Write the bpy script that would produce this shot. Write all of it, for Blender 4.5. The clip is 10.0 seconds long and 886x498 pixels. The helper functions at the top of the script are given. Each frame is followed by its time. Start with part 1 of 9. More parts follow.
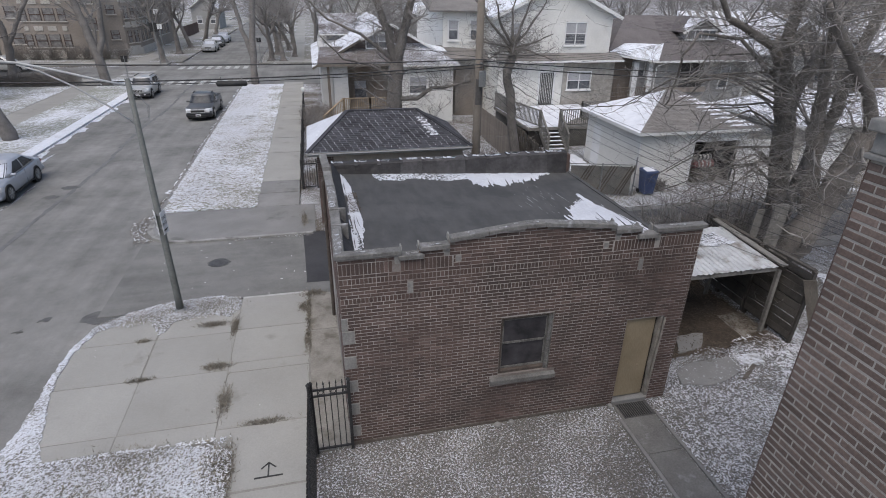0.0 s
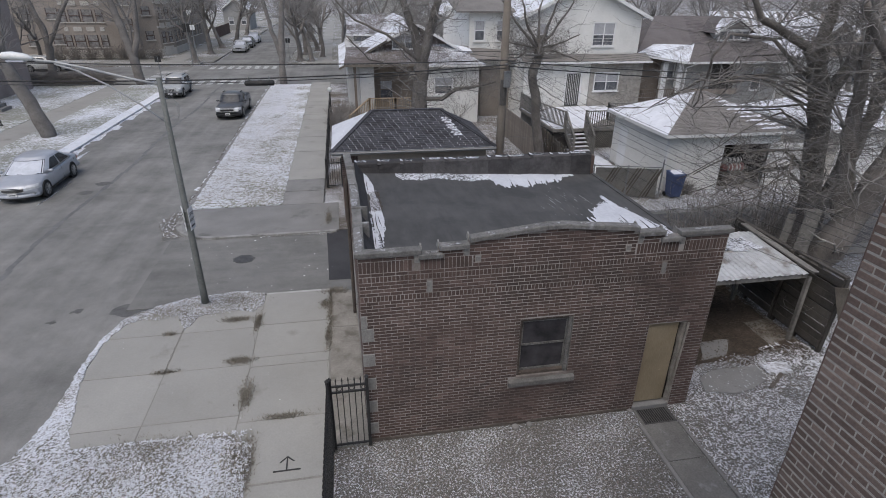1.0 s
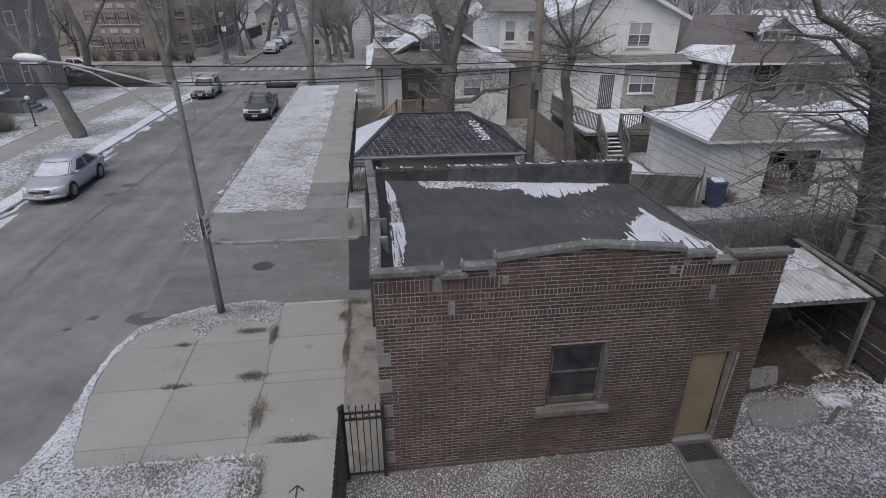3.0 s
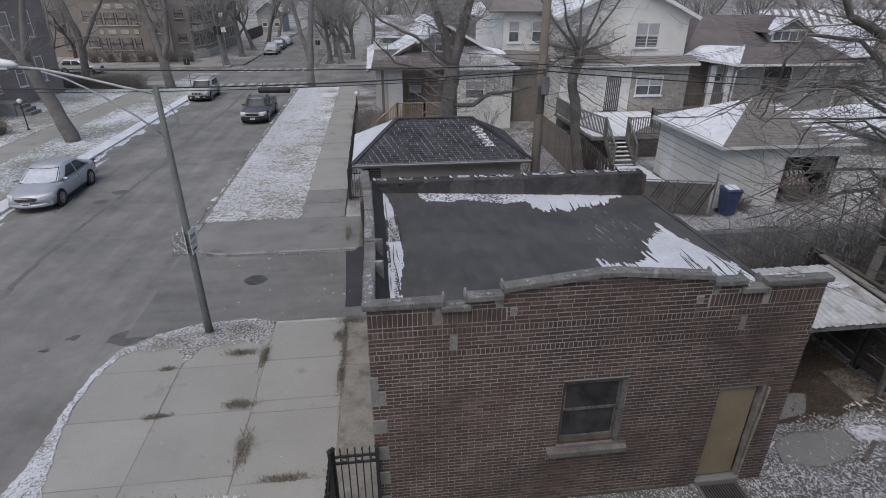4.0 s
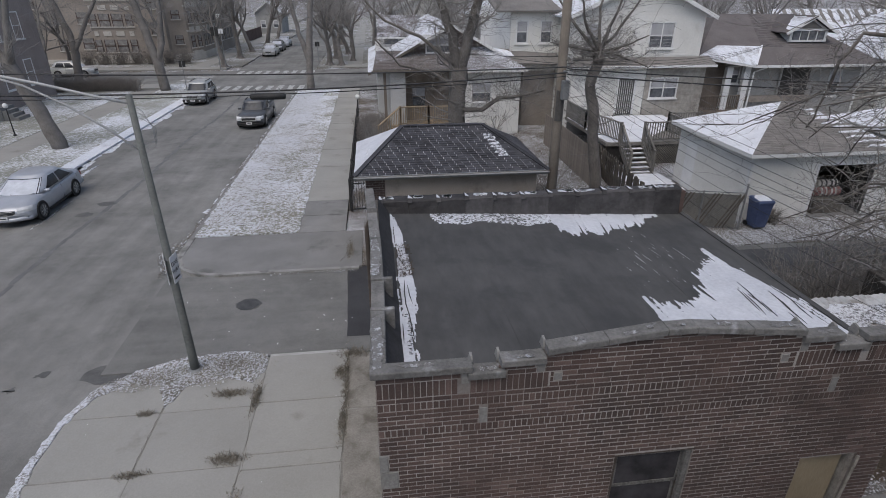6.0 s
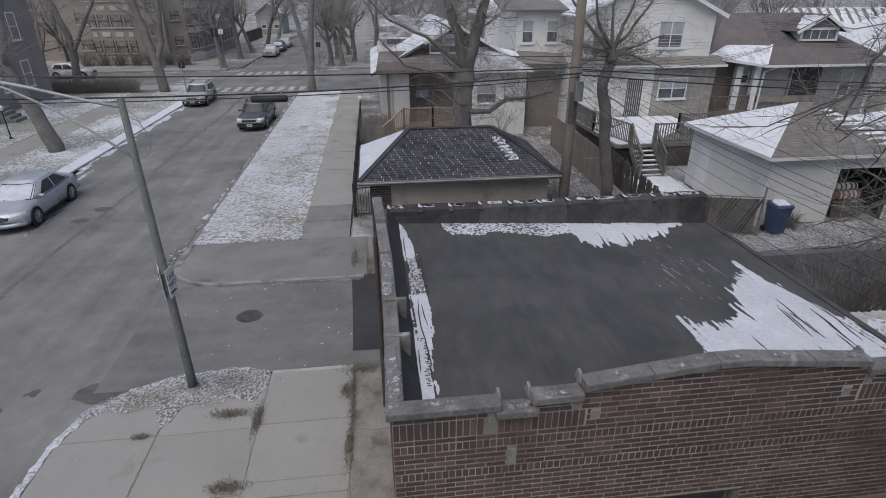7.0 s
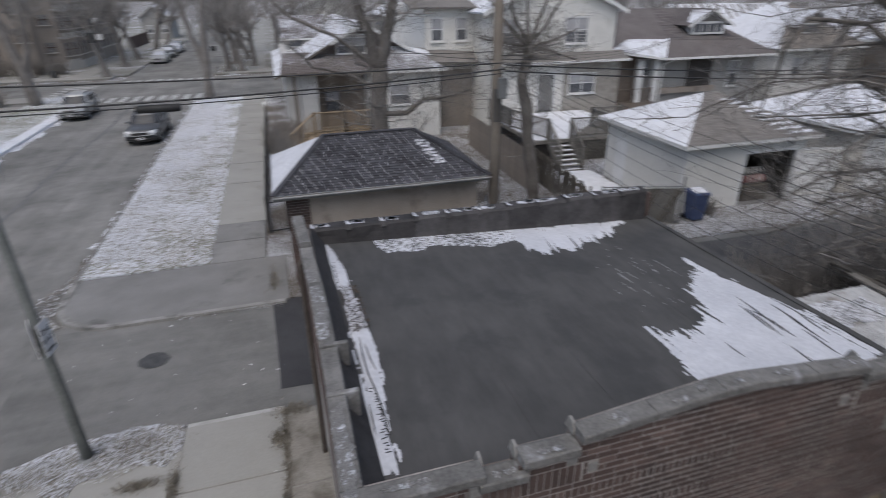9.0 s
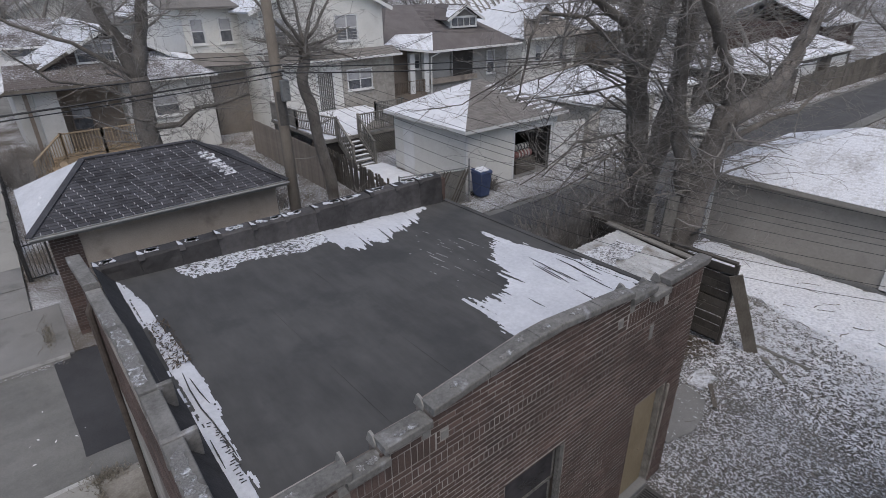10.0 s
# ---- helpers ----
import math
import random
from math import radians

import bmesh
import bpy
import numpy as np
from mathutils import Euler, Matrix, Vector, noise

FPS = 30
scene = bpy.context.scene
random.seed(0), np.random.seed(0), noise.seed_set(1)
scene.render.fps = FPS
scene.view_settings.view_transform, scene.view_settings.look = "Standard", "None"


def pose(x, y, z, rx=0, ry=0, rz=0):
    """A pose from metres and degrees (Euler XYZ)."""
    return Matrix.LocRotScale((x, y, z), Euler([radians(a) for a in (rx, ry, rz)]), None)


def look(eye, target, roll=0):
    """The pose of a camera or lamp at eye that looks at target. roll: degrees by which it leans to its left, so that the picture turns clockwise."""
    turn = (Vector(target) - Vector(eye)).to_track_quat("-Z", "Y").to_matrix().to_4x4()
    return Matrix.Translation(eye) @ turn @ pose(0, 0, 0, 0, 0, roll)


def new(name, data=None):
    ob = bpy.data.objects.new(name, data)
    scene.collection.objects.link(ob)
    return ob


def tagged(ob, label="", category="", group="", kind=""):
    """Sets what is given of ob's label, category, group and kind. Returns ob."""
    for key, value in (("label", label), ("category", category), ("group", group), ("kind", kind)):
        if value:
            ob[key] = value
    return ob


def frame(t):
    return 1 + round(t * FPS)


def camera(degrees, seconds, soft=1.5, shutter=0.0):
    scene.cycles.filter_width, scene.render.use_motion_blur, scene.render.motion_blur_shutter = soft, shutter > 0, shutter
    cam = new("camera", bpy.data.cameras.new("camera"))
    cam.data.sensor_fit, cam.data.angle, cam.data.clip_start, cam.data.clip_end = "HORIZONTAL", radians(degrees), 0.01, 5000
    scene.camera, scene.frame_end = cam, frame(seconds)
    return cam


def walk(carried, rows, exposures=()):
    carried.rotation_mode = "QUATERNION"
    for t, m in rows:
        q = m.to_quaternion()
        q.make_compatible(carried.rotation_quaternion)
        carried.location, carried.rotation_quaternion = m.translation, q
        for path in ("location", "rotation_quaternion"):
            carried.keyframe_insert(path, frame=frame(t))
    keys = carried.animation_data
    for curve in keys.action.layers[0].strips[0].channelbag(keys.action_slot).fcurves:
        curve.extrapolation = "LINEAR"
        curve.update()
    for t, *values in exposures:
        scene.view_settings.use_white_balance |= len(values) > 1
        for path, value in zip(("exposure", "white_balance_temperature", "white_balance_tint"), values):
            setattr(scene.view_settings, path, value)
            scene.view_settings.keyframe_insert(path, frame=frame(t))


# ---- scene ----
cam = camera(78.8, 10.0, soft=0.8, shutter=0.45)
PATH = [
    (0, (-0.186, -8.065, 8.109), (0.226, -6.312, 7.24), 0.9),
    (0.5, (-0.143, -8.087, 8.112), (0.218, -6.323, 7.242), 0.8),
    (1, (-0.127, -8.09, 8.097), (0.2, -6.318, 7.229), 0.7),
    (1.5, (-0.133, -8.054, 8.055), (0.155, -6.275, 7.189), 0.6),
    (2, (-0.101, -7.919, 8.034), (0.161, -6.135, 7.168), 0.5),
    (2.5, (-0.032, -7.648, 8.018), (0.211, -5.861, 7.152), 0.4),
    (4, (0.192, -6.318, 7.992), (0.414, -4.529, 7.127), 0.2),
    (4.5, (0.204, -5.824, 7.964), (0.427, -4.034, 7.099), 0.2),
    (5, (0.189, -5.413, 7.932), (0.413, -3.623, 7.069), 0.1),
    (5.5, (0.143, -5.059, 7.898), (0.366, -3.268, 7.035), 0.1),
    (7, (-0.064, -4.013, 7.781), (0.155, -2.221, 6.92), -0.1),
    (7.5, (-0.145, -3.6, 7.749), (0.077, -1.808, 6.887), -0.1),
    (8, (-0.205, -3.205, 7.704), (0.016, -1.414, 6.843), -0.1),
    (8.5, (-0.237, -2.971, 7.647), (0.033, -1.185, 6.788), -0.2),
    (9, (-0.181, -2.873, 7.578), (0.33, -1.141, 6.72), -0.5),
    (9.5, (-0.231, -2.896, 7.677), (0.754, -1.391, 6.803), -0.6),
    (10, (-0.372, -2.939, 7.654), (0.758, -1.54, 6.779), -0.8),
]
walk(cam, [(t, look(eye, target, roll)) for t, eye, target, roll in PATH],
     ((0, 0.75), (1, 0.58), (2.5, 0.39), (5, 0.39), (8, 0.40), (10, 0.44)))

# ==== light ====
world = bpy.data.worlds.new("overcast_sky")
scene.world = world
world.use_nodes = True
wn = world.node_tree
sky = wn.nodes.new("ShaderNodeTexSky")
sky.sky_type = "NISHITA"
sky.sun_disc = False
sky.sun_elevation, sky.sun_rotation = radians(62), radians(209)
sky.air_density, sky.dust_density, sky.ozone_density = 1.0, 3.0, 1.2
wn.links.new(sky.outputs[0], wn.nodes["Background"].inputs[0])
wn.nodes["Background"].inputs[1].default_value = 0.10
sun_data = bpy.data.lights.new("sun", "SUN")
sun_data.energy, sun_data.angle, sun_data.color = 1.05, radians(60), (1.0, 0.97, 0.945)
sun = new("sun", sun_data)
sun.matrix_world = look((-5.0, -9.0, 20), (0, 0, 0))


# ==== materials ====
def shader(name, rough=0.8, metal=0.0):
    m = bpy.data.materials.new(name)
    m.use_nodes = True
    b = m.node_tree.nodes["Principled BSDF"]
    b.inputs["Roughness"].default_value, b.inputs["Metallic"].default_value = rough, metal
    b.inputs["Specular IOR Level"].default_value = 0.3
    return m, m.node_tree, b


def nz(nt, scale, detail=4.0, rough=0.6, stretch=None):
    co = nt.nodes.new("ShaderNodeTexCoord")
    n = nt.nodes.new("ShaderNodeTexNoise")
    n.inputs["Scale"].default_value, n.inputs["Detail"].default_value, n.inputs["Roughness"].default_value = scale, detail, rough
    if stretch:
        mp = nt.nodes.new("ShaderNodeMapping")
        mp.inputs["Scale"].default_value = stretch
        nt.links.new(co.outputs["Object"], mp.inputs[0])
        nt.links.new(mp.outputs[0], n.inputs["Vector"])
    else:
        nt.links.new(co.outputs["Object"], n.inputs["Vector"])
    return n.outputs["Fac"]


def math_node(nt, op, a, b=0.0, clamp=False):
    n = nt.nodes.new("ShaderNodeMath")
    n.operation, n.use_clamp = op, clamp
    for i, v in enumerate((a, b)):
        if isinstance(v, (int, float)):
            n.inputs[i].default_value = v
        else:
            nt.links.new(v, n.inputs[i])
    return n.outputs[0]


def ramp(nt, fac, *stops):
    r = nt.nodes.new("ShaderNodeValToRGB")
    nt.links.new(fac, r.inputs[0])
    e = r.color_ramp.elements
    while len(e) < len(stops):
        e.new(0.5)
    for el, (p, c) in zip(e, stops):
        el.position, el.color = p, (*c, 1)
    return r.outputs[0]


def mix(nt, fac, a, b, mode="MIX"):
    n = nt.nodes.new("ShaderNodeMix")
    n.data_type, n.blend_type = "RGBA", mode
    for sock, v in ((n.inputs[0], fac), (n.inputs[6], a), (n.inputs[7], b)):
        if isinstance(v, (int, float)):
            sock.default_value = v
        elif isinstance(v, tuple):
            sock.default_value = (*v, 1)
        else:
            nt.links.new(v, sock)
    return n.outputs[2]


def bump(nt, b, height, strength, distance=0.02):
    n = nt.nodes.new("ShaderNodeBump")
    n.inputs["Strength"].default_value, n.inputs["Distance"].default_value = strength, distance
    nt.links.new(height, n.inputs["Height"])
    nt.links.new(n.outputs[0], b.inputs["Normal"])


def picked(nt):
    """A random number for each piece, joined or not."""
    o, g = nt.nodes.new("ShaderNodeObjectInfo"), nt.nodes.new("ShaderNodeNewGeometry")
    return math_node(nt, "FRACT", math_node(nt, "ADD", o.outputs["Random"], g.outputs["Random Per Island"]))


def surface(name, dark, light, big=0.7, fine=25.0, rough=0.85, relief=0.25, metal=0.0, pieces=0.0, stretch=None, stain=None, stain_scale=0.5, stain_at=0.62):
    m, nt, b = shader(name, rough, metal)
    fb, ff = nz(nt, big, 5), nz(nt, fine, 5, 0.65, stretch)
    f = math_node(nt, "ADD", math_node(nt, "MULTIPLY", fb, 0.55), math_node(nt, "MULTIPLY", ff, 0.45))
    col = ramp(nt, f, (0.36, dark), (0.64, light))
    if stain:
        fs = nz(nt, stain_scale, 7, 0.6)
        col = mix(nt, ramp(nt, fs, (stain_at - 0.05, (0, 0, 0)), (stain_at + 0.1, (0.8, 0.8, 0.8))), col, stain)
    if pieces:
        p = picked(nt)
        v = math_node(nt, "ADD", math_node(nt, "MULTIPLY", p, 2 * pieces), 1 - pieces)
        h = nt.nodes.new("ShaderNodeHueSaturation")
        nt.links.new(v, h.inputs["Value"])
        nt.links.new(col, h.inputs["Color"])
        col = h.outputs[0]
    nt.links.new(col, b.inputs["Base Color"])
    if relief:
        bump(nt, b, ff, relief)
    return m


def snowy(name, bare_dark, bare_light, snow_at, fine=14.0, big=0.5, soft=0.08, patch=0.5, grain=60.0, relief=0.8):
    """Ground with thin, broken snow: the snow shows where two noises add up past snow_at."""
    m, nt, b = shader(name, 0.9)
    ff, fb, fg = nz(nt, fine, 6, 0.7), nz(nt, big, 4), nz(nt, grain, 3)
    s = math_node(nt, "ADD", math_node(nt, "MULTIPLY", ff, 1 - patch), math_node(nt, "MULTIPLY", fb, patch))
    mask = ramp(nt, s, (snow_at - soft, (0, 0, 0)), (snow_at + soft, (1, 1, 1)))
    bare = ramp(nt, fg, (0.35, bare_dark), (0.68, bare_light))
    white = ramp(nt, fg, (0.3, (0.48, 0.50, 0.55)), (0.6, (0.74, 0.76, 0.80)))
    nt.links.new(mix(nt, mask, bare, white), b.inputs["Base Color"])
    bump(nt, b, math_node(nt, "ADD", math_node(nt, "MULTIPLY", s, 1.5), math_node(nt, "MULTIPLY", fg, 0.4)), relief, 0.05)
    return m


def worn_asphalt(name, dark, light, streak):
    """Asphalt with blotches, wheel tracks and salt streaks along the street."""
    m, nt, b = shader(name, 0.9)
    fb, ff, fs, ft = nz(nt, 0.35, 7, 0.65), nz(nt, 45, 4), nz(nt, 0.9, 6, 0.6, streak), nz(nt, 2.6, 6, 0.7)
    f = math_node(nt, "ADD", math_node(nt, "MULTIPLY", fb, 0.6), math_node(nt, "ADD", math_node(nt, "MULTIPLY", fs, 0.26), math_node(nt, "MULTIPLY", ft, 0.14)))
    col = ramp(nt, f, (0.38, dark), (0.5, tuple((p + q) / 2 for p, q in zip(dark, light))), (0.62, light))
    col = mix(nt, 0.3, col, ramp(nt, ff, (0.3, (0.3, 0.3, 0.3)), (0.7, (0.7, 0.7, 0.7))), "OVERLAY")
    nt.links.new(col, b.inputs["Base Color"])
    bump(nt, b, ff, 0.3)
    return m


def glassy(name, tint=(0.055, 0.058, 0.062), rough=0.08):
    m, nt, b = shader(name, rough)
    nt.links.new(ramp(nt, nz(nt, 3.0), (0.3, tuple(c * 0.6 for c in tint)), (0.7, tuple(c * 1.5 for c in tint))), b.inputs["Base Color"])
    b.inputs["Specular IOR Level"].default_value = 0.6
    return m


def brickwork(name, a, b_, c):
    """The colour of single bricks: each takes its own place between three colours."""
    m, nt, b = shader(name, 0.9)
    col = ramp(nt, picked(nt), (0.0, a), (0.45, b_), (0.85, c), (1.0, tuple(v * 1.35 for v in c)))
    grime = nz(nt, 0.8, 8, 0.68)
    col = mix(nt, ramp(nt, grime, (0.40, (0, 0, 0)), (0.66, (0.62, 0.62, 0.62))), col, (0.040, 0.036, 0.034))
    fine = nz(nt, 45, 5)
    col = mix(nt, 0.35, col, ramp(nt, fine, (0.3, (0.25, 0.25, 0.25)), (0.7, (0.8, 0.8, 0.8))), "OVERLAY")
    nt.links.new(col, b.inputs["Base Color"])
    bump(nt, b, fine, 0.4, 0.01)
    return m


ASPHALT = worn_asphalt("asphalt", (0.122, 0.121, 0.115), (0.240, 0.237, 0.226), (1.6, 0.10, 1))
ALLEY = worn_asphalt("alley_asphalt", (0.112, 0.112, 0.107), (0.208, 0.205, 0.195), (0.15, 1.6, 1))
PATCH = surface("fresh_asphalt", (0.036, 0.036, 0.039), (0.058, 0.058, 0.061), 0.8, 60, 0.85, 0.35)
CONCRETE = surface("concrete", (0.255, 0.250, 0.232), (0.318, 0.312, 0.292), 0.6, 30, 0.85, 0.12, pieces=0.05, stain=(0.15, 0.143, 0.128), stain_scale=0.9, stain_at=0.66)
STAINED_CONCRETE = surface("stained_concrete", (0.17, 0.158, 0.138), (0.29, 0.275, 0.248), 1.6, 30, 0.85, 0.2, stain=(0.105, 0.092, 0.075), stain_scale=1.8, stain_at=0.56)
OLD_CONCRETE = surface("old_concrete", (0.165, 0.163, 0.158), (0.245, 0.242, 0.236), 0.7, 35, 0.85, 0.2, pieces=0.06, stain=(0.10, 0.10, 0.095), stain_scale=0.8)
WORN_KERB = surface("worn_kerb", (0.19, 0.186, 0.175), (0.31, 0.306, 0.293), 2.0, 30, 0.88, 0.25, stain=(0.10, 0.097, 0.09), stain_scale=2.2, stain_at=0.56)
KERB = surface("kerb_concrete", (0.30, 0.295, 0.28), (0.46, 0.46, 0.45), 1.5, 30, 0.85, 0.2)
SOIL = snowy("leaf_covered_soil", (0.055, 0.045, 0.035), (0.17, 0.145, 0.115), 0.53, 26, 0.5, 0.05, 0.3)
YARD = snowy("yard_snow", (0.08, 0.075, 0.069), (0.215, 0.207, 0.193), 0.545, 24, 0.7, 0.035, 0.2, 45)
GRASS_SNOW = snowy("snowy_grass", (0.15, 0.145, 0.115), (0.32, 0.31, 0.26), 0.495, 9, 0.3, 0.035, 0.3)
VERGE = snowy("snowy_verge", (0.085, 0.078, 0.066), (0.23, 0.212, 0.175), 0.50, 22, 0.8, 0.05, 0.2)
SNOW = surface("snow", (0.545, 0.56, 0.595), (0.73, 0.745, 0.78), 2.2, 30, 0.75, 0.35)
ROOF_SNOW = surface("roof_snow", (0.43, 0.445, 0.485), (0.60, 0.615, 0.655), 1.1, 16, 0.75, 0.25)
THIN_SNOW = snowy("thin_snow", (0.10, 0.10, 0.105), (0.20, 0.20, 0.205), 0.47, 16, 1.0, 0.05, 0.3)
MORTAR = surface("mortar", (0.25, 0.232, 0.215), (0.40, 0.378, 0.354), 0.9, 30, 0.95, 0.2, stain=(0.105, 0.085, 0.076), stain_scale=0.55, stain_at=0.51)
BRICK = brickwork("brown_brick", (0.079, 0.055, 0.049), (0.096, 0.066, 0.058), (0.115, 0.081, 0.071))
RED_BRICK = brickwork("red_brick", (0.110, 0.080, 0.068), (0.140, 0.102, 0.087), (0.165, 0.124, 0.107))
LIMESTONE = surface("limestone", (0.155, 0.15, 0.142), (0.27, 0.265, 0.252), 2.0, 30, 0.9, 0.25, stain=(0.15, 0.15, 0.145), stain_scale=2.5, stain_at=0.58)
COPING = surface("coping_stone", (0.10, 0.098, 0.094), (0.205, 0.20, 0.192), 3.2, 24, 0.9, 0.35, pieces=0.12, stain=(0.40, 0.41, 0.43), stain_scale=3.4, stain_at=0.64)
MEMBRANE = surface("roof_membrane", (0.052, 0.052, 0.052), (0.086, 0.085, 0.084), 0.8, 3, 0.8, 0.05, stretch=(1.6, 0.4, 1), stain=(0.045, 0.046, 0.047), stain_scale=1.1, stain_at=0.58)
FLASHING = surface("tar_flashing", (0.034, 0.0325, 0.033), (0.074, 0.0705, 0.0715), 2.0, 9, 0.75, 0.6, pieces=0.3)
PLYWOOD = surface("plywood", (0.20, 0.16, 0.105), (0.29, 0.24, 0.165), 1.0, 8, 0.8, 0.05, stretch=(9, 9, 0.8))
OLD_WOOD = surface("weathered_wood", (0.075, 0.066, 0.056), (0.165, 0.148, 0.126), 1.5, 12, 0.9, 0.3, pieces=0.2, stretch=(6, 6, 1.0))
GREY_WOOD = surface("grey_wood", (0.12, 0.115, 0.105), (0.23, 0.22, 0.20), 1.5, 12, 0.9, 0.25, pieces=0.15)
YELLOW_WOOD = surface("new_wood", (0.23, 0.175, 0.115), (0.34, 0.27, 0.19), 1.0, 12, 0.8, 0.15, pieces=0.12)
IRON = surface("black_iron", (0.02, 0.02, 0.021), (0.045, 0.045, 0.046), 4, 40, 0.5, 0.1)
GALV = surface("galvanised_steel", (0.17, 0.175, 0.175), (0.28, 0.285, 0.285), 2, 20, 0.55, 0.1, metal=0.3)
ARM = surface("pale_galvanised_steel", (0.27, 0.275, 0.275), (0.42, 0.425, 0.425), 3, 20, 0.6, 0.1, metal=0.2)
POLE = surface("weathered_pole_paint", (0.085, 0.092, 0.087), (0.15, 0.156, 0.149), 1.5, 15, 0.7, 0.1)
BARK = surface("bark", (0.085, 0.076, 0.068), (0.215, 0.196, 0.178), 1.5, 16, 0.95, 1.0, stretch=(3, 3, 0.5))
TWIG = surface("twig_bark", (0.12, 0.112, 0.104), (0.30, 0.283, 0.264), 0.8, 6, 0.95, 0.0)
# Paler bark and twigs for far trees: distance haze is in the colour
HAZED_BARK = surface("hazed_bark", (0.125, 0.115, 0.106), (0.235, 0.219, 0.204), 1.5, 10, 0.95, 0.5, stretch=(3, 3, 0.6))
HAZED_TWIG = surface("hazed_twig", (0.19, 0.179, 0.169), (0.32, 0.304, 0.29), 0.3, 3, 0.95, 0.0)
WHITE = surface("white_siding", (0.55, 0.54, 0.505), (0.68, 0.67, 0.635), 0.6, 14, 0.7, 0.05, stain=(0.50, 0.49, 0.46), stain_scale=0.7)
TRIM = surface("white_trim", (0.58, 0.58, 0.57), (0.72, 0.72, 0.71), 1.2, 20, 0.6, 0.05)
TAN = surface("tan_siding", (0.41, 0.385, 0.34), (0.52, 0.49, 0.44), 0.7, 12, 0.8, 0.05)
HOUSE_WHITE = surface("cream_siding", (0.58, 0.57, 0.535), (0.72, 0.71, 0.675), 0.6, 14, 0.7, 0.05, stain=(0.50, 0.48, 0.44), stain_scale=0.7)
GREY_SIDING = surface("grey_siding", (0.27, 0.265, 0.255), (0.36, 0.355, 0.34), 0.7, 12, 0.8, 0.05)
STUCCO = surface("tan_stucco", (0.25, 0.216, 0.186), (0.36, 0.318, 0.276), 0.8, 30, 0.95, 0.2, stain=(0.16, 0.135, 0.12), stain_scale=0.9)
APARTMENT = surface("brown_flats_brick", (0.25, 0.217, 0.186), (0.345, 0.304, 0.265), 0.4, 8, 0.95, 0.1)
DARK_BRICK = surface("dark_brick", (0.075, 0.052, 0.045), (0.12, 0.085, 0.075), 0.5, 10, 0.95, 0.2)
SHINGLE = surface("dark_shingle", (0.035, 0.035, 0.040), (0.076, 0.077, 0.087), 1.5, 30, 0.9, 0.3, pieces=0.3)
BROWN_ROOF = surface("brown_shingle", (0.094, 0.083, 0.081), (0.142, 0.129, 0.127), 0.8, 12, 0.95, 0.3, pieces=0.15, stretch=(1, 1, 6))
GREY_ROOF = surface("grey_shingle", (0.15, 0.14, 0.13), (0.24, 0.225, 0.21), 0.8, 12, 0.95, 0.3, pieces=0.12, stretch=(1, 1, 6))
SNOW_ROOF = snowy("snowy_shingle", (0.12, 0.11, 0.105), (0.2, 0.19, 0.18), 0.40, 9, 0.5, 0.08, 0.5, 40, 0.3)
TIN = surface("corrugated_tin", (0.36, 0.365, 0.37), (0.56, 0.57, 0.58), 1.2, 10, 0.5, 0.1, metal=0.2, stain=(0.16, 0.13, 0.105), stain_scale=1.8, stain_at=0.57)
GLASS = glassy("window_glass", (0.045, 0.043, 0.047), 0.25)
GLASS.node_tree.nodes["Principled BSDF"].inputs["Specular IOR Level"].default_value = 0.25
# Glass of the far flats, with distance haze put into its pale tint
HAZED_GLASS = glassy("hazed_glass", (0.21, 0.203, 0.195), 0.25)
CAR_GLASS = glassy("car_glass", (0.032, 0.034, 0.038), 0.08)
CAR_GLASS.node_tree.nodes["Principled BSDF"].inputs["Specular IOR Level"].default_value = 0.3
GREY_BRICK = surface("brown_house_brick", (0.215, 0.18, 0.165), (0.32, 0.277, 0.257), 0.5, 10, 0.95, 0.2)
FROSTED = surface("frosted_glass", (0.40, 0.42, 0.46), (0.60, 0.62, 0.67), 3, 30, 0.4, 0.05)
SILVER = surface("silver_paint", (0.36, 0.375, 0.405), (0.46, 0.475, 0.51), 2, 60, 0.32, 0.0, metal=0.3)
LIGHT_SILVER = surface("light_silver_paint", (0.40, 0.40, 0.39), (0.5, 0.5, 0.49), 2, 60, 0.35, 0.0, metal=0.3)
CHARCOAL = surface("charcoal_paint", (0.085, 0.087, 0.09), (0.135, 0.138, 0.142), 2, 60, 0.35, 0.0, metal=0.3)
RUBBER = surface("rubber", (0.012, 0.012, 0.012), (0.03, 0.03, 0.03), 4, 40, 0.9, 0.1)
BLACK = surface("black_plastic", (0.02, 0.02, 0.02), (0.042, 0.042, 0.042), 3, 30, 0.6, 0.05)
BLUE_BIN = surface("blue_plastic", (0.04, 0.055, 0.115), (0.075, 0.10, 0.18), 2, 20, 0.6, 0.05)
HEADLAMP = surface("headlamp_glass", (0.46, 0.47, 0.48), (0.66, 0.67, 0.68), 6, 30, 0.15, 0.0)
LENS = surface("lamp_lens", (0.60, 0.60, 0.58), (0.75, 0.75, 0.73), 3, 20, 0.2, 0.0)
RED_LENS = surface("red_lens", (0.20, 0.015, 0.012), (0.28, 0.03, 0.02), 3, 20, 0.25, 0.0)
CREAM_STONE = surface("cream_stone", (0.40, 0.38, 0.345), (0.53, 0.505, 0.465), 0.8, 10, 0.9, 0.1)
SIGN_WHITE = surface("sign_white", (0.62, 0.62, 0.62), (0.76, 0.76, 0.76), 3, 30, 0.5, 0.0)
LEAVES = surface("dead_leaves", (0.115, 0.105, 0.094), (0.28, 0.262, 0.236), 0.6, 20, 0.95, 0.0, pieces=0.4)
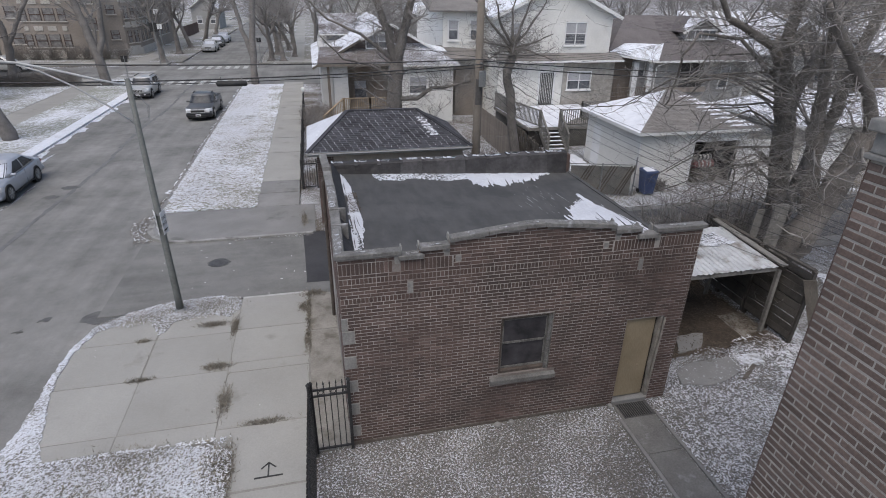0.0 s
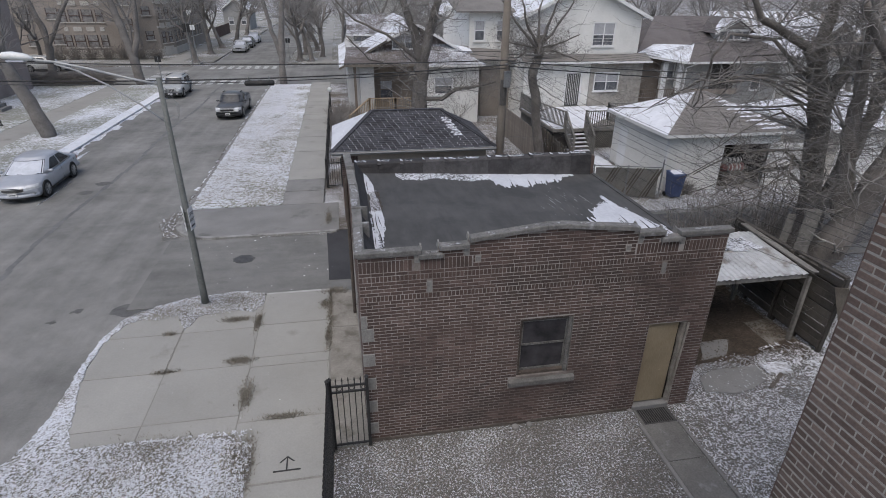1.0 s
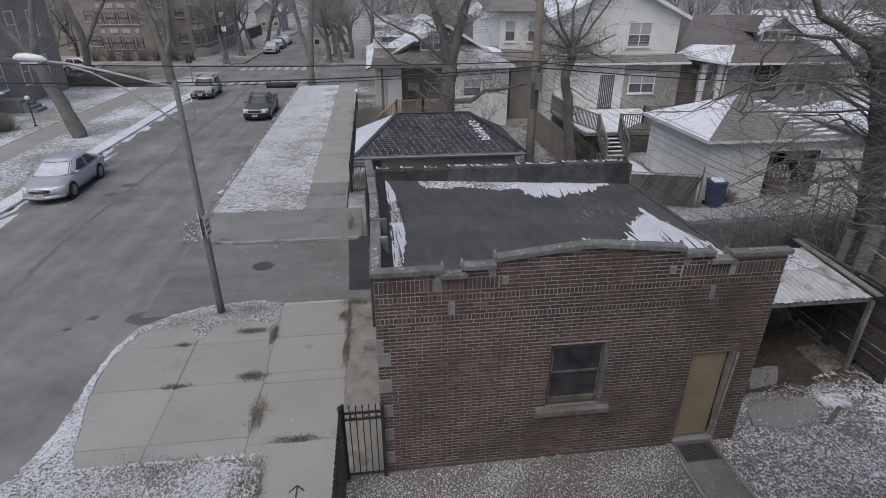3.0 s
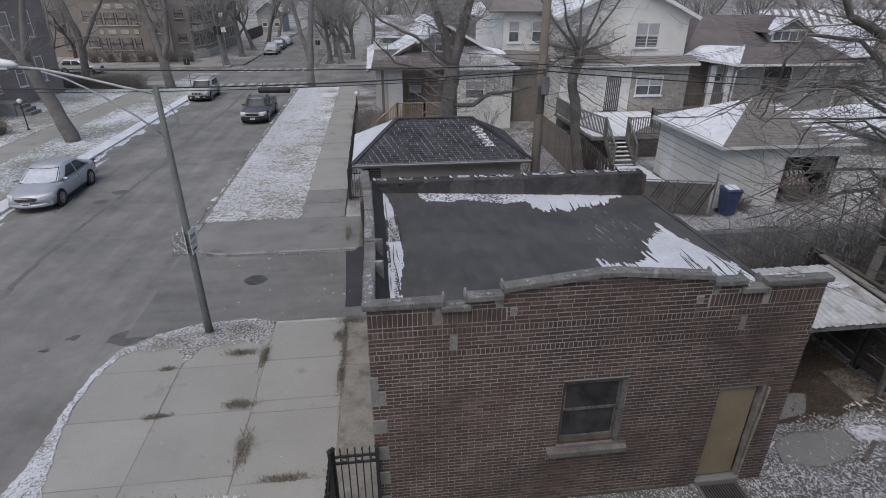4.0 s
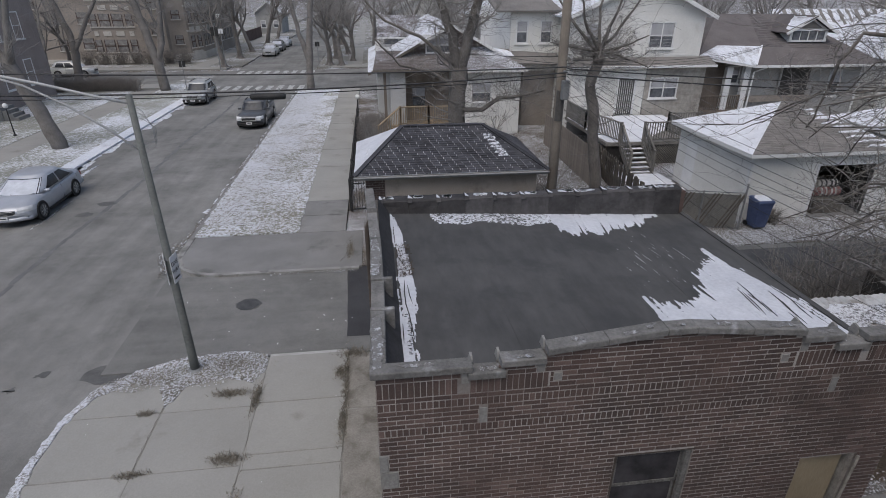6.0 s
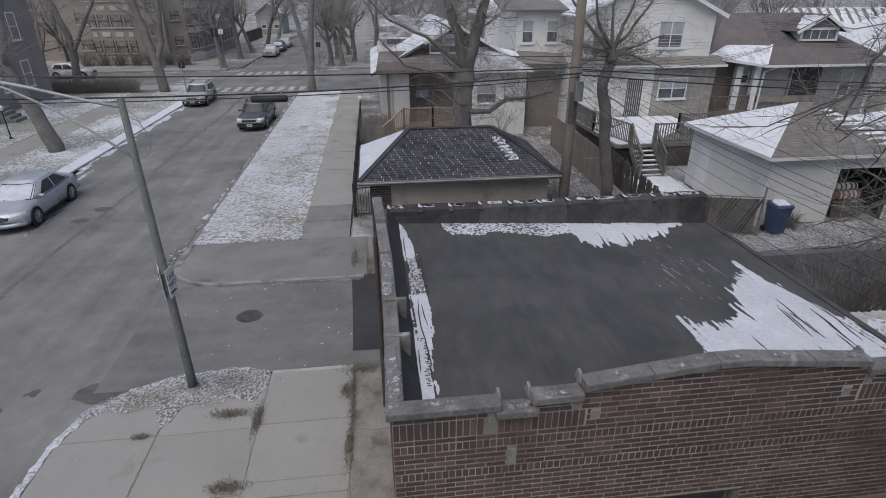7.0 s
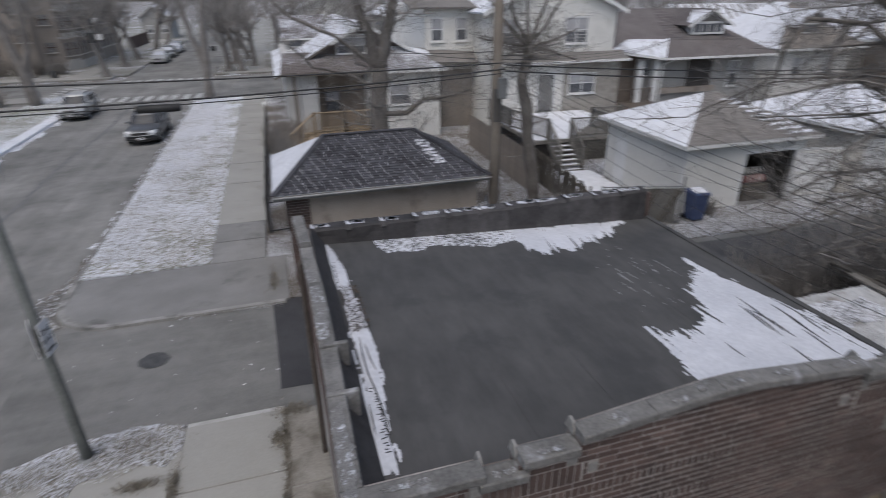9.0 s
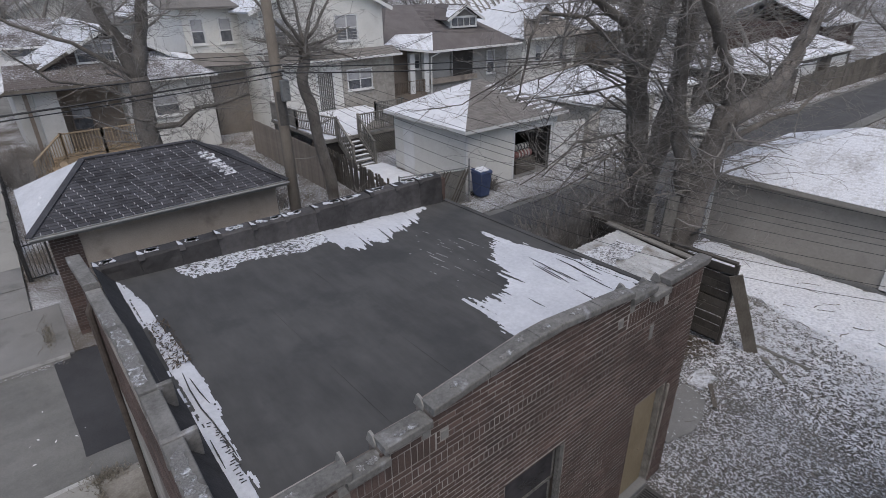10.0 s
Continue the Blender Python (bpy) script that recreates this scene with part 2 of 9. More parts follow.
STRAW = surface("dry_grass", (0.19, 0.175, 0.14), (0.36, 0.335, 0.28), 0.8, 20, 0.95, 0.0, pieces=0.3)
HEDGE = surface("hedge", (0.15, 0.135, 0.122), (0.27, 0.248, 0.226), 0.8, 10, 0.95, 0.4)
COPING_SNOW = snowy("coping_snow", (0.15, 0.148, 0.144), (0.25, 0.246, 0.24), 0.585, 14, 1.5, 0.06, 0.3)
LAWN_FAR = snowy("thin_snow_lawn", (0.17, 0.172, 0.145), (0.31, 0.312, 0.27), 0.518, 9, 0.25, 0.05, 0.35)
HOUSE_GLASS = glassy("house_glass", (0.10, 0.105, 0.115), 0.12)
MAROON_ROOF = snowy("dusted_shingle", (0.085, 0.073, 0.07), (0.15, 0.132, 0.126), 0.525, 12, 0.6, 0.06, 0.35, 30, 0.3)
DARK_WOOD = surface("dark_weathered_wood", (0.040, 0.036, 0.032), (0.105, 0.096, 0.085), 1.5, 12, 0.9, 0.35, pieces=0.25, stretch=(6, 6, 1.0))
BLIND = surface("window_blind", (0.30, 0.30, 0.31), (0.42, 0.42, 0.43), 2, 30, 0.8, 0.0)
# Shade inside rooms and recesses as a dark colour, lifted slightly for haze
INNER_SHADE = surface("inner_shade", (0.035, 0.032, 0.03), (0.075, 0.07, 0.066), 1, 10, 0.95, 0.0)
PAINT_LINE = surface("road_paint", (0.38, 0.38, 0.37), (0.52, 0.52, 0.51), 1.5, 20, 0.8, 0.1, stain=(0.15, 0.15, 0.15), stain_scale=3, stain_at=0.52)

# ==== mesh tools ====
class Geo:
    """Vertices and faces on the way to one mesh."""

    def __init__(self):
        self.v, self.f = [], []

    def add(self, verts, faces):
        n = len(self.v)
        self.v += [tuple(p) for p in verts]
        self.f += [tuple(i + n for i in f) for f in faces]
        return self

    def box(self, x0, y0, z0, x1, y1, z1):
        return self.add([(x0, y0, z0), (x1, y0, z0), (x1, y1, z0), (x0, y1, z0), (x0, y0, z1), (x1, y0, z1), (x1, y1, z1), (x0, y1, z1)],
                        [(0, 3, 2, 1), (4, 5, 6, 7), (0, 1, 5, 4), (1, 2, 6, 5), (2, 3, 7, 6), (3, 0, 4, 7)])

    def slab(self, pts, z0, z1):
        """An upright prism over a ring of (x, y); z1 a height or a function of x, y."""
        area = sum(a[0] * b[1] - b[0] * a[1] for a, b in zip(pts, pts[1:] + pts[:1]))
        pts = pts if area > 0 else pts[::-1]
        n = len(pts)
        top = [(x, y, z1(x, y) if callable(z1) else z1) for x, y in pts]
        return self.add([(x, y, z0) for x, y in pts] + top, [tuple(range(n))[::-1], tuple(range(n, 2 * n))] + [(i, (i + 1) % n, n + (i + 1) % n, n + i) for i in range(n)])

    def sheet(self, a, b, c, d, thick=0.02):
        """A thick board between four corners, its back lying below the front's normal."""
        a, b, c, d = map(Vector, (a, b, c, d))
        n = (b - a).cross(d - a).normalized() * thick
        return self.add([a, b, c, d, a - n, b - n, c - n, d - n], [(0, 1, 2, 3), (7, 6, 5, 4), (0, 4, 5, 1), (1, 5, 6, 2), (2, 6, 7, 3), (3, 7, 4, 0)])

    def plate(self, pts, thick=0.02):
        pts = [Vector(p) for p in pts]
        k = len(pts)
        n = (pts[1] - pts[0]).cross(pts[-1] - pts[0]).normalized() * thick
        return self.add(pts + [p - n for p in pts], [tuple(range(k)), tuple(range(2 * k - 1, k - 1, -1))] + [(i, k + i, k + (i + 1) % k, (i + 1) % k) for i in range(k)])

    def bar(self, a, b, w, h=None):
        """A squared bar from a to b."""
        a, b, h = Vector(a), Vector(b), h or w
        d = (b - a).normalized()
        s = d.cross(Vector((0, 0, 1)))
        s = s.normalized() if s.length > 1e-3 else Vector((1, 0, 0))
        u = s.cross(d).normalized()
        s, u = s * w / 2, u * h / 2
        return self.add([a - s - u, a + s - u, a + s + u, a - s + u, b - s - u, b + s - u, b + s + u, b - s + u],
                        [(0, 1, 2, 3), (7, 6, 5, 4), (0, 4, 5, 1), (1, 5, 6, 2), (2, 6, 7, 3), (3, 7, 4, 0)])

    def tube(self, pts, radii, sides=8, caps=True):
        pts = [Vector(p) for p in pts]
        k, base = len(pts), len(self.v)
        if isinstance(radii, (int, float)):
            radii = [radii] * k
        side = None
        for i, p in enumerate(pts):
            d = (pts[min(i + 1, k - 1)] - pts[max(i - 1, 0)]).normalized()
            if side is None:
                side = d.cross(Vector((0.3, 0.9, 0.2)) if abs(d.y) < 0.9 else Vector((1, 0, 0))).normalized()
            else:
                side = (side - d * side.dot(d)).normalized()
            up = d.cross(side)
            for j in range(sides):
                a = 2 * math.pi * j / sides
                self.v.append(tuple(p + (side * math.cos(a) + up * math.sin(a)) * radii[i]))
        for i in range(k - 1):
            for j in range(sides):
                q = (j + 1) % sides
                self.f.append((base + i * sides + j, base + i * sides + q, base + (i + 1) * sides + q, base + (i + 1) * sides + j))
        if caps:
            self.f.append(tuple(base + j for j in range(sides))[::-1])
            self.f.append(tuple(base + (k - 1) * sides + j for j in range(sides)))
        return self

    def loft(self, rings, caps=True):
        base, n = len(self.v), len(rings[0])
        for r in rings:
            self.v += [tuple(p) for p in r]
        for i in range(len(rings) - 1):
            for j in range(n):
                q = (j + 1) % n
                self.f.append((base + i * n + j, base + i * n + q, base + (i + 1) * n + q, base + (i + 1) * n + j))
        if caps:
            self.f.append(tuple(base + j for j in range(n))[::-1])
            self.f.append(tuple(base + (len(rings) - 1) * n + j for j in range(n)))
        return self

    def ball(self, c, r, rings=8, sides=12, squash=1.0):
        pts = [[(c[0] + r * math.sin(a) * math.cos(b), c[1] + r * math.sin(a) * math.sin(b), c[2] - r * squash * math.cos(a)) for b in (2 * math.pi * j / sides for j in range(sides))]
               for a in (math.pi * (i + 0.5) / rings for i in range(rings))]
        return self.loft(pts)

    def shift(self, m):
        self.v = [tuple(m @ Vector(p)) for p in self.v]
        return self


def mesh_of(name, geo, material, smooth=False):
    me = bpy.data.meshes.new(name)
    me.from_pydata(geo.v, [], geo.f)
    me.materials.append(material)
    if smooth:
        me.polygons.foreach_set("use_smooth", [True] * len(me.polygons))
    me.update()
    return me


def part(name, geo, material, parent=None, label="", smooth=False, bevel=0.0, kind=""):
    ob = new(name, mesh_of(name, geo, material, smooth))
    if parent:
        ob.parent = parent
    if bevel:
        md = ob.modifiers.new("bevel", "BEVEL")
        md.width, md.segments, md.limit_method, md.angle_limit = bevel, 2, "ANGLE", radians(40)
    return tagged(ob, label, kind=kind)


def thing(name, label, category, at=(0, 0, 0), turn=0.0, group="", kind=""):
    e = new(name)
    e.empty_display_size = 0.2
    e.matrix_world = pose(*at, 0, 0, turn)
    return tagged(e, label, category, group, kind)


def single(name, geo, material, label, category, group="", kind="", smooth=False, bevel=0.0):
    return tagged(part(name, geo, material, None, "", smooth, bevel), label, category, group, kind)


def piece(name, me, parent, m):
    ob = new(name, me)
    ob.parent = parent
    ob.matrix_local = m
    return ob


def clip_ring(ring, convex):
    """The part of a ring inside a convex ring that runs counterclockwise."""
    out = list(ring)
    for (ax, ay), (bx, by) in zip(convex, convex[1:] + convex[:1]):
        src, out = out, []
        def side(p):
            return (bx - ax) * (p[1] - ay) - (by - ay) * (p[0] - ax)
        for p, q in zip(src, src[1:] + src[:1]):
            sp, sq = side(p), side(q)
            if sp >= 0:
                out.append(p)
            if (sp >= 0) != (sq >= 0):
                k = sp / (sp - sq)
                out.append((p[0] + k * (q[0] - p[0]), p[1] + k * (q[1] - p[1])))
        if not out:
            return []
    return out


def ragged(pts, step=0.12, amount=0.08, seed=0):
    """A ring with its edges broken up."""
    rng = random.Random(seed)
    out = []
    for (ax, ay), (bx, by) in zip(pts, pts[1:] + pts[:1]):
        n = max(1, int(math.hypot(bx - ax, by - ay) / step))
        for i in range(n):
            k = i / n
            out.append((ax + k * (bx - ax) + rng.uniform(-amount, amount), ay + k * (by - ay) + rng.uniform(-amount, amount)))
    return out


BRICK_FACES = [(4, 5, 6, 7), (0, 1, 5, 4), (1, 2, 6, 5), (2, 3, 7, 6), (3, 0, 4, 7), (8, 9, 1, 0), (9, 10, 2, 1), (10, 11, 3, 2), (11, 8, 0, 3)]


def brick_points(w, h, deep=0.02, ease=0.004):
    """A brick's face with eased edges, looking along -y, from its lower left corner."""
    e = ease
    ring = lambda y, o: [(o, y, o), (w - o, y, o), (w - o, y, h - o), (o, y, h - o)]
    return ring(e, 0) + ring(0, e) + ring(deep, 0)


def lay_bricks(wall, m, courses, length, top, holes, length_of=0.21, near=None, limit=300, material=None, name="brick", gap=0.012):
    """Bricks on a wall whose lower left corner and way are m. courses: (height, upright). Those inside near are pieces, the rest one joined part."""
    rng = random.Random(7)
    rest, shared, count, z = Geo(), {}, 0, 0.0
    for k, (h, upright) in enumerate(courses):
        unit = 0.07 if upright else length_of
        x = 0.0 if upright or k % 2 else -length_of / 2
        while x < length - 0.02:
            a, b = max(0.0, x), min(length, x + unit)
            x += unit
            spans = [(a, b)]
            for hx0, hx1, hz0, hz1 in holes:
                if z + h > hz0 + 0.01 and z < hz1 - 0.01:
                    cut = []
                    for s, e in spans:
                        if e <= hx0 or s >= hx1:
                            cut.append((s, e))
                        else:
                            cut += [(s, hx0)] if hx0 - s > 0.03 else []
                            cut += [(hx1, e)] if e - hx1 > 0.03 else []
                    spans = cut
            for s, e in spans:
                if e - s < 0.035 or z + h > top((s + e) / 2):
                    continue
                joint = gap * (0.8 if upright else 0.6)
                w, hh = e - s - joint, h - gap
                key = (round(w, 3), round(hh, 3))
                place = Matrix.Translation((s + joint / 2, rng.uniform(-0.002, 0.002), z + gap / 2))
                if near and count < limit and near[0] <= s and e <= near[1] and near[2] <= z <= near[3]:
                    if key not in shared:
                        g = Geo().add(brick_points(w, hh), BRICK_FACES)
                        shared[key] = mesh_of(name, g, material)
                    piece(name, shared[key], wall, m @ place)
                    count += 1
                else:
                    mm = m @ place
                    rest.add([mm @ Vector(p) for p in brick_points(w, hh)], BRICK_FACES)
        z += h
    part(name + "work", rest, material, wall, kind="stuff")


def clapboards(geo, a, b, z0, z1, step=0.13, top=None, proud=0.034):
    """Lapped boards on the wall from a to b (x, y), facing right of the way; top(k) the height at the share k of the way."""
    a, b = Vector((*a, 0)), Vector((*b, 0))
    n = (b - a).cross(Vector((0, 0, 1))).normalized()
    z = z0
    while z < z1 - 0.02:
        k0, k1 = 0.0, 1.0
        if top:
            ks = [i / 40 for i in range(41) if top(i / 40) > z + step * 0.5]
            if not ks:
                break
            k0, k1 = ks[0], ks[-1]
        p, q = a.lerp(b, k0), a.lerp(b, k1)
        h = min(step, z1 - z)
        lo, hi = n * proud, n * min(0.004, proud * 0.3)
        geo.add([p + lo + Vector((0, 0, z)), q + lo + Vector((0, 0, z)), q + hi + Vector((0, 0, z + h)), p + hi + Vector((0, 0, z + h)),
                 p + Vector((0, 0, z)), q + Vector((0, 0, z))], [(0, 1, 2, 3), (4, 5, 1, 0)])
        z += step


def window_unit(parent, c, w, h, face, lights=2, frame_mat=None, depth=0.1, pane_mat=None, name="window"):
    """A sash window standing in a wall: c the middle of its lower edge, face the angle of its outward way (0: towards -y)."""
    frame_mat, pane_mat = frame_mat or TRIM, pane_mat or HOUSE_GLASS
    m = pose(*c, 0, 0, face)
    fr = Geo()
    t = 0.07
    fr.box(-w / 2, -0.05, 0, -w / 2 + t, depth, h).box(w / 2 - t, -0.05, 0, w / 2, depth, h).box(-w / 2 + t, -0.05, h - t, w / 2 - t, depth, h).box(-w / 2 + t, -0.05, 0, w / 2 - t, depth, t)
    root = part(name, fr.shift(m), frame_mat, parent)
    part("sill", Geo().box(-w / 2 - 0.05, -0.1, -0.07, w / 2 + 0.05, 0.0, 0.0).shift(m), frame_mat, root)
    for i in range(lights):
        x0 = -w / 2 + t + i * (w - 2 * t) / lights
        x1 = x0 + (w - 2 * t) / lights
        part("pane", Geo().box(x0 + 0.02, -0.012, t, x1 - 0.02, 0.0, h - t).shift(m), pane_mat, root)
        part("blind", Geo().box(x0 + 0.03, -0.0145, h * 0.5, x1 - 0.03, -0.0125, h - t).shift(m), BLIND, root, "pale blind half drawn")
        part("meeting_rail", Geo().box(x0 + 0.01, -0.03, h * 0.5 - 0.025, x1 - 0.01, -0.016, h * 0.5 + 0.025).shift(m), frame_mat, root)
        if i:
            part("mullion", Geo().box(x0 - 0.03, -0.045, t, x0 + 0.03, -0.014, h - t).shift(m), frame_mat, root)
    return root


# ==== trees ====
def grow(trunk, crown, rng, start, way, length, radius, level, levels, twigs, droop=0.0, wander=0.25):
    n = (7, 6, 5, 4, 3)[min(level, 4)]
    pts, rad = [Vector(start)], [radius]
    d = Vector(way).normalized()
    for i in range(n):
        wv = wander * (1.0 if level < 3 else 1.5)
        d = (d + Vector((rng.gauss(0, wv), rng.gauss(0, wv), rng.gauss(0, wander * 0.6) + (0.10 if level else 0.0) - droop * (level > 1)))).normalized()
        pts.append(pts[-1] + d * length / n)
        rad.append(max(0.0035, radius * (1 - 0.72 * (i + 1) / n)))
    (trunk if level < 2 else crown).tube(pts, rad, (9, 7, 5, 3, 3)[min(level, 4)], False)
    if level >= levels:
        return
    kids = twigs[min(level, len(twigs) - 1)]
    for j in range(kids):
        k = rng.uniform(0.35 if level == 0 else 0.2, 1.0)
        i = min(n - 1, int(k * n))
        p = pts[i].lerp(pts[i + 1], k * n - i)
        along = (pts[i + 1] - pts[i]).normalized()
        turn = Vector((rng.gauss(0, 1), rng.gauss(0, 1), rng.gauss(0.15, 0.7))).normalized()
        turn = (turn - along * turn.dot(along)).normalized()
        spread = rng.uniform(0.5, 1.1)
        grow(trunk, crown, rng, p, along * math.cos(spread) + turn * math.sin(spread), length * rng.uniform(0.38, 0.68), rad[i] * rng.uniform(0.42, 0.65), level + 1, levels, twigs, droop, wander)


def tree(at, height, radius, seed, label, levels=4, twigs=(7, 6, 5, 4), stems=None, group="", twig_mat=None, wander=0.16):
    rng = random.Random(seed)
    t = thing("tree", label, "tree", (at[0], at[1], at[2]), 0, group)
    trunk, crown = Geo(), Geo()
    for k in range(7):
        a = k * 0.9 + rng.uniform(-0.2, 0.2)
        trunk.tube([(math.cos(a) * radius * 1.7, math.sin(a) * radius * 1.7, -0.05), (math.cos(a) * radius * 0.8, math.sin(a) * radius * 0.8, 0.18), (math.cos(a) * radius * 0.5, math.sin(a) * radius * 0.5, 0.6)], [radius * 0.3, radius * 0.4, radius * 0.25], 5, False)
    for way, length, r in stems or [((rng.gauss(0, 0.06), rng.gauss(0, 0.06), 1), height * 0.72, radius)]:
        grow(trunk, crown, rng, (0, 0, -0.05), way, length, r, 0, levels, twigs, 0.03, wander)
    part("trunk", trunk, HAZED_BARK if twig_mat else BARK, t, smooth=True)
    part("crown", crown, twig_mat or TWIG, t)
    return t

# ==== ground, road and pavement ====
single("ground", Geo().box(-900, -900, -0.6, 900, 900, -0.12), SOIL, "leaf-strewn winter soil with thin snow", "ground", kind="structure")
road = thing("road", "grey salted asphalt street with a crossing street", "road", kind="structure")
part("carriageway", Geo().box(-14.75, -120, -0.3, -4.4, 45.6, -0.06).box(-220, 45.6, -0.3, 220, 59.8, -0.06).box(-14.75, 59.8, -0.3, -6.45, 420, -0.06), ASPHALT, road)
alley = part("alley_surface", Geo().slab([(-6.45, 6.0), (70, 5.9), (70, 10.9), (-0.65, 10.9), (-0.65, 10.62), (-6.45, 10.6)], -0.3, -0.03), ALLEY, road, "grey alley asphalt")
part("dark_asphalt", Geo().slab([(1.6, 6.7), (64, 6.6), (64, 10.3), (1.6, 10.4)], -0.05, -0.0265), surface("dark_alley_asphalt", (0.055, 0.055, 0.057), (0.10, 0.10, 0.10), 0.7, 50, 0.9, 0.3), road, "darker asphalt further along the alley")
part("tar_patch", Geo().slab(ragged([(-0.93, 6.86), (1.6, 6.8), (1.6, 10.6), (-1.06, 10.85)], 0.4, 0.012, 3), -0.05, -0.024), PATCH, road, "fresh black asphalt patch")
seam = Geo()
for k in range(46):
    y = -30 + k * 1.7
    x = -10.9 + 0.12 * math.sin(k * 0.7)
    seam.slab(ragged([(x - 0.09, y), (x + 0.1, y), (x + 0.1, y + 1.7), (x - 0.08, y + 1.7)], 0.3, 0.04, k), -0.08, -0.055)
part("tar_seam", seam, surface("tar_seam", (0.10, 0.10, 0.101), (0.17, 0.17, 0.17), 0.8, 6), road, "dark sealed seam along the street")
for x, y, r, s in ((-3.72, 8.75, 0.34, 0), (-5.95, 7.75, 0.33, 1), (-11.15, 17.7, 0.26, 2), (-11.45, 16.5, 0.24, 3), (-8.2, 5.7, 0.09, 4), (-7.8, 6.2, 0.1, 5), (-9.3, 3.4, 0.08, 6), (-6.35, 6.05, 0.36, 7)):
    part("stain", Geo().slab(ragged([(x + r * math.cos(a) * (1.4 if s > 1 else 1), y + r * math.sin(a)) for a in (i * 0.5 for i in range(12))], 0.2, 0.05, s), -0.07, -0.052 if s not in (0,) else -0.022), surface("wet_stain", (0.07, 0.07, 0.069), (0.125, 0.124, 0.12), 3, 30, 0.7), road, "dark worn stain on the asphalt")
part("manhole_cover", Geo().tube([(-3.72, 8.75, -0.05), (-3.72, 8.75, -0.016)], 0.3, 24), surface("cast_iron", (0.04, 0.04, 0.04), (0.09, 0.09, 0.09), 5, 40, 0.6, 0.4), road, "dark cast-iron cover")
for k in range(9):
    part("crossing_bar", Geo().slab(ragged([(-14.4 + k * 0.95, 46.3), (-13.9 + k * 0.95, 46.3), (-13.9 + k * 0.95, 48.6), (-14.4 + k * 0.95, 48.6)], 0.4, 0.03, k), -0.08, -0.052), PAINT_LINE, road, "worn white crossing bar")
    part("crossing_bar", Geo().slab(ragged([(-14.4 + k * 0.95, 57.0), (-13.9 + k * 0.95, 57.0), (-13.9 + k * 0.95, 59.2), (-14.4 + k * 0.95, 59.2)], 0.4, 0.03, k), -0.08, -0.052), PAINT_LINE, road, "worn white crossing bar")
for k in range(3, 8):
    part("crossing_bar", Geo().slab(ragged([(-18.8, 48.6 + k * 1.0), (-16.2, 48.6 + k * 1.0), (-16.2, 49.1 + k * 1.0), (-18.8, 49.1 + k * 1.0)], 0.4, 0.03, k), -0.08, -0.052), PAINT_LINE, road, "worn white crossing bar")

pavement = thing("pavement", "pale concrete slab pavement, cracked and stained", "pavement", kind="structure")
part("bedding", Geo().slab([(-5.9, 0.6), (-6.3, 1.3), (-6.42, 3.0), (-6.4, 4.7), (-5.5, 5.75), (-4.5, 6.05), (-0.02, 6.05), (-0.02, -0.08), (-0.86, -0.08), (-0.86, -14), (-2.5, -14), (-2.5, 0.3)], -0.3, 0.037), surface("joint_dirt", (0.16, 0.152, 0.135), (0.28, 0.27, 0.248), 2, 30), pavement, "dirt in the joints")
corner = [(-0.01, -0.05), (-0.01, 6.12), (-4.5, 6.14), (-5.55, 5.7), (-6.15, 5.1), (-6.42, 4.4), (-6.42, 2.9), (-6.28, 1.3), (-5.95, 0.72), (-5.7, -0.05)]
rng = random.Random(4)
slabs = [(x0, x1, y0, y1) for x0, x1 in ((-6.6, -4.607), (-4.595, -2.712)) for y0, y1 in ((0.6, 1.12), (1.14, 2.84), (2.86, 4.44), (4.46, 6.2))]
slabs += [(-2.70, -0.875, y0, y1) for y0, y1 in ((0.92, 2.72), (2.745, 3.08), (3.10, 4.5), (4.53, 6.2), (-0.72, 0.895))]
slabs += [(-0.845, 0.0, y0, y1) for y0, y1 in ((-0.02, 1.9), (1.92, 4.1), (4.13, 5.9))]
slabs += [(-2.45, -0.89, -0.745 - 1.63 * (k + 1), -0.765 - 1.63 * k) for k in range(7)]
for x0, x1, y0, y1 in slabs:
    ring = [(x0 + rng.uniform(0, 0.012), y0 + rng.uniform(0, 0.012)), (x1 - rng.uniform(0, 0.012), y0 + rng.uniform(0, 0.012)), (x1, y1), (x0, y1)]
    if y0 > -0.5 and y1 > 0:
        ring = clip_ring(ring, corner)
    if len(ring) > 2:
        a, b, c = rng.uniform(-0.0008, 0.0008), rng.uniform(-0.0008, 0.0008), 0.046 + rng.uniform(-0.003, 0.003)
        part("slab", Geo().slab(ring, -0.1, lambda x, y: c + a * (x - x0) + b * (y - y0)), STAINED_CONCRETE if x0 > -0.88 else CONCRETE, pavement, bevel=0.008)
for k in range(20):
    y = 13.5 + k * 1.62
    part("slab", Geo().box(-2.93, y, -0.1, -1.22, y + 1.6, 0.04 + rng.uniform(-0.006, 0.006)), OLD_CONCRETE if k < 2 else CONCRETE, pavement)
for k in range(40):
    y = -20 + k * 1.65
    part("slab", Geo().box(-20.55, y, -0.1, -18.65, y + 1.63, 0.04 + rng.uniform(-0.006, 0.006)), CONCRETE, pavement)
part("slab", Geo().box(-120, 47.62, -0.1, -18.64, 49.4, 0.045).box(-120, 49.42, -0.1, -18.64, 50.5, 0.03), CONCRETE, pavement)
for y0, y1 in ((61.0, 63.0),):
    part("slab", Geo().box(-120, y0, -0.1, -16.2, y1, 0.04).box(-4.6, y0, -0.1, 60, y1, 0.04), CONCRETE, pavement)
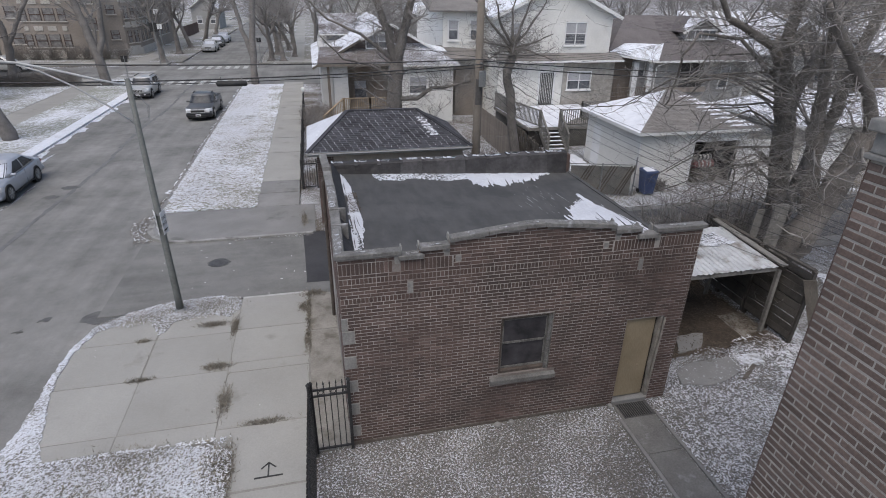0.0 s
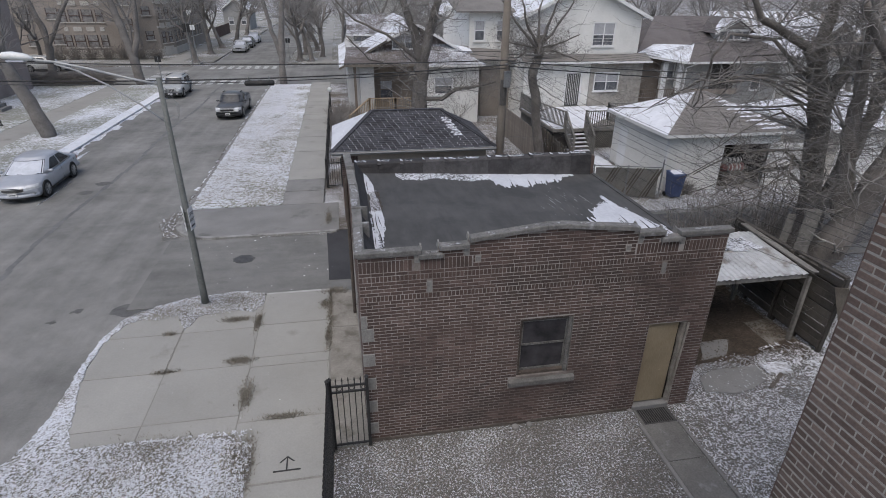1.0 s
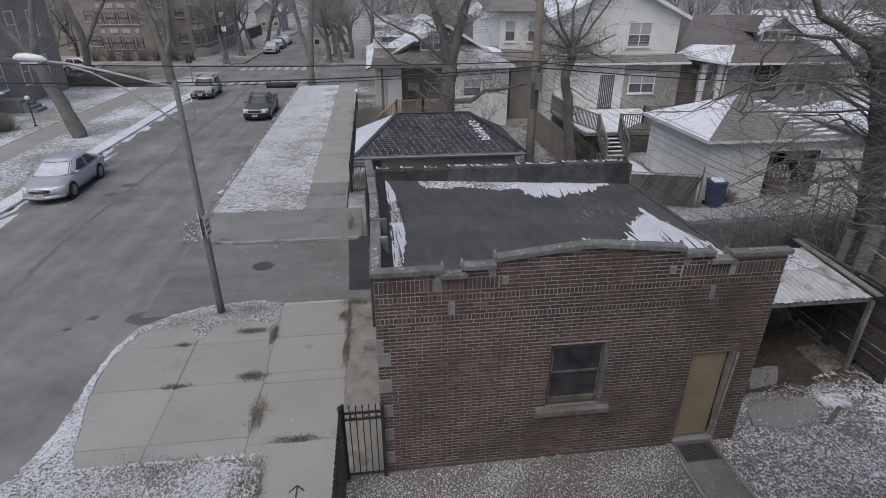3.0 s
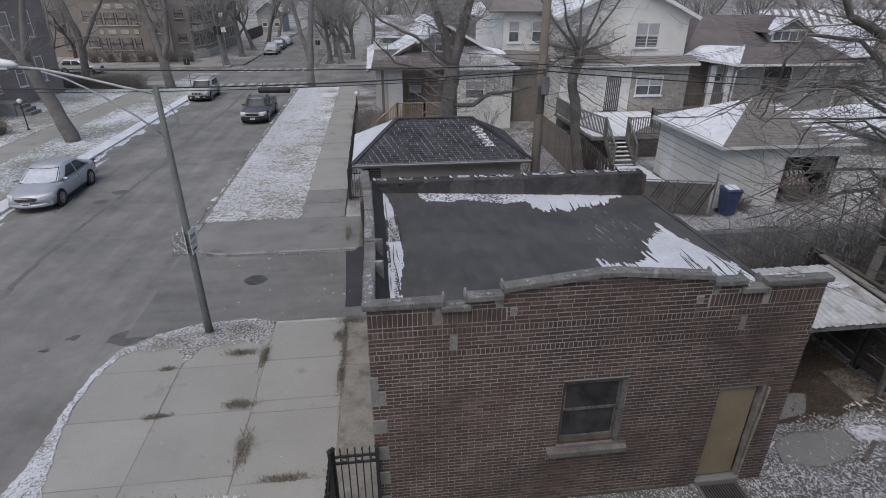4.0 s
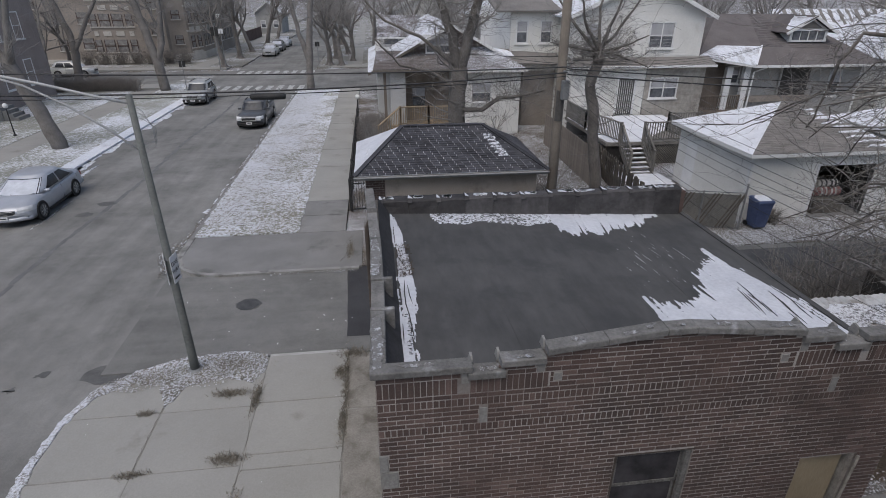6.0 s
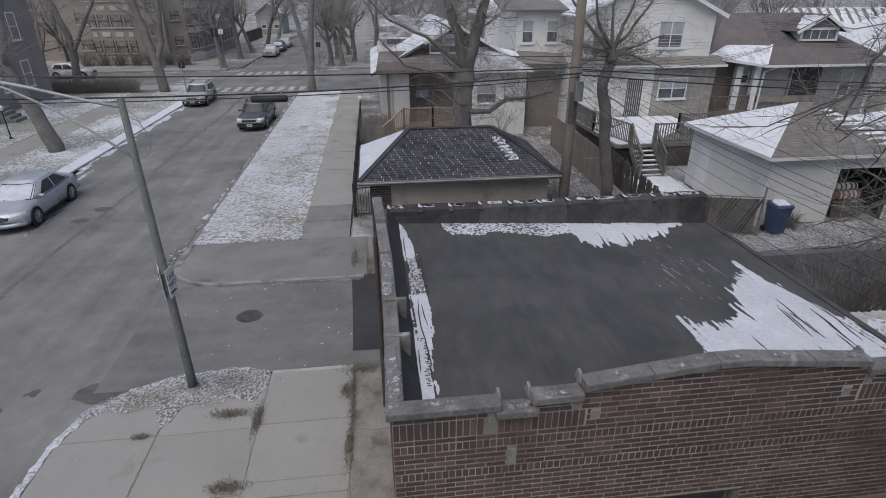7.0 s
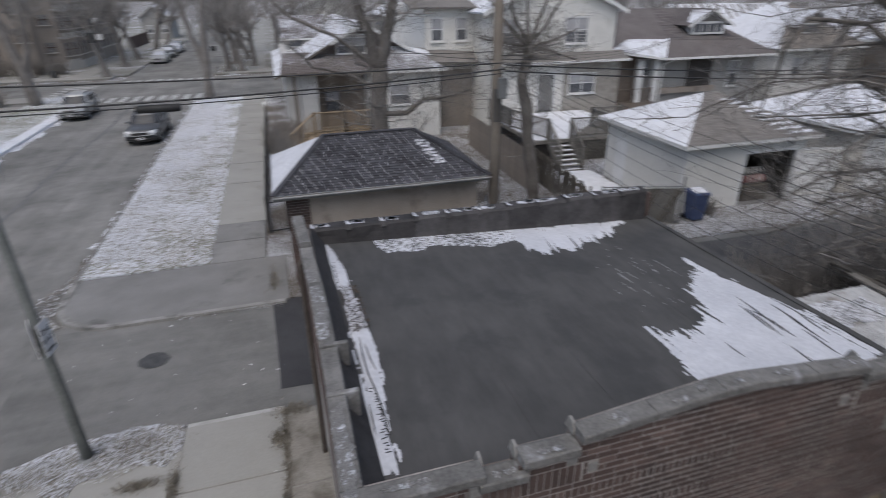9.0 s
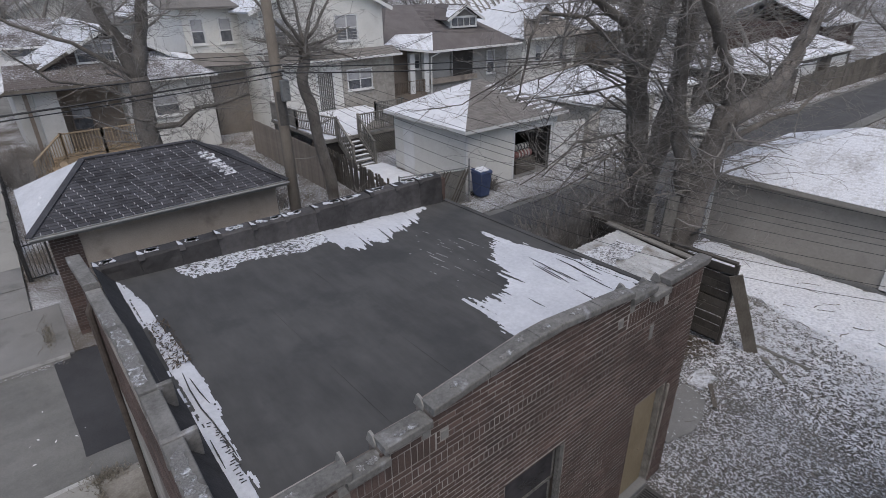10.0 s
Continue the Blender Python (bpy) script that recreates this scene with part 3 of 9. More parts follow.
for k in range(30):
    part("slab", Geo().box(-2.93, 63 + k * 3, -0.1, -1.2, 65.97 + k * 3, 0.04).box(-20.5, 63 + k * 3, -0.1, -18.6, 65.97 + k * 3, 0.04), CONCRETE, pavement)
arc = [(-6.42 + 1.5 - 1.5 * math.cos(a), 12.15 - 1.5 * math.sin(a)) for a in (i * math.pi / 2 / 8 for i in range(9))]
part("apron", Geo().slab([(-6.42, 13.48)] + arc + [(-0.6, 10.66), (-0.6, 13.48)], -0.1, 0.03), OLD_CONCRETE, pavement, "grey worn concrete apron at the alley mouth")
crack = Geo()
for pts in (((-4.6, 6.0), (-4.62, 4.5), (-4.64, 3.6), (-4.6, 2.86)), ((-2.9, 5.9), (-2.83, 4.5), (-2.66, 3.0), (-2.75, 2.0), (-2.62, 0.9)), ((-0.87, 6.0), (-0.83, 4.2), (-0.88, 3.0), (-0.86, 1.0)), ((-1.3, 11.0), (-1.05, 11.6), (-1.2, 12.3), (-0.95, 13.2))):
    line = []
    for (ax, ay), (bx, by) in zip(pts, pts[1:]):
        for i in range(8):
            line.append((ax + (bx - ax) * i / 8 + rng.gauss(0, 0.015), ay + (by - ay) * i / 8))
    for p, q in zip(line, line[1:]):
        crack.bar((*p, 0.046), (*q, 0.046), rng.uniform(0.003, 0.009), 0.006)
part("crack", crack, surface("crack_dirt", (0.09, 0.083, 0.07), (0.19, 0.175, 0.15), 3, 30), pavement, "dirt-filled crack")
kerb = thing("kerb", "pale concrete kerb with snow in the gutter", "kerb", kind="structure")
for k in range(30):
    y = -30 + k * 2.5
    part("kerbstone", Geo().box(-14.98, y, -0.2, -14.74, y + 2.48, 0.06), KERB, kerb)
for k in range(13):
    y = 13.5 + k * 2.48
    part("kerbstone", Geo().box(-6.62, y, -0.2, -6.43, y + 2.46, 0.035), OLD_CONCRETE, kerb)
outer = [(-6.62 + 1.7 - 1.7 * math.cos(a), 12.2 - 1.7 * math.sin(a)) for a in (i * math.pi / 2 / 10 for i in range(11))]
part("kerbstone", Geo().slab([(-6.62, 13.48)] + outer + [(-0.7, 10.5), (-0.7, 10.64)] + arc[::-1] + [(-6.44, 13.48)], -0.2, 0.04), WORN_KERB, kerb, "rounded kerb at the alley")
edge = [(-5.95, 0.7), (-6.12, 1.0), (-6.3, 1.4), (-6.4, 2.2), (-6.44, 3.0), (-6.44, 4.2), (-6.38, 4.6), (-6.2, 5.05), (-5.9, 5.45), (-5.5, 5.78), (-5.0, 6.02), (-4.5, 6.16), (-3.6, 6.2), (-2.7, 6.2)]
part("kerbstone", Geo().slab(edge + [(x - 0.1 * (x < -5.5), y + 0.11 * (y > 5.2)) for x, y in edge[::-1]], -0.2, 0.03), OLD_CONCRETE, kerb, "worn kerb round the corner")
part("kerbstone", Geo().box(-2.7, 6.13, -0.2, -0.9, 6.24, 0.035), KERB, kerb)

LAWN_NORTH = snowy("far_lawn", (0.15, 0.145, 0.125), (0.27, 0.262, 0.235), 0.57, 7, 0.25, 0.06, 0.35)
LAWNS = {
    "lawn_corner": ([(-6.9, -40), (-2.42, -40), (-2.3, -0.9), (-2.32, 0.25), (-3.0, 0.52), (-4.5, 0.72), (-5.85, 0.68), (-6.25, 1.2), (-6.55, 0.4)], 0.06, VERGE, "frosted dead grass and snow beside the pavement"),
    "lawn_strip": ([(-6.46, 13.5), (-2.9, 13.55), (-2.95, 45), (-6.46, 45)], 0.06, GRASS_SNOW, "thinly snow-covered grass strip along the street"),
    "lawn_parkway": ([(-18.62, -40), (-14.97, -40), (-14.97, 50.4), (-18.62, 50.4)], 0.06, LAWN_FAR, "snowy grass parkway with trees"),
    "lawn_far_side": ([(-70, -40), (-20.58, -40), (-20.58, 47.6), (-70, 47.6)], 0.05, LAWN_FAR, "snowy front lawn of the houses"),
    "yard_near": ([(-0.72, -40), (30, -40), (30, 5.9), (-0.72, 5.9), (-0.72, -0.1)], 0.0, YARD, "yard with dead leaves and patchy snow"),
    "yard_far": ([(-1.18, 10.7), (70, 10.6), (70, 45), (-1.18, 45)], 0.0, SOIL, "back yards with leaf litter and snow"),
    "lawn_north_left": ([(-120, 63), (-20.5, 63), (-20.5, 200), (-120, 200)], 0.03, LAWN_NORTH, "snowy lawn by the flats"),
    "lawn_north_parkway": ([(-18.6, 63), (-15, 63), (-15, 200), (-18.6, 200)], 0.03, LAWN_NORTH, "snowy grass parkway"),
    "lawn_north_right": ([(-6.3, 61), (60, 61), (60, 200), (-6.3, 200)], 0.02, LAWN_NORTH, "snowy lawns of the next block"),
}
for name, (ring, z, material, label) in LAWNS.items():
    single(name, Geo().slab(ragged(ring, 0.35 if abs(ring[0][0]) < 8 else 1.5, 0.035, 5), -0.3, z), material, label, "lawn", kind="structure")
single("verge", Geo().slab(ragged([(-6.3, 5.0), (-5.5, 5.55), (-4.9, 5.35), (-4.62, 4.55), (-4.35, 5.2), (-3.5, 5.45), (-2.95, 5.2), (-2.75, 5.6), (-2.75, 6.2), (-3.4, 6.42), (-4.6, 6.35), (-5.6, 5.95), (-6.3, 5.3)], 0.12, 0.05, 2), -0.05, 0.062), VERGE, "weedy snow-dusted patch round the lamp pole", "verge", kind="structure")
single("snow_gutter", Geo().slab(ragged([(-5.75, 0.75), (-5.95, 1.15), (-6.12, 1.9), (-6.34, 2.7), (-6.42, 3.5), (-6.42, 4.3), (-6.16, 5.1), (-5.55, 5.78), (-5.62, 5.9), (-6.3, 5.2), (-6.56, 4.4), (-6.58, 3.2), (-6.52, 2.0), (-6.6, 1.0), (-7.0, 0.0), (-6.3, 0.2)], 0.1, 0.035, 9), -0.1, 0.058), snowy("gutter_snow", (0.10, 0.092, 0.08), (0.25, 0.235, 0.20), 0.475, 22, 1.0, 0.06, 0.35), "snow lying along the curved kerb", "snow", kind="stuff")
snow_kerb = Geo()
rng = random.Random(23)
for k in range(24):
    y = 9 + k * 1.5 + rng.uniform(-0.4, 0.4)
    w = rng.uniform(0.15, 0.75)
    snow_kerb.slab(ragged([(-14.73, y), (-14.73 + w, y + 0.3), (-14.73 + w * 0.8, y + rng.uniform(0.9, 2.2)), (-14.73, y + 2.0)], 0.2, 0.06, k), -0.1, -0.045)
for k in range(90):
    y = 12.9 + k * 0.36 + rng.uniform(-0.3, 0.3)
    w, l = rng.uniform(0.03, 0.22) * (1.5 if rng.random() < 0.15 else 1.0), rng.uniform(0.25, 0.9)
    if rng.random() < 0.7:
        snow_kerb.slab(ragged([(-6.60, y), (-6.62 - w, y + 0.25 * l), (-6.62 - w * 0.7, y + 0.8 * l), (-6.60, y + l)], 0.08, 0.04, k + 90), -0.1, -0.046)
kerb_top = Geo()
for k in range(36):
    y = -20 + k * 1.9
    kerb_top.slab(ragged([(-15.30, y), (-14.66, y), (-14.66, y + 1.885), (-15.30, y + 1.885)], 0.3, 0.014, k + 60), -0.03, lambda x, y: 0.105 - 0.05 * max(0.0, (x + 14.8) / 0.14))
single("kerb_snow", kerb_top, snowy("packed_kerb_snow", (0.20, 0.20, 0.20), (0.36, 0.36, 0.36), 0.36, 12, 1.5, 0.1, 0.5), "packed snow along the top of the kerb", "snow", kind="stuff")
for x, y, l, w in ((-12.72, 15.2, 3.0, 0.04), (-14.2, 12.2, 2.4, 0.3), (-13.95, 21.0, 2.6, 0.10)):
    snow_kerb.slab(ragged([(x - w * 0.3, y), (x + w, y + 0.3 * l), (x + w * 0.4, y + l), (x - w, y + l * 0.6)], 0.08, 0.04, int(y * 3)), -0.1, -0.052)
gutter = [(-14.74, -20 + 1.2 * k) for k in range(54)] + [(-14.5 + 0.12 * math.sin(k * 1.3) + 0.1 * math.sin(k * 3.1), -20 + 1.2 * k) for k in range(53, -1, -1)]
snow_kerb.slab(ragged(gutter, 0.3, 0.05, 31), -0.1, -0.047)
single("snow_drift", snow_kerb, snowy("kerb_snow", (0.15, 0.15, 0.155), (0.26, 0.26, 0.265), 0.445, 16, 1.0, 0.05, 0.3), "thin snow swept against the kerbs", "snow", kind="stuff")
arrow = Geo().bar((-1.86, -0.50, 0.05), (-1.36, -0.50, 0.05), 0.03, 0.008).bar((-1.62, -0.5, 0.05), (-1.62, -0.17, 0.05), 0.025, 0.008).bar((-1.62, -0.17, 0.05), (-1.75, -0.3, 0.05), 0.025, 0.008).bar((-1.62, -0.17, 0.05), (-1.49, -0.3, 0.05), 0.025, 0.008)
single("survey_mark", arrow, BLACK, "dark arrow mark painted on the pavement slab", "marking")
tuft = Geo()
JOINT_WEEDS = [(-3.0, 3.02, 0.3, 0.12, 160), (-2.65, 1.75, 0.14, 0.35, 200), (-1.75, 0.95, 0.45, 0.06, 140), (-0.87, 5.0, 0.06, 0.8, 200), (-0.75, 6.05, 0.35, 0.15, 160), (-4.6, 2.85, 0.3, 0.06, 60), (-0.82, 0.3, 0.05, 0.5, 60), (-2.35, -0.3, 0.12, 0.6, 200), (-3.3, 4.9, 0.35, 0.1, 160), (-0.08, 4.6, 0.06, 0.3, 60), (-3.6, 5.9, 0.7, 0.3, 300), (-5.2, 5.6, 0.4, 0.2, 120)]
CRACK_WEEDS = [(-4.2, 0.4, 1.2, 0.3, 400), (-1.0, 11.8, 0.1, 0.6, 120), (-0.9, 3.7, 0.08, 0.4, 160), (-1.0, 5.3, 0.12, 0.2, 140), (-2.75, 4.7, 0.1, 0.35, 160), (-4.9, 4.45, 0.14, 0.06, 60), (-2.6, -1.4, 0.22, 1.2, 420), (-3.5, -1.1, 0.5, 0.35, 200), (-2.6, 0.05, 0.3, 0.3, 260), (-4.6, -0.2, 0.6, 0.3, 160), (-2.9, -3.2, 0.3, 1.0, 200), (-0.06, 2.4, 0.05, 0.25, 50)]
for cx, cy, sx, sy, n in JOINT_WEEDS + CRACK_WEEDS:
    for k in range(3 * n):
        x, y = cx + rng.gauss(0, sx * 0.5), cy + rng.gauss(0, sy * 0.6)
        a, h = rng.uniform(0, 6.3), rng.uniform(0.03, 0.09)
        dx, dy = math.cos(a) * 0.009, math.sin(a) * 0.009
        lx, ly = rng.gauss(0, 0.05), rng.gauss(0, 0.05)
        tuft.add([(x - dx, y - dy, 0.04), (x + dx, y + dy, 0.04), (x + lx, y + ly, 0.045 + h)], [(0, 1, 2)])
single("weeds", tuft, surface("dead_weeds", (0.12, 0.107, 0.087), (0.27, 0.25, 0.212), 0.8, 20, 0.95, 0.0, pieces=0.3), "dry weeds growing in the pavement joints", "weeds", kind="stuff")


DARK_LEAVES = surface("wet_leaves", (0.05, 0.038, 0.03), (0.14, 0.115, 0.09), 0.8, 20, 0.9, 0.0, pieces=0.4)


def litter(name, label, area, n, material, size, skip, seed, z=0.0, thin=0.0):
    """Flakes of leaf or snow strewn over an area (x0, x1, y0, y1)."""
    rg = random.Random(seed)
    g = Geo()
    for k in range(n):
        x, y = rg.uniform(area[0], area[1]), rg.uniform(area[2], area[3])
        if skip(x, y) or noise.noise(Vector((x * 0.9, y * 0.9, seed))) < thin and rg.random() < 0.7:
            continue
        a, s = rg.uniform(0, 6.3), rg.uniform(*size)
        w = rg.uniform(0.15, 0.42)
        ux, uy, h = math.cos(a) * s, math.sin(a) * s, z + rg.uniform(0.004, 0.03)
        t1, t2 = rg.uniform(-0.01, 0.03), rg.uniform(-0.012, 0.024)
        g.add([(x - ux, y - uy, h + t2), (x + uy * w, y - ux * w, h), (x + ux, y + uy, h + t1), (x - uy * w, y + ux * w, h + 0.006)], [(0, 1, 2, 3)])
    return single(name, g, material, label, "leaves" if material != SNOW else "snow", kind="stuff")


def yard_skip(x, y):
    return -0.05 < x < 6.85 and y > -0.04 or 5.42 < x < 6.38 and y < 0


def sheltered(x, y):
    return yard_skip(x, y) or 6.8 < x < 11.1 and 1.2 + 0.2 * math.sin(3 * x) < y < 5.4


def off_open_snow(x, y):
    """Leaves keep off the sheltered ground and nearly off the open snow."""
    return sheltered(x, y) or x > 13.3 + 0.38 * y + 0.5 * noise.noise(Vector((x * 1.5, y * 1.5, 2))) and rng.random() < 0.97


def thin_by_wall(x, y):
    return sheltered(x, y) or x < 5.4 and noise.noise(Vector((x * 6, y * 6, 3))) > 0.17 or y > -0.35 and x < 7 and noise.noise(Vector((x * 5, y * 5, 8))) > -0.2


def on_corner(x, y):
    return math.hypot(max(0.0, -4.92 - x), max(0.0, 12.2 - y)) < 1.74 or x > -6.66 and y > 12.2 or x < -6.75 - 0.55 * math.exp(-((y - 12.4) / 1.1) ** 2) or y < 11.0 + 0.5 * (x + 6.0)


litter("fallen_leaves", "wet dead leaves and grit washed against the rounded kerb", (-7.4, -5.2, 10.4, 15.5), 3600, LEAVES, (0.025, 0.07), on_corner, 61, -0.057, -0.6)
litter("snow_flecks", "crumbs of snow among the leaves by the rounded kerb", (-7.4, -5.2, 10.9, 15.5), 900, SNOW, (0.02, 0.08), on_corner, 62, -0.05, -0.5)
litter("kerb_debris", "dark wet leaves and grit along the kerb of the grass strip", (-6.95, -6.6, 13.0, 34.0), 2600, DARK_LEAVES, (0.02, 0.06), lambda x, y: x < -6.66 - 0.24 * abs(noise.noise(Vector((0, y * 0.9, 3)))) - 0.05, 72, -0.05, -2.0)
litter("fallen_leaves", "grey-brown fallen leaves strewn over the yard", (6.4, 16.4, -6.5, 5.8), 36000, LEAVES, (0.018, 0.044), off_open_snow, 11, 0.0, -0.25)
litter("fallen_leaves", "small dead leaves in the grass before the wall", (-0.66, 6.4, -6.5, 0.0), 34000, LEAVES, (0.014, 0.034), sheltered, 75, 0.0, -0.25)
litter("snow_flecks", "flecks of snow between the leaves of the yard", (-0.66, 16.4, -6.5, 5.8), 48000, SNOW, (0.011, 0.037), thin_by_wall, 12, 0.003, 0.05)
litter("snow_flecks", "flecks of snow thinning out from the open snow", (9.5, 13.6, -4.5, 1.6), 8000, SNOW, (0.03, 0.10), lambda x, y: rng.random() > (x - 9.5) / 3.4, 32, 0.004, -0.6)
litter("snow_flecks", "snow lying thicker over the open yard", (6.4, 16.2, -6.5, 1.2), 27000, SNOW, (0.016, 0.052), sheltered, 35, 0.004, -0.2)
litter("fallen_leaves", "leaves scattered over the edge of the open snow", (12.2, 15.0, -4.8, 2.2), 3200, LEAVES, (0.02, 0.05), lambda x, y: rng.random() < (x - 0.38 * y - 11.9) / 2.0, 38, 0.02, -0.6)
litter("fallen_leaves", "leaf litter between the garage and the board fence", (5.2, 9.5, 11.0, 27.0), 15000, LEAVES, (0.025, 0.06), lambda x, y: x < 5.4 and y < 15, 33, 0.002, -0.3)
litter("snow_flecks", "flecks of snow between the garage and the board fence", (5.2, 9.5, 11.0, 27.0), 15000, SNOW, (0.02, 0.05), lambda x, y: x < 5.4 and y < 15, 34, 0.004, -0.15)
litter("fallen_leaves", "dead leaves in the frosted grass", (-6.6, -2.35, -5.0, 0.7), 3500, STRAW, (0.018, 0.045), lambda x, y: y > 0.62 or x < -6.3, 13, 0.058, -0.1)
litter("snow_flecks", "flecks of snow on the frosted grass", (-6.6, -2.35, -5.0, 0.7), 15000, SNOW, (0.018, 0.048), lambda x, y: y > 0.66, 14, 0.06, -0.3)
litter("kerb_grit", "grit and snow crumbs along the kerb face of the alley", (-5.0, -0.75, 10.25, 10.75), 1500, LEAVES, (0.015, 0.04), lambda x, y: y < 10.5 - 0.2 * (0.4 + 0.16 * (x + 5)) * rng.random(), 73, -0.02, -0.2)
litter("kerb_snow_crumbs", "crumbs of snow along the kerb face of the alley", (-3.4, -0.75, 10.3, 10.7), 700, SNOW, (0.012, 0.035), lambda x, y: y < 10.5 - 0.18 * rng.random(), 74, -0.02, -0.1)
litter("paper_scraps", "small white scraps blown about the alley mouth", (-6.0, 1.5, 6.3, 10.2), 26, SIGN_WHITE, (0.02, 0.05), lambda x, y: False, 36, -0.02, -2.0)
litter("paper_scraps", "small white scraps on the pavement slabs", (-6.0, 0.0, 1.0, 6.0), 14, SIGN_WHITE, (0.012, 0.03), lambda x, y: False, 37, 0.05, -2.0)
litter("verge_leaves", "dead leaves round the lamp pole", (-6.2, -2.8, 5.0, 6.35), 2200, STRAW, (0.015, 0.035), lambda x, y: y < 5.45 - 0.3 * abs(math.sin(x * 2)) or y > 6.3 - 0.12 * (x + 3.6) ** 2, 15, 0.06, -0.3)
litter("verge_flecks", "flecks of snow round the lamp pole", (-6.2, -2.8, 5.0, 6.35), 2600, SNOW, (0.012, 0.03), lambda x, y: y < 5.45 - 0.3 * abs(math.sin(x * 2)) or y > 6.3 - 0.12 * (x + 3.6) ** 2, 16, 0.062, -0.3)
litter("grass_flecks", "flecks of snow on the grass strip", (-6.4, -3.0, 13.6, 30.0), 16000, SNOW, (0.02, 0.06), lambda x, y: False, 17, 0.058, 0.0)
litter("strip_snow", "thicker snow over the street side of the grass strip", (-6.45, -3.2, 14.5, 44.5), 30000, SNOW, (0.03, 0.09), lambda x, y: noise.noise(Vector((x * 0.9, y * 0.5, 5))) * 1.4 < (x + 4.9) - 0.045 * (y - 16) + 0.9 * noise.noise(Vector((x * 3, y * 3, 1))), 66, 0.06, -2.0)
litter("grass_tufts", "dead grass showing through the snow of the strip", (-6.4, -3.0, 13.6, 30.0), 14000, STRAW, (0.02, 0.05), lambda x, y: False, 18, 0.058, 0.0)
litter("alley_leaves", "leaves along the alley edge", (8.0, 20.0, 10.7, 13.0), 5000, LEAVES, (0.02, 0.05), lambda x, y: x > 13.4 and y > 12.6, 19, 0.018, -0.2)
single("leaf_bed", Geo().slab(ragged([(6.84, 1.0), (8.2, 1.2), (9.6, 1.3), (10.9, 1.5), (11.0, 5.3), (6.84, 5.5)], 0.2, 0.08, 41), -0.05, 0.008), surface("leaf_mould", (0.04, 0.032, 0.026), (0.11, 0.09, 0.07), 2, 25, 0.95, 0.6), "bed of dark wet leaves beside the wall", "leaves", kind="stuff")
litter("wet_leaves", "dark wet leaves heaped beside the wall", (6.9, 11.0, 0.9, 5.4), 15000, DARK_LEAVES, (0.02, 0.05), lambda x, y: y < 1.1 + 0.2 * math.sin(4 * x), 20, 0.012, -0.4)

# ==== the brick garage ====
W, D = 6.8, 6.05
house = thing("brick_garage", "small brown-brick building with stone coping and flat black roof", "building")
EDGE = -0.075
STEPS = [(EDGE, 4.17), (1.0, 4.17), (1.0, 4.075), (1.31, 4.075), (1.31, 4.21), (1.83, 4.21), (1.83, 4.325), (3.2, 4.475), (3.55, 4.475), (4.94, 4.33), (4.94, 4.22), (5.47, 4.22), (5.47, 4.075), (5.77, 4.075), (5.77, 4.18), (W, 4.18)]


def crest(x):
    for (ax, az), (bx, bz) in zip(STEPS, STEPS[1:]):
        if ax <= x <= bx and bx > ax:
            return az + (bz - az) * (x - ax) / (bx - ax)
    return 4.18


WIN = (2.86, 3.92, 1.22, 2.54)
DOOR = (5.54, 6.38, 0.0, 2.16)
front = Geo()
xs = sorted({EDGE, W, WIN[0], WIN[1], DOOR[0], DOOR[1]})
zs = [-0.3, 0.08, WIN[2], DOOR[3], WIN[3], 3.93]
keys = {}


def corner_at(x, y, z):
    if (x, y, z) not in keys:
        keys[(x, y, z)] = len(front.v)
        front.v.append((x, y, z))
    return keys[(x, y, z)]


def solid(i, j):
    if not (0 <= i < len(xs) - 1 and 0 <= j < len(zs) - 1):
        return False
    x, z = (xs[i] + xs[i + 1]) / 2, (zs[j] + zs[j + 1]) / 2
    return not (WIN[0] < x < WIN[1] and WIN[2] < z < WIN[3] or DOOR[0] < x < DOOR[1] and 0.08 < z < DOOR[3])


for i in range(len(xs) - 1):
    for j in range(len(zs) - 1):
        if solid(i, j):
            a, b, z0, z1 = xs[i], xs[i + 1], zs[j], zs[j + 1]
            p = [corner_at(x, y, z) for y in (0.004, 0.22) for x, z in ((a, z0), (b, z0), (b, z1), (a, z1))]
            front.f += [(p[0], p[1], p[2], p[3]), (p[7], p[6], p[5], p[4])]
            for (di, dj), q in (((-1, 0), (3, 7, 4, 0)), ((1, 0), (1, 5, 6, 2)), ((0, -1), (0, 4, 5, 1)), ((0, 1), (3, 2, 6, 7))):
                if not solid(i + di, j + dj):
                    front.f.append(tuple(p[k] for k in q))
crown_ring = [(EDGE, 3.931), (W, 3.931)] + [(x, z - 0.09) for x, z in STEPS[::-1]]
n = len(crown_ring)
wall_front = part("front_wall", front, MORTAR, house, "brown brick wall with soldier courses")
part("parapet", Geo().add([(x, 0.004, z) for x, z in crown_ring] + [(x, 0.22, z) for x, z in crown_ring], [tuple(range(n)), tuple(range(2 * n - 1, n - 1, -1))] + [(i, n + i, n + (i + 1) % n, (i + 1) % n) for i in range(n)]), MORTAR, wall_front, "stepped brick parapet")
side = Geo().slab([(EDGE, 0.221), (0.15, 0.221), (0.12, D), (EDGE - 0.085, D)], -0.3, 3.9)
wall_left = part("street_wall", side, MORTAR, house, "brick side wall")
part("rear_wall", Geo().box(0.221, D - 0.22, -0.3, W - 0.01, D, 3.88), DARK_BRICK, house)
part("yard_wall", Geo().box(W - 0.2, 0.221, -0.3, W, D - 0.221, 3.28), DARK_BRICK, house)
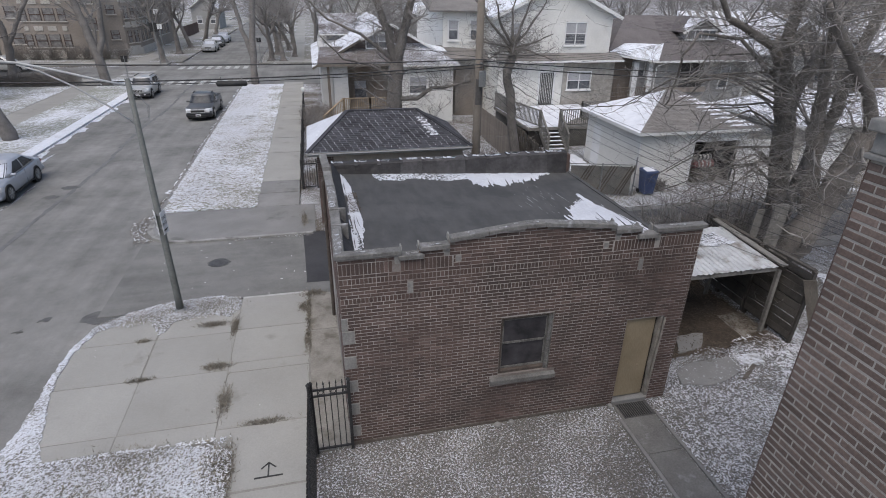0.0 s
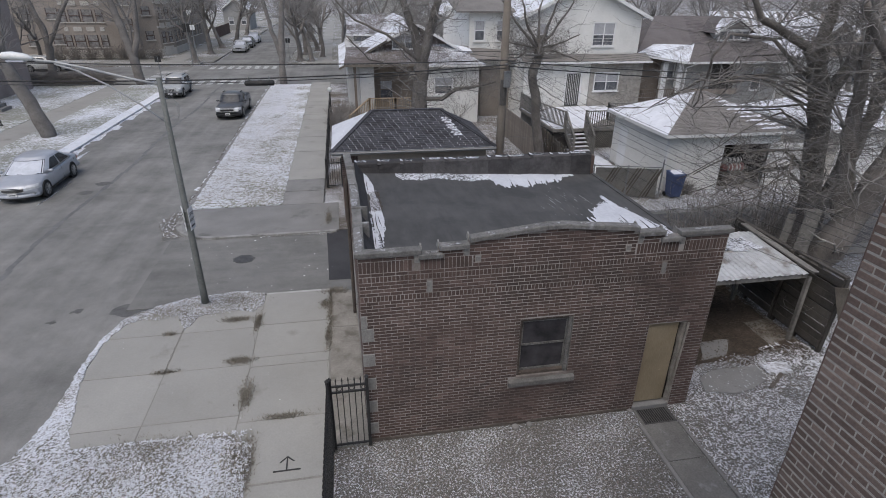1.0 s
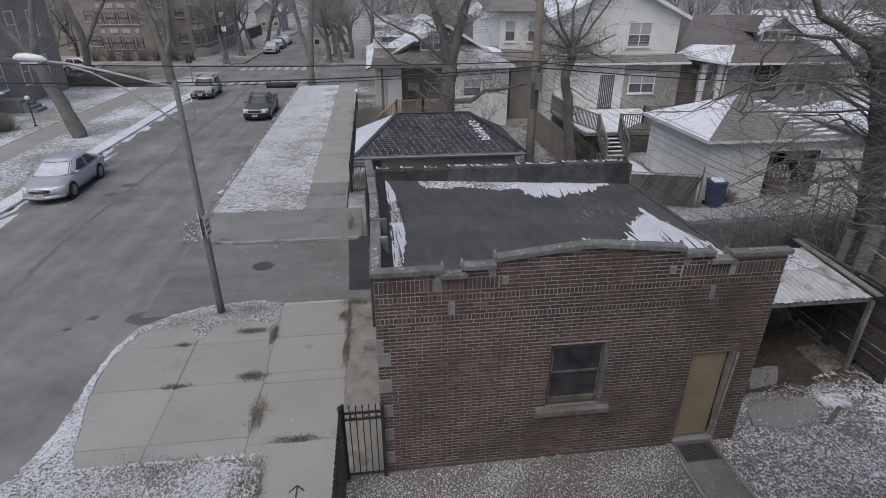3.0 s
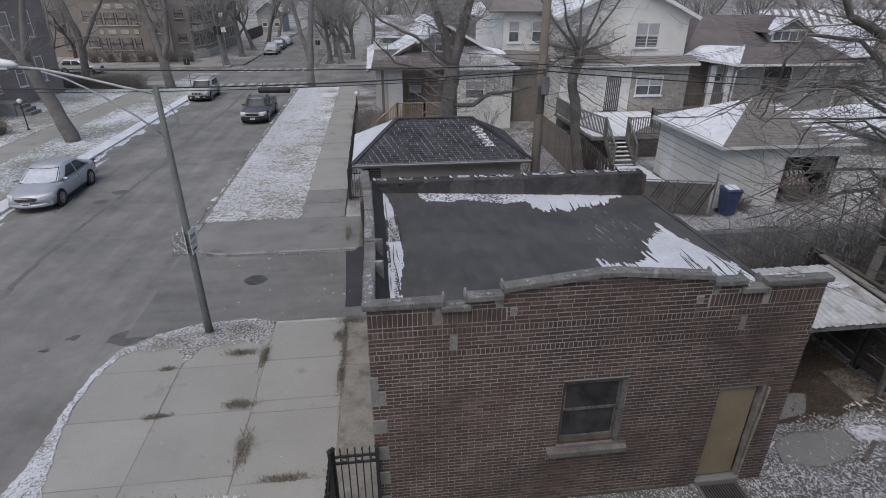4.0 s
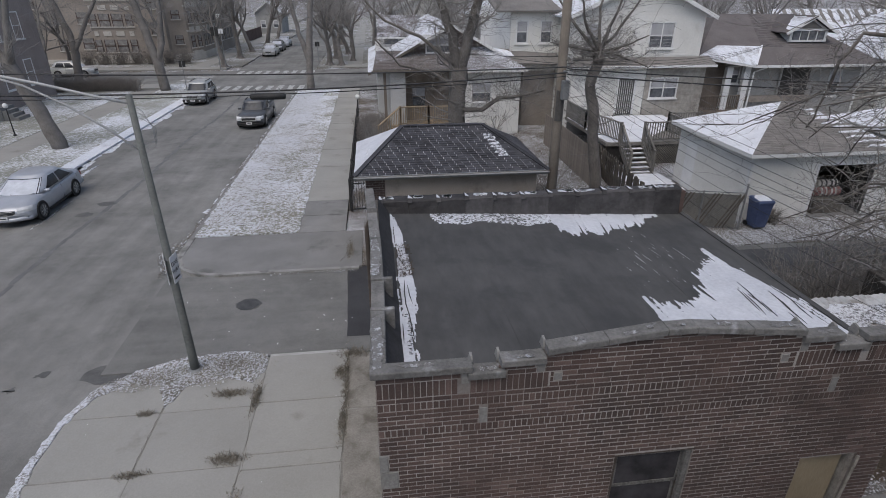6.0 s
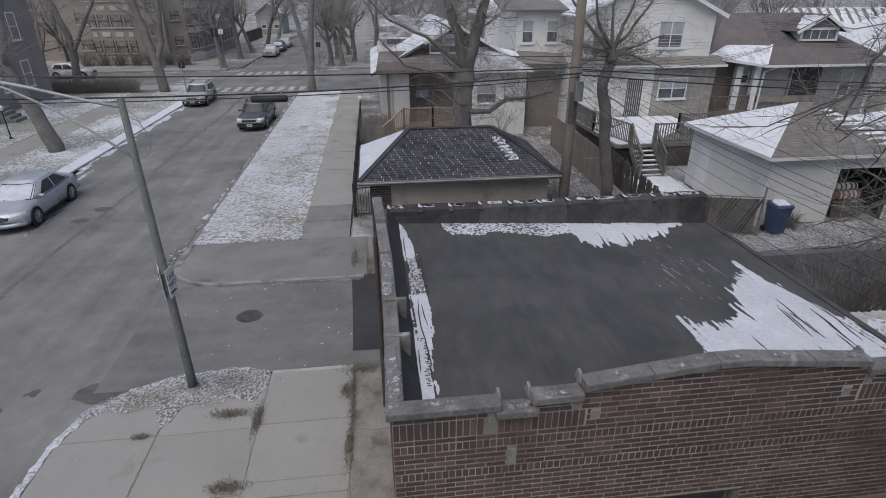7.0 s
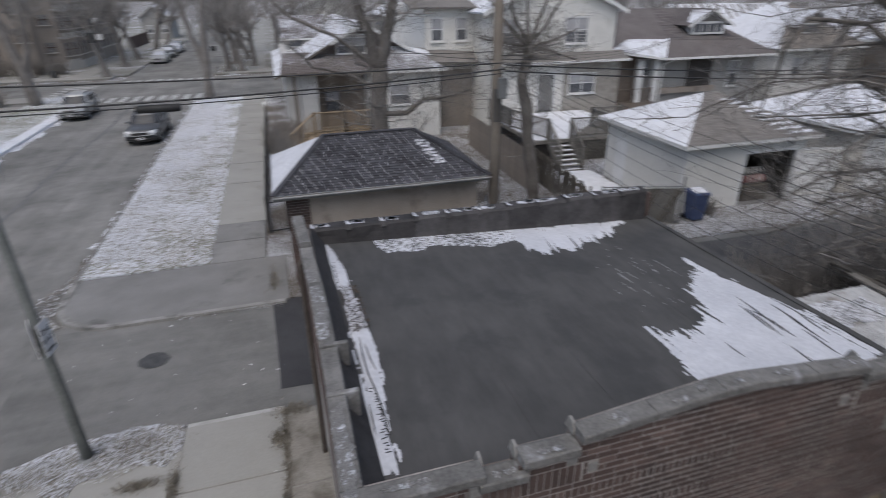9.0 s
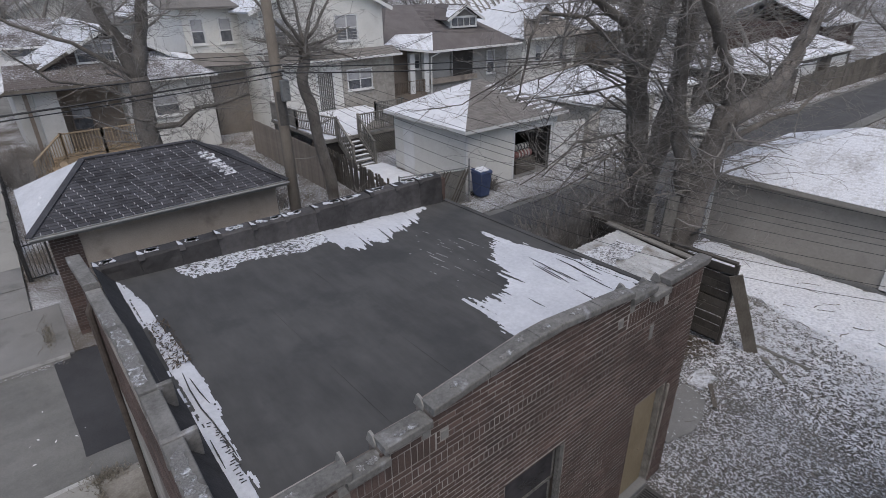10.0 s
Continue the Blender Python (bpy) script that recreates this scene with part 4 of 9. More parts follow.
QUOINS = ((0.02, 2.652), (0.13, 2.38), (0.13, 1.836), (0.13, 1.292), (0.13, 0.748), (0.13, 0.204))
stone_holes = [(1.09, 1.19, 3.31, 3.54), (5.54, 5.64, 3.31, 3.54), (1.94, 2.04, 3.85, 3.955), (4.75, 4.85, 3.85, 3.955), (0.87, 0.97, 3.9, 4.09), (1.73, 1.83, 3.98, 4.12), (4.96, 5.06, 3.98, 4.12), (5.81, 5.91, 3.9, 4.09)]
courses = [(0.068, False)] * 47 + [(0.11, True)] + [(0.068, False)] * 4 + [(0.11, True)] + [(0.068, False)] + [(0.22, True)] + [(0.068, False)] * 7
GABLE = (1.9, 4.94, 3.756, 3.976)
holes = [WIN, DOOR, GABLE] + stone_holes + [(2.7, 4.07, 1.0, 1.22)] + [(EDGE, w, z, z + 0.272) for w, z in QUOINS]
lay_bricks(wall_front, Matrix.Translation((EDGE, 0, 0)), courses, W - EDGE, lambda x: crest(x + EDGE) - 0.085, [(a - EDGE, b - EDGE, c, d) for a, b, c, d in holes], near=(0.2, 2.6, 2.4, 3.75), material=BRICK)
lay_bricks(wall_front, Matrix.Translation((1.9, 0, 3.756)), [(0.0733, False)] * 3, 3.04, lambda x: 0.23, [(a - 1.9, b - 1.9, c - 3.756, d - 3.756) for a, b, c, d in stone_holes], material=BRICK, name="gable_brick")
lay_bricks(wall_left, Matrix.Translation((EDGE - 0.089, D, 0)) @ Matrix.Rotation(radians(-90 + 0.8), 4, "Z"), courses[:-7], D, lambda x: 3.95, [(0.9, 4.6, 0.0, 2.35)], material=BRICK, name="side_brick")
part("stone_base", Geo().box(EDGE - 0.004, -0.03, -0.3, 0.35, 0.02, 0.08).box(0.35, -0.022, -0.3, 5.4, 0.02, 0.06), surface("dirty_foundation", (0.06, 0.05, 0.043), (0.13, 0.112, 0.098), 2, 20), wall_front, "grey foundation course")
for x0, x1, z0, z1 in stone_holes:
    part("stone_block", Geo().box(x0 + 0.006, -0.006, z0 + 0.006, x1 - 0.006, 0.02, z1 - 0.006), LIMESTONE, wall_front, "pale limestone block", bevel=0.004)
for w, z in QUOINS:
    part("quoin", Geo().box(EDGE - 0.012, -0.012, z + 0.005, w - 0.005, 0.02, z + 0.267).box(EDGE - 0.012, 0.02, z + 0.005, EDGE + 0.02, 0.18, z + 0.267), LIMESTONE, wall_front, "limestone quoin", bevel=0.006)
for (ax, az), (bx, bz) in zip(STEPS, STEPS[1:]):
    if bx - ax < 0.05:
        continue
    n = max(1, round((bx - ax) / 0.75))
    for i in range(n):
        x0, x1 = ax + (bx - ax) * i / n, ax + (bx - ax) * (i + 1) / n - 0.006
        z0, z1 = az + (bz - az) * i / n, az + (bz - az) * (i + 1) / n
        x0 -= 0.055 if x0 == EDGE else 0.0
        x1 += 0.05 if x1 > W - 0.05 else 0.0
        low = az < 4.1
        x0, x1 = (x0 - 0.06, x1 + 0.06) if low else (x0, x1)
        y0, y1 = (-0.062, 0.135) if low else (-0.055, 0.14)
        lift = rng.uniform(-0.004, 0.004)
        sag = rng.uniform(-0.006, 0.006)
        g = Geo().loft([[(x, y0, z - 0.088), (x, y1, z - 0.088), (x, y1 + sag, z + lift - 0.012), (x, y1 - 0.02, z + lift), (x, y0 + 0.012, z + lift), (x, y0, z + lift - 0.01)] for x, z in ((x0, z0), ((2 * x0 + x1) / 3, (2 * z0 + z1) / 3 + rng.uniform(-0.003, 0.003)), ((x0 + 2 * x1) / 3, (z0 + 2 * z1) / 3), (x1, z1))])
        part("coping_stone", g, COPING, house, bevel=0.006)
        for q in range(2):
            hw = (x1 - x0) * rng.uniform(0.05, 0.14)
            c_ = x0 + (x1 - x0) * rng.uniform(0.25, 0.75)
            ym = rng.uniform(0.0, 0.05)
            dust = []
            for d_ in range(20):
                r_ = 1 + 0.6 * noise.noise(Vector((d_ * 1.3, q * 3.1 + i, x0))) + rng.uniform(-0.3, 0.3)
                dust.append((c_ + hw * r_ * math.cos(d_ * math.pi / 10), ym + 0.032 * r_ * math.sin(d_ * math.pi / 10)))
            part("coping_dust", Geo().plate([(px, py, z0 + (z1 - z0) * (px - x0) / (x1 - x0) + lift + 0.005 + 0.0047 * q) for px, py in dust], 0.004), COPING_SNOW, house, "snow dust on the coping")
for x, z in ((1.0, 4.17), (1.31, 4.21), (1.83, 4.325), (4.94, 4.33), (5.47, 4.22), (5.77, 4.18)):
    part("mortar_fillet", Geo().loft([[(x - 0.02, y, z - 0.1), (x + 0.02, y, z - 0.1), (x + 0.015, y, z + t_), (x - 0.012, y, z + t_)] for y, t_ in ((0.09, -0.05), (0.13, 0.005), (0.19, 0.02), (0.23, -0.08))]), LIMESTONE, house, "rough mortar at the coping step")
for y0, y1, z, o0, o1 in ((0.145, 1.24, 4.16, -0.13, -0.115), (1.30, 2.06, 4.145, -0.112, -0.108), (2.13, 3.58, 4.15, -0.11, -0.125), (3.60, 4.83, 4.10, -0.128, -0.172), (4.85, 6.0, 4.18, -0.175, -0.235)):
    ring = lambda d, z_: [(o0 + d, y0, z_), (o0 + 0.185 - d, y0, z_), (o1 + 0.185 - d, y1, z_), (o1 + d, y1, z_)]
    part("coping_stone", Geo().loft([ring(0.0, z - 0.1), ring(0.0, z - 0.012), ring(0.012, z)]), COPING, house, bevel=0.006)
    part("parapet_block", Geo().slab([(o0 + 0.05, y0), (o0 + 0.17, y0), (o1 + 0.17, y1), (o1 + 0.05, y1)], 3.85, z - 0.1), DARK_BRICK, house)
for y, z, o in ((1.24, 4.175, -0.115), (2.06, 4.175, -0.11)):
    part("cross_stone", Geo().box(o - 0.004, y, 3.86, o + 0.31, y + 0.065, z), COPING, house, "upright stone slab across the parapet", bevel=0.01)


def roof_z(x, y):
    return 3.76 - 0.052 * x - 0.008 * y


membrane = Geo()
nx, ny = 34, 30
for j in range(ny + 1):
    for i in range(nx + 1):
        x, y = 0.1 + (W - 0.06) * i / nx, 0.13 + (D - 0.18) * j / ny
        membrane.v.append((x, y, roof_z(x, y) + 0.012 * noise.noise(Vector((x * 1.1, y * 1.1, 0)))))
for j in range(ny):
    for i in range(nx):
        a = j * (nx + 1) + i
        membrane.f.append((a, a + 1, a + nx + 2, a + nx + 1))
part("roof_membrane", membrane, MEMBRANE, house, "black roll-roofing membrane", smooth=True)
part("roof_deck", Geo().add([(0.2, 0.2, 3.55), (W - 0.02, 0.2, 3.2), (W - 0.02, D - 0.02, 3.15), (0.2, D - 0.02, 3.5), (0.2, 0.2, 3.70), (W - 0.02, 0.2, 3.36), (W - 0.02, D - 0.02, 3.31), (0.2, D - 0.02, 3.65)],
     [(0, 3, 2, 1), (4, 5, 6, 7), (0, 1, 5, 4), (1, 2, 6, 5), (2, 3, 7, 6), (3, 0, 4, 7)]), MEMBRANE, house)
for x in (1.85, 2.88, 3.88, 4.9):
    part("roof_seam", Geo().bar((x, 0.35, roof_z(x, 0.35) + 0.004), (x - 0.08, D - 0.3, roof_z(x, D) + 0.004), 0.05, 0.005), MEMBRANE, house)
part("eaves_strip", Geo().bar((W - 0.01, 0.2, roof_z(W, 0.2) + 0.0), (W - 0.01, D - 0.15, roof_z(W, D) + 0.0), 0.10, 0.05), MEMBRANE, house, "tarred roof edge")
for k in range(11):
    x0, x1 = 0.06 + k * 0.602, 0.06 + (k + 1) * 0.602 - 0.004
    z = 3.94 + 0.008 * (x0 - 3) * (x0 > 3) + rng.uniform(-0.012, 0.012)
    bulge = rng.uniform(-0.012, 0.02)
    sheet_ = [[(x, D - 0.30, roof_z(x, D) - 0.03), (x, D - 0.27 - w_ * 0.4, roof_z(x, D) + 0.06), (x, D - 0.25 - w_, (z + roof_z(x, D)) / 2), (x, D - 0.235 - w_ * 0.3, z - 0.03), (x, D - 0.20, z), (x, D + 0.03, z + 0.01 + w_ * 0.3), (x, D + 0.03, z - 0.18), (x, D - 0.18, z - 0.2)] for x, w_ in ((x0, 0.0), (x0 + 0.15, bulge), ((x0 + x1) / 2, bulge * 0.5), (x1 - 0.15, -bulge), (x1, 0.004))]
    part("parapet_flashing", Geo().loft(sheet_), FLASHING, house, "black tar sheet over the rear parapet", smooth=False)
    lip = Geo().loft([[(x, D - 0.26, z - 0.06), (x, D - 0.22, z + 0.004), (x, D - 0.02, z + 0.012), (x, D - 0.02, z + 0.012 + h_), (x, D - 0.22, z + 0.006 + h_), (x, D - 0.268, z - 0.05)] for x, h_ in ((x0 - 0.015, 0.030), (x0 + 0.03, 0.022), (x0 + 0.075, 0.004))])
    part("sheet_lap", lip, FLASHING, house, "curled edge of the tar sheet")
    for q in range(3):
        xa = x0 + 0.06 + rng.uniform(0, 0.36)
        part("snow_cap", Geo().slab(ragged([(xa, D - 0.11), (xa + rng.uniform(0.05, 0.2), D - 0.15), (xa + rng.uniform(0.1, 0.24), D - 0.05), (xa + 0.02, D - 0.01)], 0.03, 0.02, k * 3 + q), z - 0.01, z + 0.016), ROOF_SNOW if q == 0 else THIN_SNOW, house, "snow on the parapet")
    part("snow_cap", Geo().plate([(x0 + 0.005, D - 0.03, z + 0.046), (x0 - 0.012, D - 0.20, z + 0.04), (x0 + 0.05 + rng.uniform(0, 0.05), D - 0.205, z + 0.032), (x0 + 0.04, D - 0.10, z + 0.036)], 0.01), ROOF_SNOW, house, "snow caught on the curled edge")
part("upstand", Geo().add([(0.05, 0.14, 4.04), (0.03, D - 0.3, 4.06), (0.30, 0.14, 3.72), (0.26, D - 0.3, 3.70)], [(0, 2, 3, 1)]), FLASHING, house, "black upstand inside the parapet")
inner = STEPS[1:-1]
part("upstand", Geo().add([(x, 0.26, 3.35) for x, z in inner] + [(x, 0.142, z - 0.06) for x, z in inner], [(i + 1, i, len(inner) + i, len(inner) + i + 1) for i in range(len(inner) - 1)]), FLASHING, house, "black upstand inside the parapet")
part("upstand", Geo().add([(0.0, 0.26, 3.6), (1.0, 0.26, 3.55), (1.0, 0.142, 4.12), (0.0, 0.142, 4.12), (5.77, 0.26, 3.35), (W, 0.26, 3.3), (W, 0.142, 4.12), (5.77, 0.142, 4.12)], [(1, 0, 3, 2), (5, 4, 7, 6)]), FLASHING, house, "black upstand inside the parapet")
part("down_pipe", Geo().tube([(-0.20, 4.75, 0.0), (-0.20, 4.75, 3.85), (-0.14, 4.75, 3.95)], 0.045, 8), surface("rusty_pipe", (0.05, 0.04, 0.035), (0.10, 0.085, 0.075), 3, 20), house, "dark down pipe")

fr = Geo()
wx0, wx1, wz0, wz1 = WIN
fr.box(wx0, 0.05, wz0, wx0 + 0.06, 0.2, wz1).box(wx1 - 0.06, 0.05, wz0, wx1, 0.2, wz1).box(wx0 + 0.06, 0.05, wz1 - 0.06, wx1 - 0.06, 0.2, wz1).box(wx0 + 0.06, 0.05, wz0, wx1 - 0.06, 0.2, wz0 + 0.06)
win = part("window", fr, surface("peeling_brown_paint", (0.05, 0.04, 0.035), (0.115, 0.095, 0.08), 3, 25, 0.8, 0.3), house, "peeling dark sash window", bevel=0.006)
SASH = surface("peeling_sash", (0.055, 0.052, 0.048), (0.21, 0.205, 0.195), 6, 30, 0.8, 0.3)
zm = (wz0 + wz1) / 2 + 0.04
for z0, z1, y in ((zm - 0.03, wz1 - 0.06, 0.09), (wz0 + 0.06, zm + 0.03, 0.125)):
    part("sash", Geo().box(wx0 + 0.06, y, z0, wx0 + 0.10, y + 0.03, z1).box(wx1 - 0.10, y, z0, wx1 - 0.06, y + 0.03, z1).box(wx0 + 0.1, y, z0, wx1 - 0.1, y + 0.03, z0 + 0.05).box(wx0 + 0.1, y, z1 - 0.05, wx1 - 0.1, y + 0.03, z1), SASH, win, "grey sash frame")
    part("pane", Geo().box(wx0 + 0.1, y + 0.01, z0 + 0.05, wx1 - 0.1, y + 0.018, z1 - 0.05), GLASS, win, "dark dusty pane")
part("storm_frame", Geo().box(wx1 - 0.09, 0.0, wz0 + 0.03, wx1 - 0.02, 0.06, wz1 - 0.03), SASH, win)
part("window_sill", Geo().add([(2.7, -0.07, 1.03), (4.07, -0.07, 1.03), (4.07, 0.1, 1.03), (2.7, 0.1, 1.03), (2.7, -0.07, 1.13), (4.07, -0.07, 1.13), (4.07, 0.12, 1.215), (2.7, 0.12, 1.215)],
     [(0, 3, 2, 1), (4, 5, 6, 7), (0, 1, 5, 4), (1, 2, 6, 5), (2, 3, 7, 6), (3, 0, 4, 7)]), surface("dirty_sill", (0.08, 0.077, 0.072), (0.165, 0.159, 0.15), 3, 25, 0.9, 0.3), house, "weathered stone sill", bevel=0.01)
part("lintel", Geo().box(2.82, 0.0, 2.545, 3.96, 0.1, 2.56), surface("rusty_lintel", (0.05, 0.038, 0.03), (0.09, 0.07, 0.06), 4, 20), house)
dx0, dx1, _, dz1 = DOOR
door = part("door", Geo().box(dx0 + 0.01, 0.07, 0.14, dx1 - 0.14, 0.09, dz1 - 0.02), PLYWOOD, house, "bare plywood board closing the doorway", bevel=0.003)
SPLINTER = surface("splintered_wood", (0.16, 0.145, 0.125), (0.36, 0.335, 0.30), 5, 18, 0.9, 0.4, stretch=(8, 8, 0.8))
jamb_ = Geo().loft([[(x_, 0.0 + o_, z_), (x_ + w_, 0.01, z_), (x_ + w_, 0.12, z_), (x_, 0.12, z_)] for x_, w_, o_, z_ in ((dx1 - 0.075, 0.05, 0.0, 0.12), (dx1 - 0.06, 0.04, 0.01, 0.5), (dx1 - 0.085, 0.06, -0.01, 0.9), (dx1 - 0.07, 0.045, 0.0, 1.3), (dx1 - 0.09, 0.07, 0.01, 1.7), (dx1 - 0.08, 0.06, 0.0, dz1 - 0.02))])
part("jamb", jamb_, SPLINTER, door, "splintered pale jamb")
part("jamb", Geo().bar((dx1 - 0.05, -0.01, 0.2), (dx1 + 0.0, -0.03, 2.14), 0.03, 0.035), SPLINTER, door, "loose board leaning in the doorway")
# Dark sheets behind door and window paint the shade of the room
part("doorway_back", Geo().box(dx0, 0.15, 0.08, dx1, 0.17, dz1), INNER_SHADE, door)
part("window_back", Geo().box(wx0, 0.6, wz0 - 0.2, wx1, 0.62, wz1 + 0.2), INNER_SHADE, win)
part("stud", Geo().tube([(6.02, 0.058, 0.95), (6.02, 0.072, 0.95)], 0.018, 8), YELLOW_WOOD, door)
part("threshold", Geo().box(dx0 - 0.02, -0.05, -0.05, dx1 - 0.05, 0.15, 0.10), OLD_CONCRETE, house, "worn concrete threshold", bevel=0.015)


def membrane_z(x, y):
    return roof_z(x, y) + 0.012 * noise.noise(Vector((x * 1.1, y * 1.1, 0)))


def blown_snow(name, label, ring, material, seed, streak=0.15, slits=0.5, lean=0.12, cell=0.018, rough=0.08, run=0.7):
    """Thin snow on the roof: a fine sheet that dips under the membrane where it has melted, streaked along the fall of the roof."""
    x0, x1 = max(0.25, min(p[0] for p in ring) - 0.25), min(W - 0.06, max(p[0] for p in ring) + 0.25)
    y0, y1 = max(0.32, min(p[1] for p in ring) - 0.35), min(D - 0.31, max(p[1] for p in ring) + 0.25)
    nx_, ny_ = int((x1 - x0) / cell), int((y1 - y0) / (cell * 1.6))
    gx, gy = np.meshgrid(np.linspace(x0, x1, nx_ + 1), np.linspace(y0, y1, ny_ + 1))
    dist, inside = np.full(gx.shape, 9.0), np.zeros(gx.shape, bool)
    for (ax, ay), (bx, by) in zip(ring, ring[1:] + ring[:1]):
        ex, ey = bx - ax, by - ay
        k = np.clip(((gx - ax) * ex + (gy - ay) * ey) / (ex * ex + ey * ey), 0, 1)
        dist = np.minimum(dist, np.hypot(gx - ax - k * ex, gy - ay - k * ey))
        if ey:
            inside ^= ((ay > gy) != (by > gy)) & (gx < ex * (gy - ay) / ey + ax)
    near_ = np.where(inside, dist, -dist)
    g = Geo()
    up = np.zeros(gx.shape, bool)
    for j in range(ny_ + 1):
        for i in range(nx_ + 1):
            x, y = float(gx[j, i]), float(gy[j, i])
            u = x + lean * y
            h = near_[j, i] + streak * (noise.noise(Vector((u * 17, y * 1.4, seed))) + 0.6 * noise.noise(Vector((u * 38, y * 4, seed)))) + rough * noise.noise(Vector((x * 5, y * 3, seed + 9)))
            h = min(h, 0.3 * (slits - 0.42 * max(0.0, 1 - max(0.0, near_[j, i]) / (2.6 * streak)) + noise.noise(Vector((u * 24, y * run, seed + 4))) + 0.35 * noise.noise(Vector((x * 30, y * 22, seed + 5)))))
            up[j, i] = h > 0
            g.v.append((x, y, membrane_z(x, y) + 0.004 + max(-0.02, min(0.009, h * 0.12))))
    for j in range(ny_):
        for i in range(nx_):
            if up[j:j + 2, i:i + 2].any():
                a_ = j * (nx_ + 1) + i
                g.f.append((a_, a_ + 1, a_ + nx_ + 2, a_ + nx_ + 1))
    used = sorted({v for f_ in g.f for v in f_})
    where = {v: n_ for n_, v in enumerate(used)}
    g.v, g.f = [g.v[v] for v in used], [tuple(where[v] for v in f_) for f_ in g.f]
    single(name, g, material, label, "snow", kind="stuff", smooth=True)


blown_snow("snow_strip", "strip of snow along the street parapet", [(0.24, 5.75), (0.31, 5.6), (0.42, 4.87), (0.50, 3.9), (0.53, 3.4), (0.57, 2.31), (0.47, 1.6), (0.45, 1.32), (0.46, 0.79), (0.41, 0.58), (0.24, 0.58), (0.25, 1.34), (0.29, 2.52), (0.31, 3.8), (0.26, 5.2)], ROOF_SNOW, 3, 0.025, 0.55, 0.02, 0.014, 0.06)
blown_snow("snow_speckle", "speckled thin snow by the rear parapet", [(1.09, 5.74), (1.09, 5.5), (1.24, 5.2), (1.82, 5.16), (2.02, 5.34), (3.0, 5.08), (3.66, 5.31), (3.7, 5.74)], snowy("speckle_snow", (0.05, 0.05, 0.052), (0.15, 0.148, 0.145), 0.47, 16, 1.0, 0.035, 0.25), 4, 0.03, 0.6, 0, 0.018, 0.06)
blown_snow("snow_patch", "wind-streaked snow patch against the rear parapet", [(3.64, 5.74), (6.1, 5.74), (5.95, 5.52), (5.34, 5.09), (4.84, 4.95), (4.44, 4.56), (4.19, 4.81), (3.82, 4.61), (3.69, 4.88), (3.6, 5.25)], ROOF_SNOW, 5, 0.11, 0.6, -0.15, rough=0.14)
blown_snow("snow_patch", "wind-streaked snow patch over the low roof corner", [(6.18, 4.0), (6.23, 3.59), (6.28, 3.17), (6.46, 2.77), (6.6, 2.09), (6.7, 0.96), (6.6, 0.4), (4.0, 0.4), (4.03, 1.2), (4.09, 2.12), (4.39, 1.93), (4.84, 2.03), (5.28, 2.48), (5.5, 3.07), (5.82, 3.25), (6.12, 3.59)], ROOF_SNOW, 6, 0.12, 0.55, 0.10, rough=0.15)
blown_snow("snow_wisps", "faint wisps of blown snow on the membrane", [(4.1, 4.7), (5.6, 4.9), (5.95, 3.5), (5.2, 2.3), (4.2, 2.3), (3.9, 3.6)], surface("hoar_frost", (0.10, 0.10, 0.105), (0.30, 0.30, 0.31), 5.0, 30, 0.9, 0.0), 8, 0.1, -0.56, 0.12, 0.011, run=2.4)
cracks = Geo()
crack_rng = random.Random(77)
for way in ([(0.39, 2.75), (0.375, 2.4), (0.38, 2.02), (0.40, 1.74), (0.425, 1.45), (0.43, 1.26), (0.43, 1.12)], [(0.43, 2.6), (0.45, 2.3), (0.47, 2.05)], [(0.30, 1.5), (0.29, 1.25), (0.30, 1.05)]):
    cracks.tube([(x + crack_rng.uniform(-0.008, 0.008), y, membrane_z(x, y) + 0.022) for x, y in way], [0.004] + [0.008] * (len(way) - 2) + [0.003], 5)
for k in range(22):
    y = 0.8 + 0.045 * k + crack_rng.uniform(-0.01, 0.01)
    x = 0.355 + crack_rng.uniform(-0.025, 0.035)
    cracks.bar((x, y, membrane_z(x, y) + 0.022), (x + crack_rng.uniform(0.025, 0.06), y + crack_rng.uniform(-0.012, 0.012), membrane_z(x, y) + 0.022), 0.008, 0.006)
for k in range(9):
    x0, y0, l = crack_rng.uniform(5.6, 6.45), crack_rng.uniform(0.7, 1.7), crack_rng.uniform(0.4, 1.1)
    way = [(x0 + 0.10 * l * q + crack_rng.uniform(-0.015, 0.015), y0 + l * q) for q in (0, 0.33, 0.66, 1.0)]
    cracks.tube([(x, y, membrane_z(x, y) + 0.022) for x, y in way], [0.003, 0.008, 0.007, 0.003], 5)
single("snow_cracks", cracks, MEMBRANE, "dark cracks and scratches in the roof snow", "snow", kind="stuff")
for y0, y1, z, o, s_ in ((0.02, 1.1, 4.166, -0.10, 1), (2.2, 3.5, 4.15, -0.10, 2), (3.65, 4.1, 4.10, -0.12, 3)):
    single("coping_snow", Geo().slab(ragged([(o, y0), (o + 0.10, y0 + 0.05), (o + 0.14, (y0 + y1) / 2), (o + 0.09, y1), (o - 0.01, y1 - 0.05)], 0.05, 0.022, s_), z - 0.02, z + 0.005), COPING_SNOW, "thin snow lying on the coping", "snow", kind="stuff")
litter("roof_leaves", "dark leaves caught in the snow strip on the roof", (0.30, 0.56, 2.9, 4.1), 420, DARK_LEAVES, (0.012, 0.03), lambda x, y: False, 71, 3.722, -2.0)
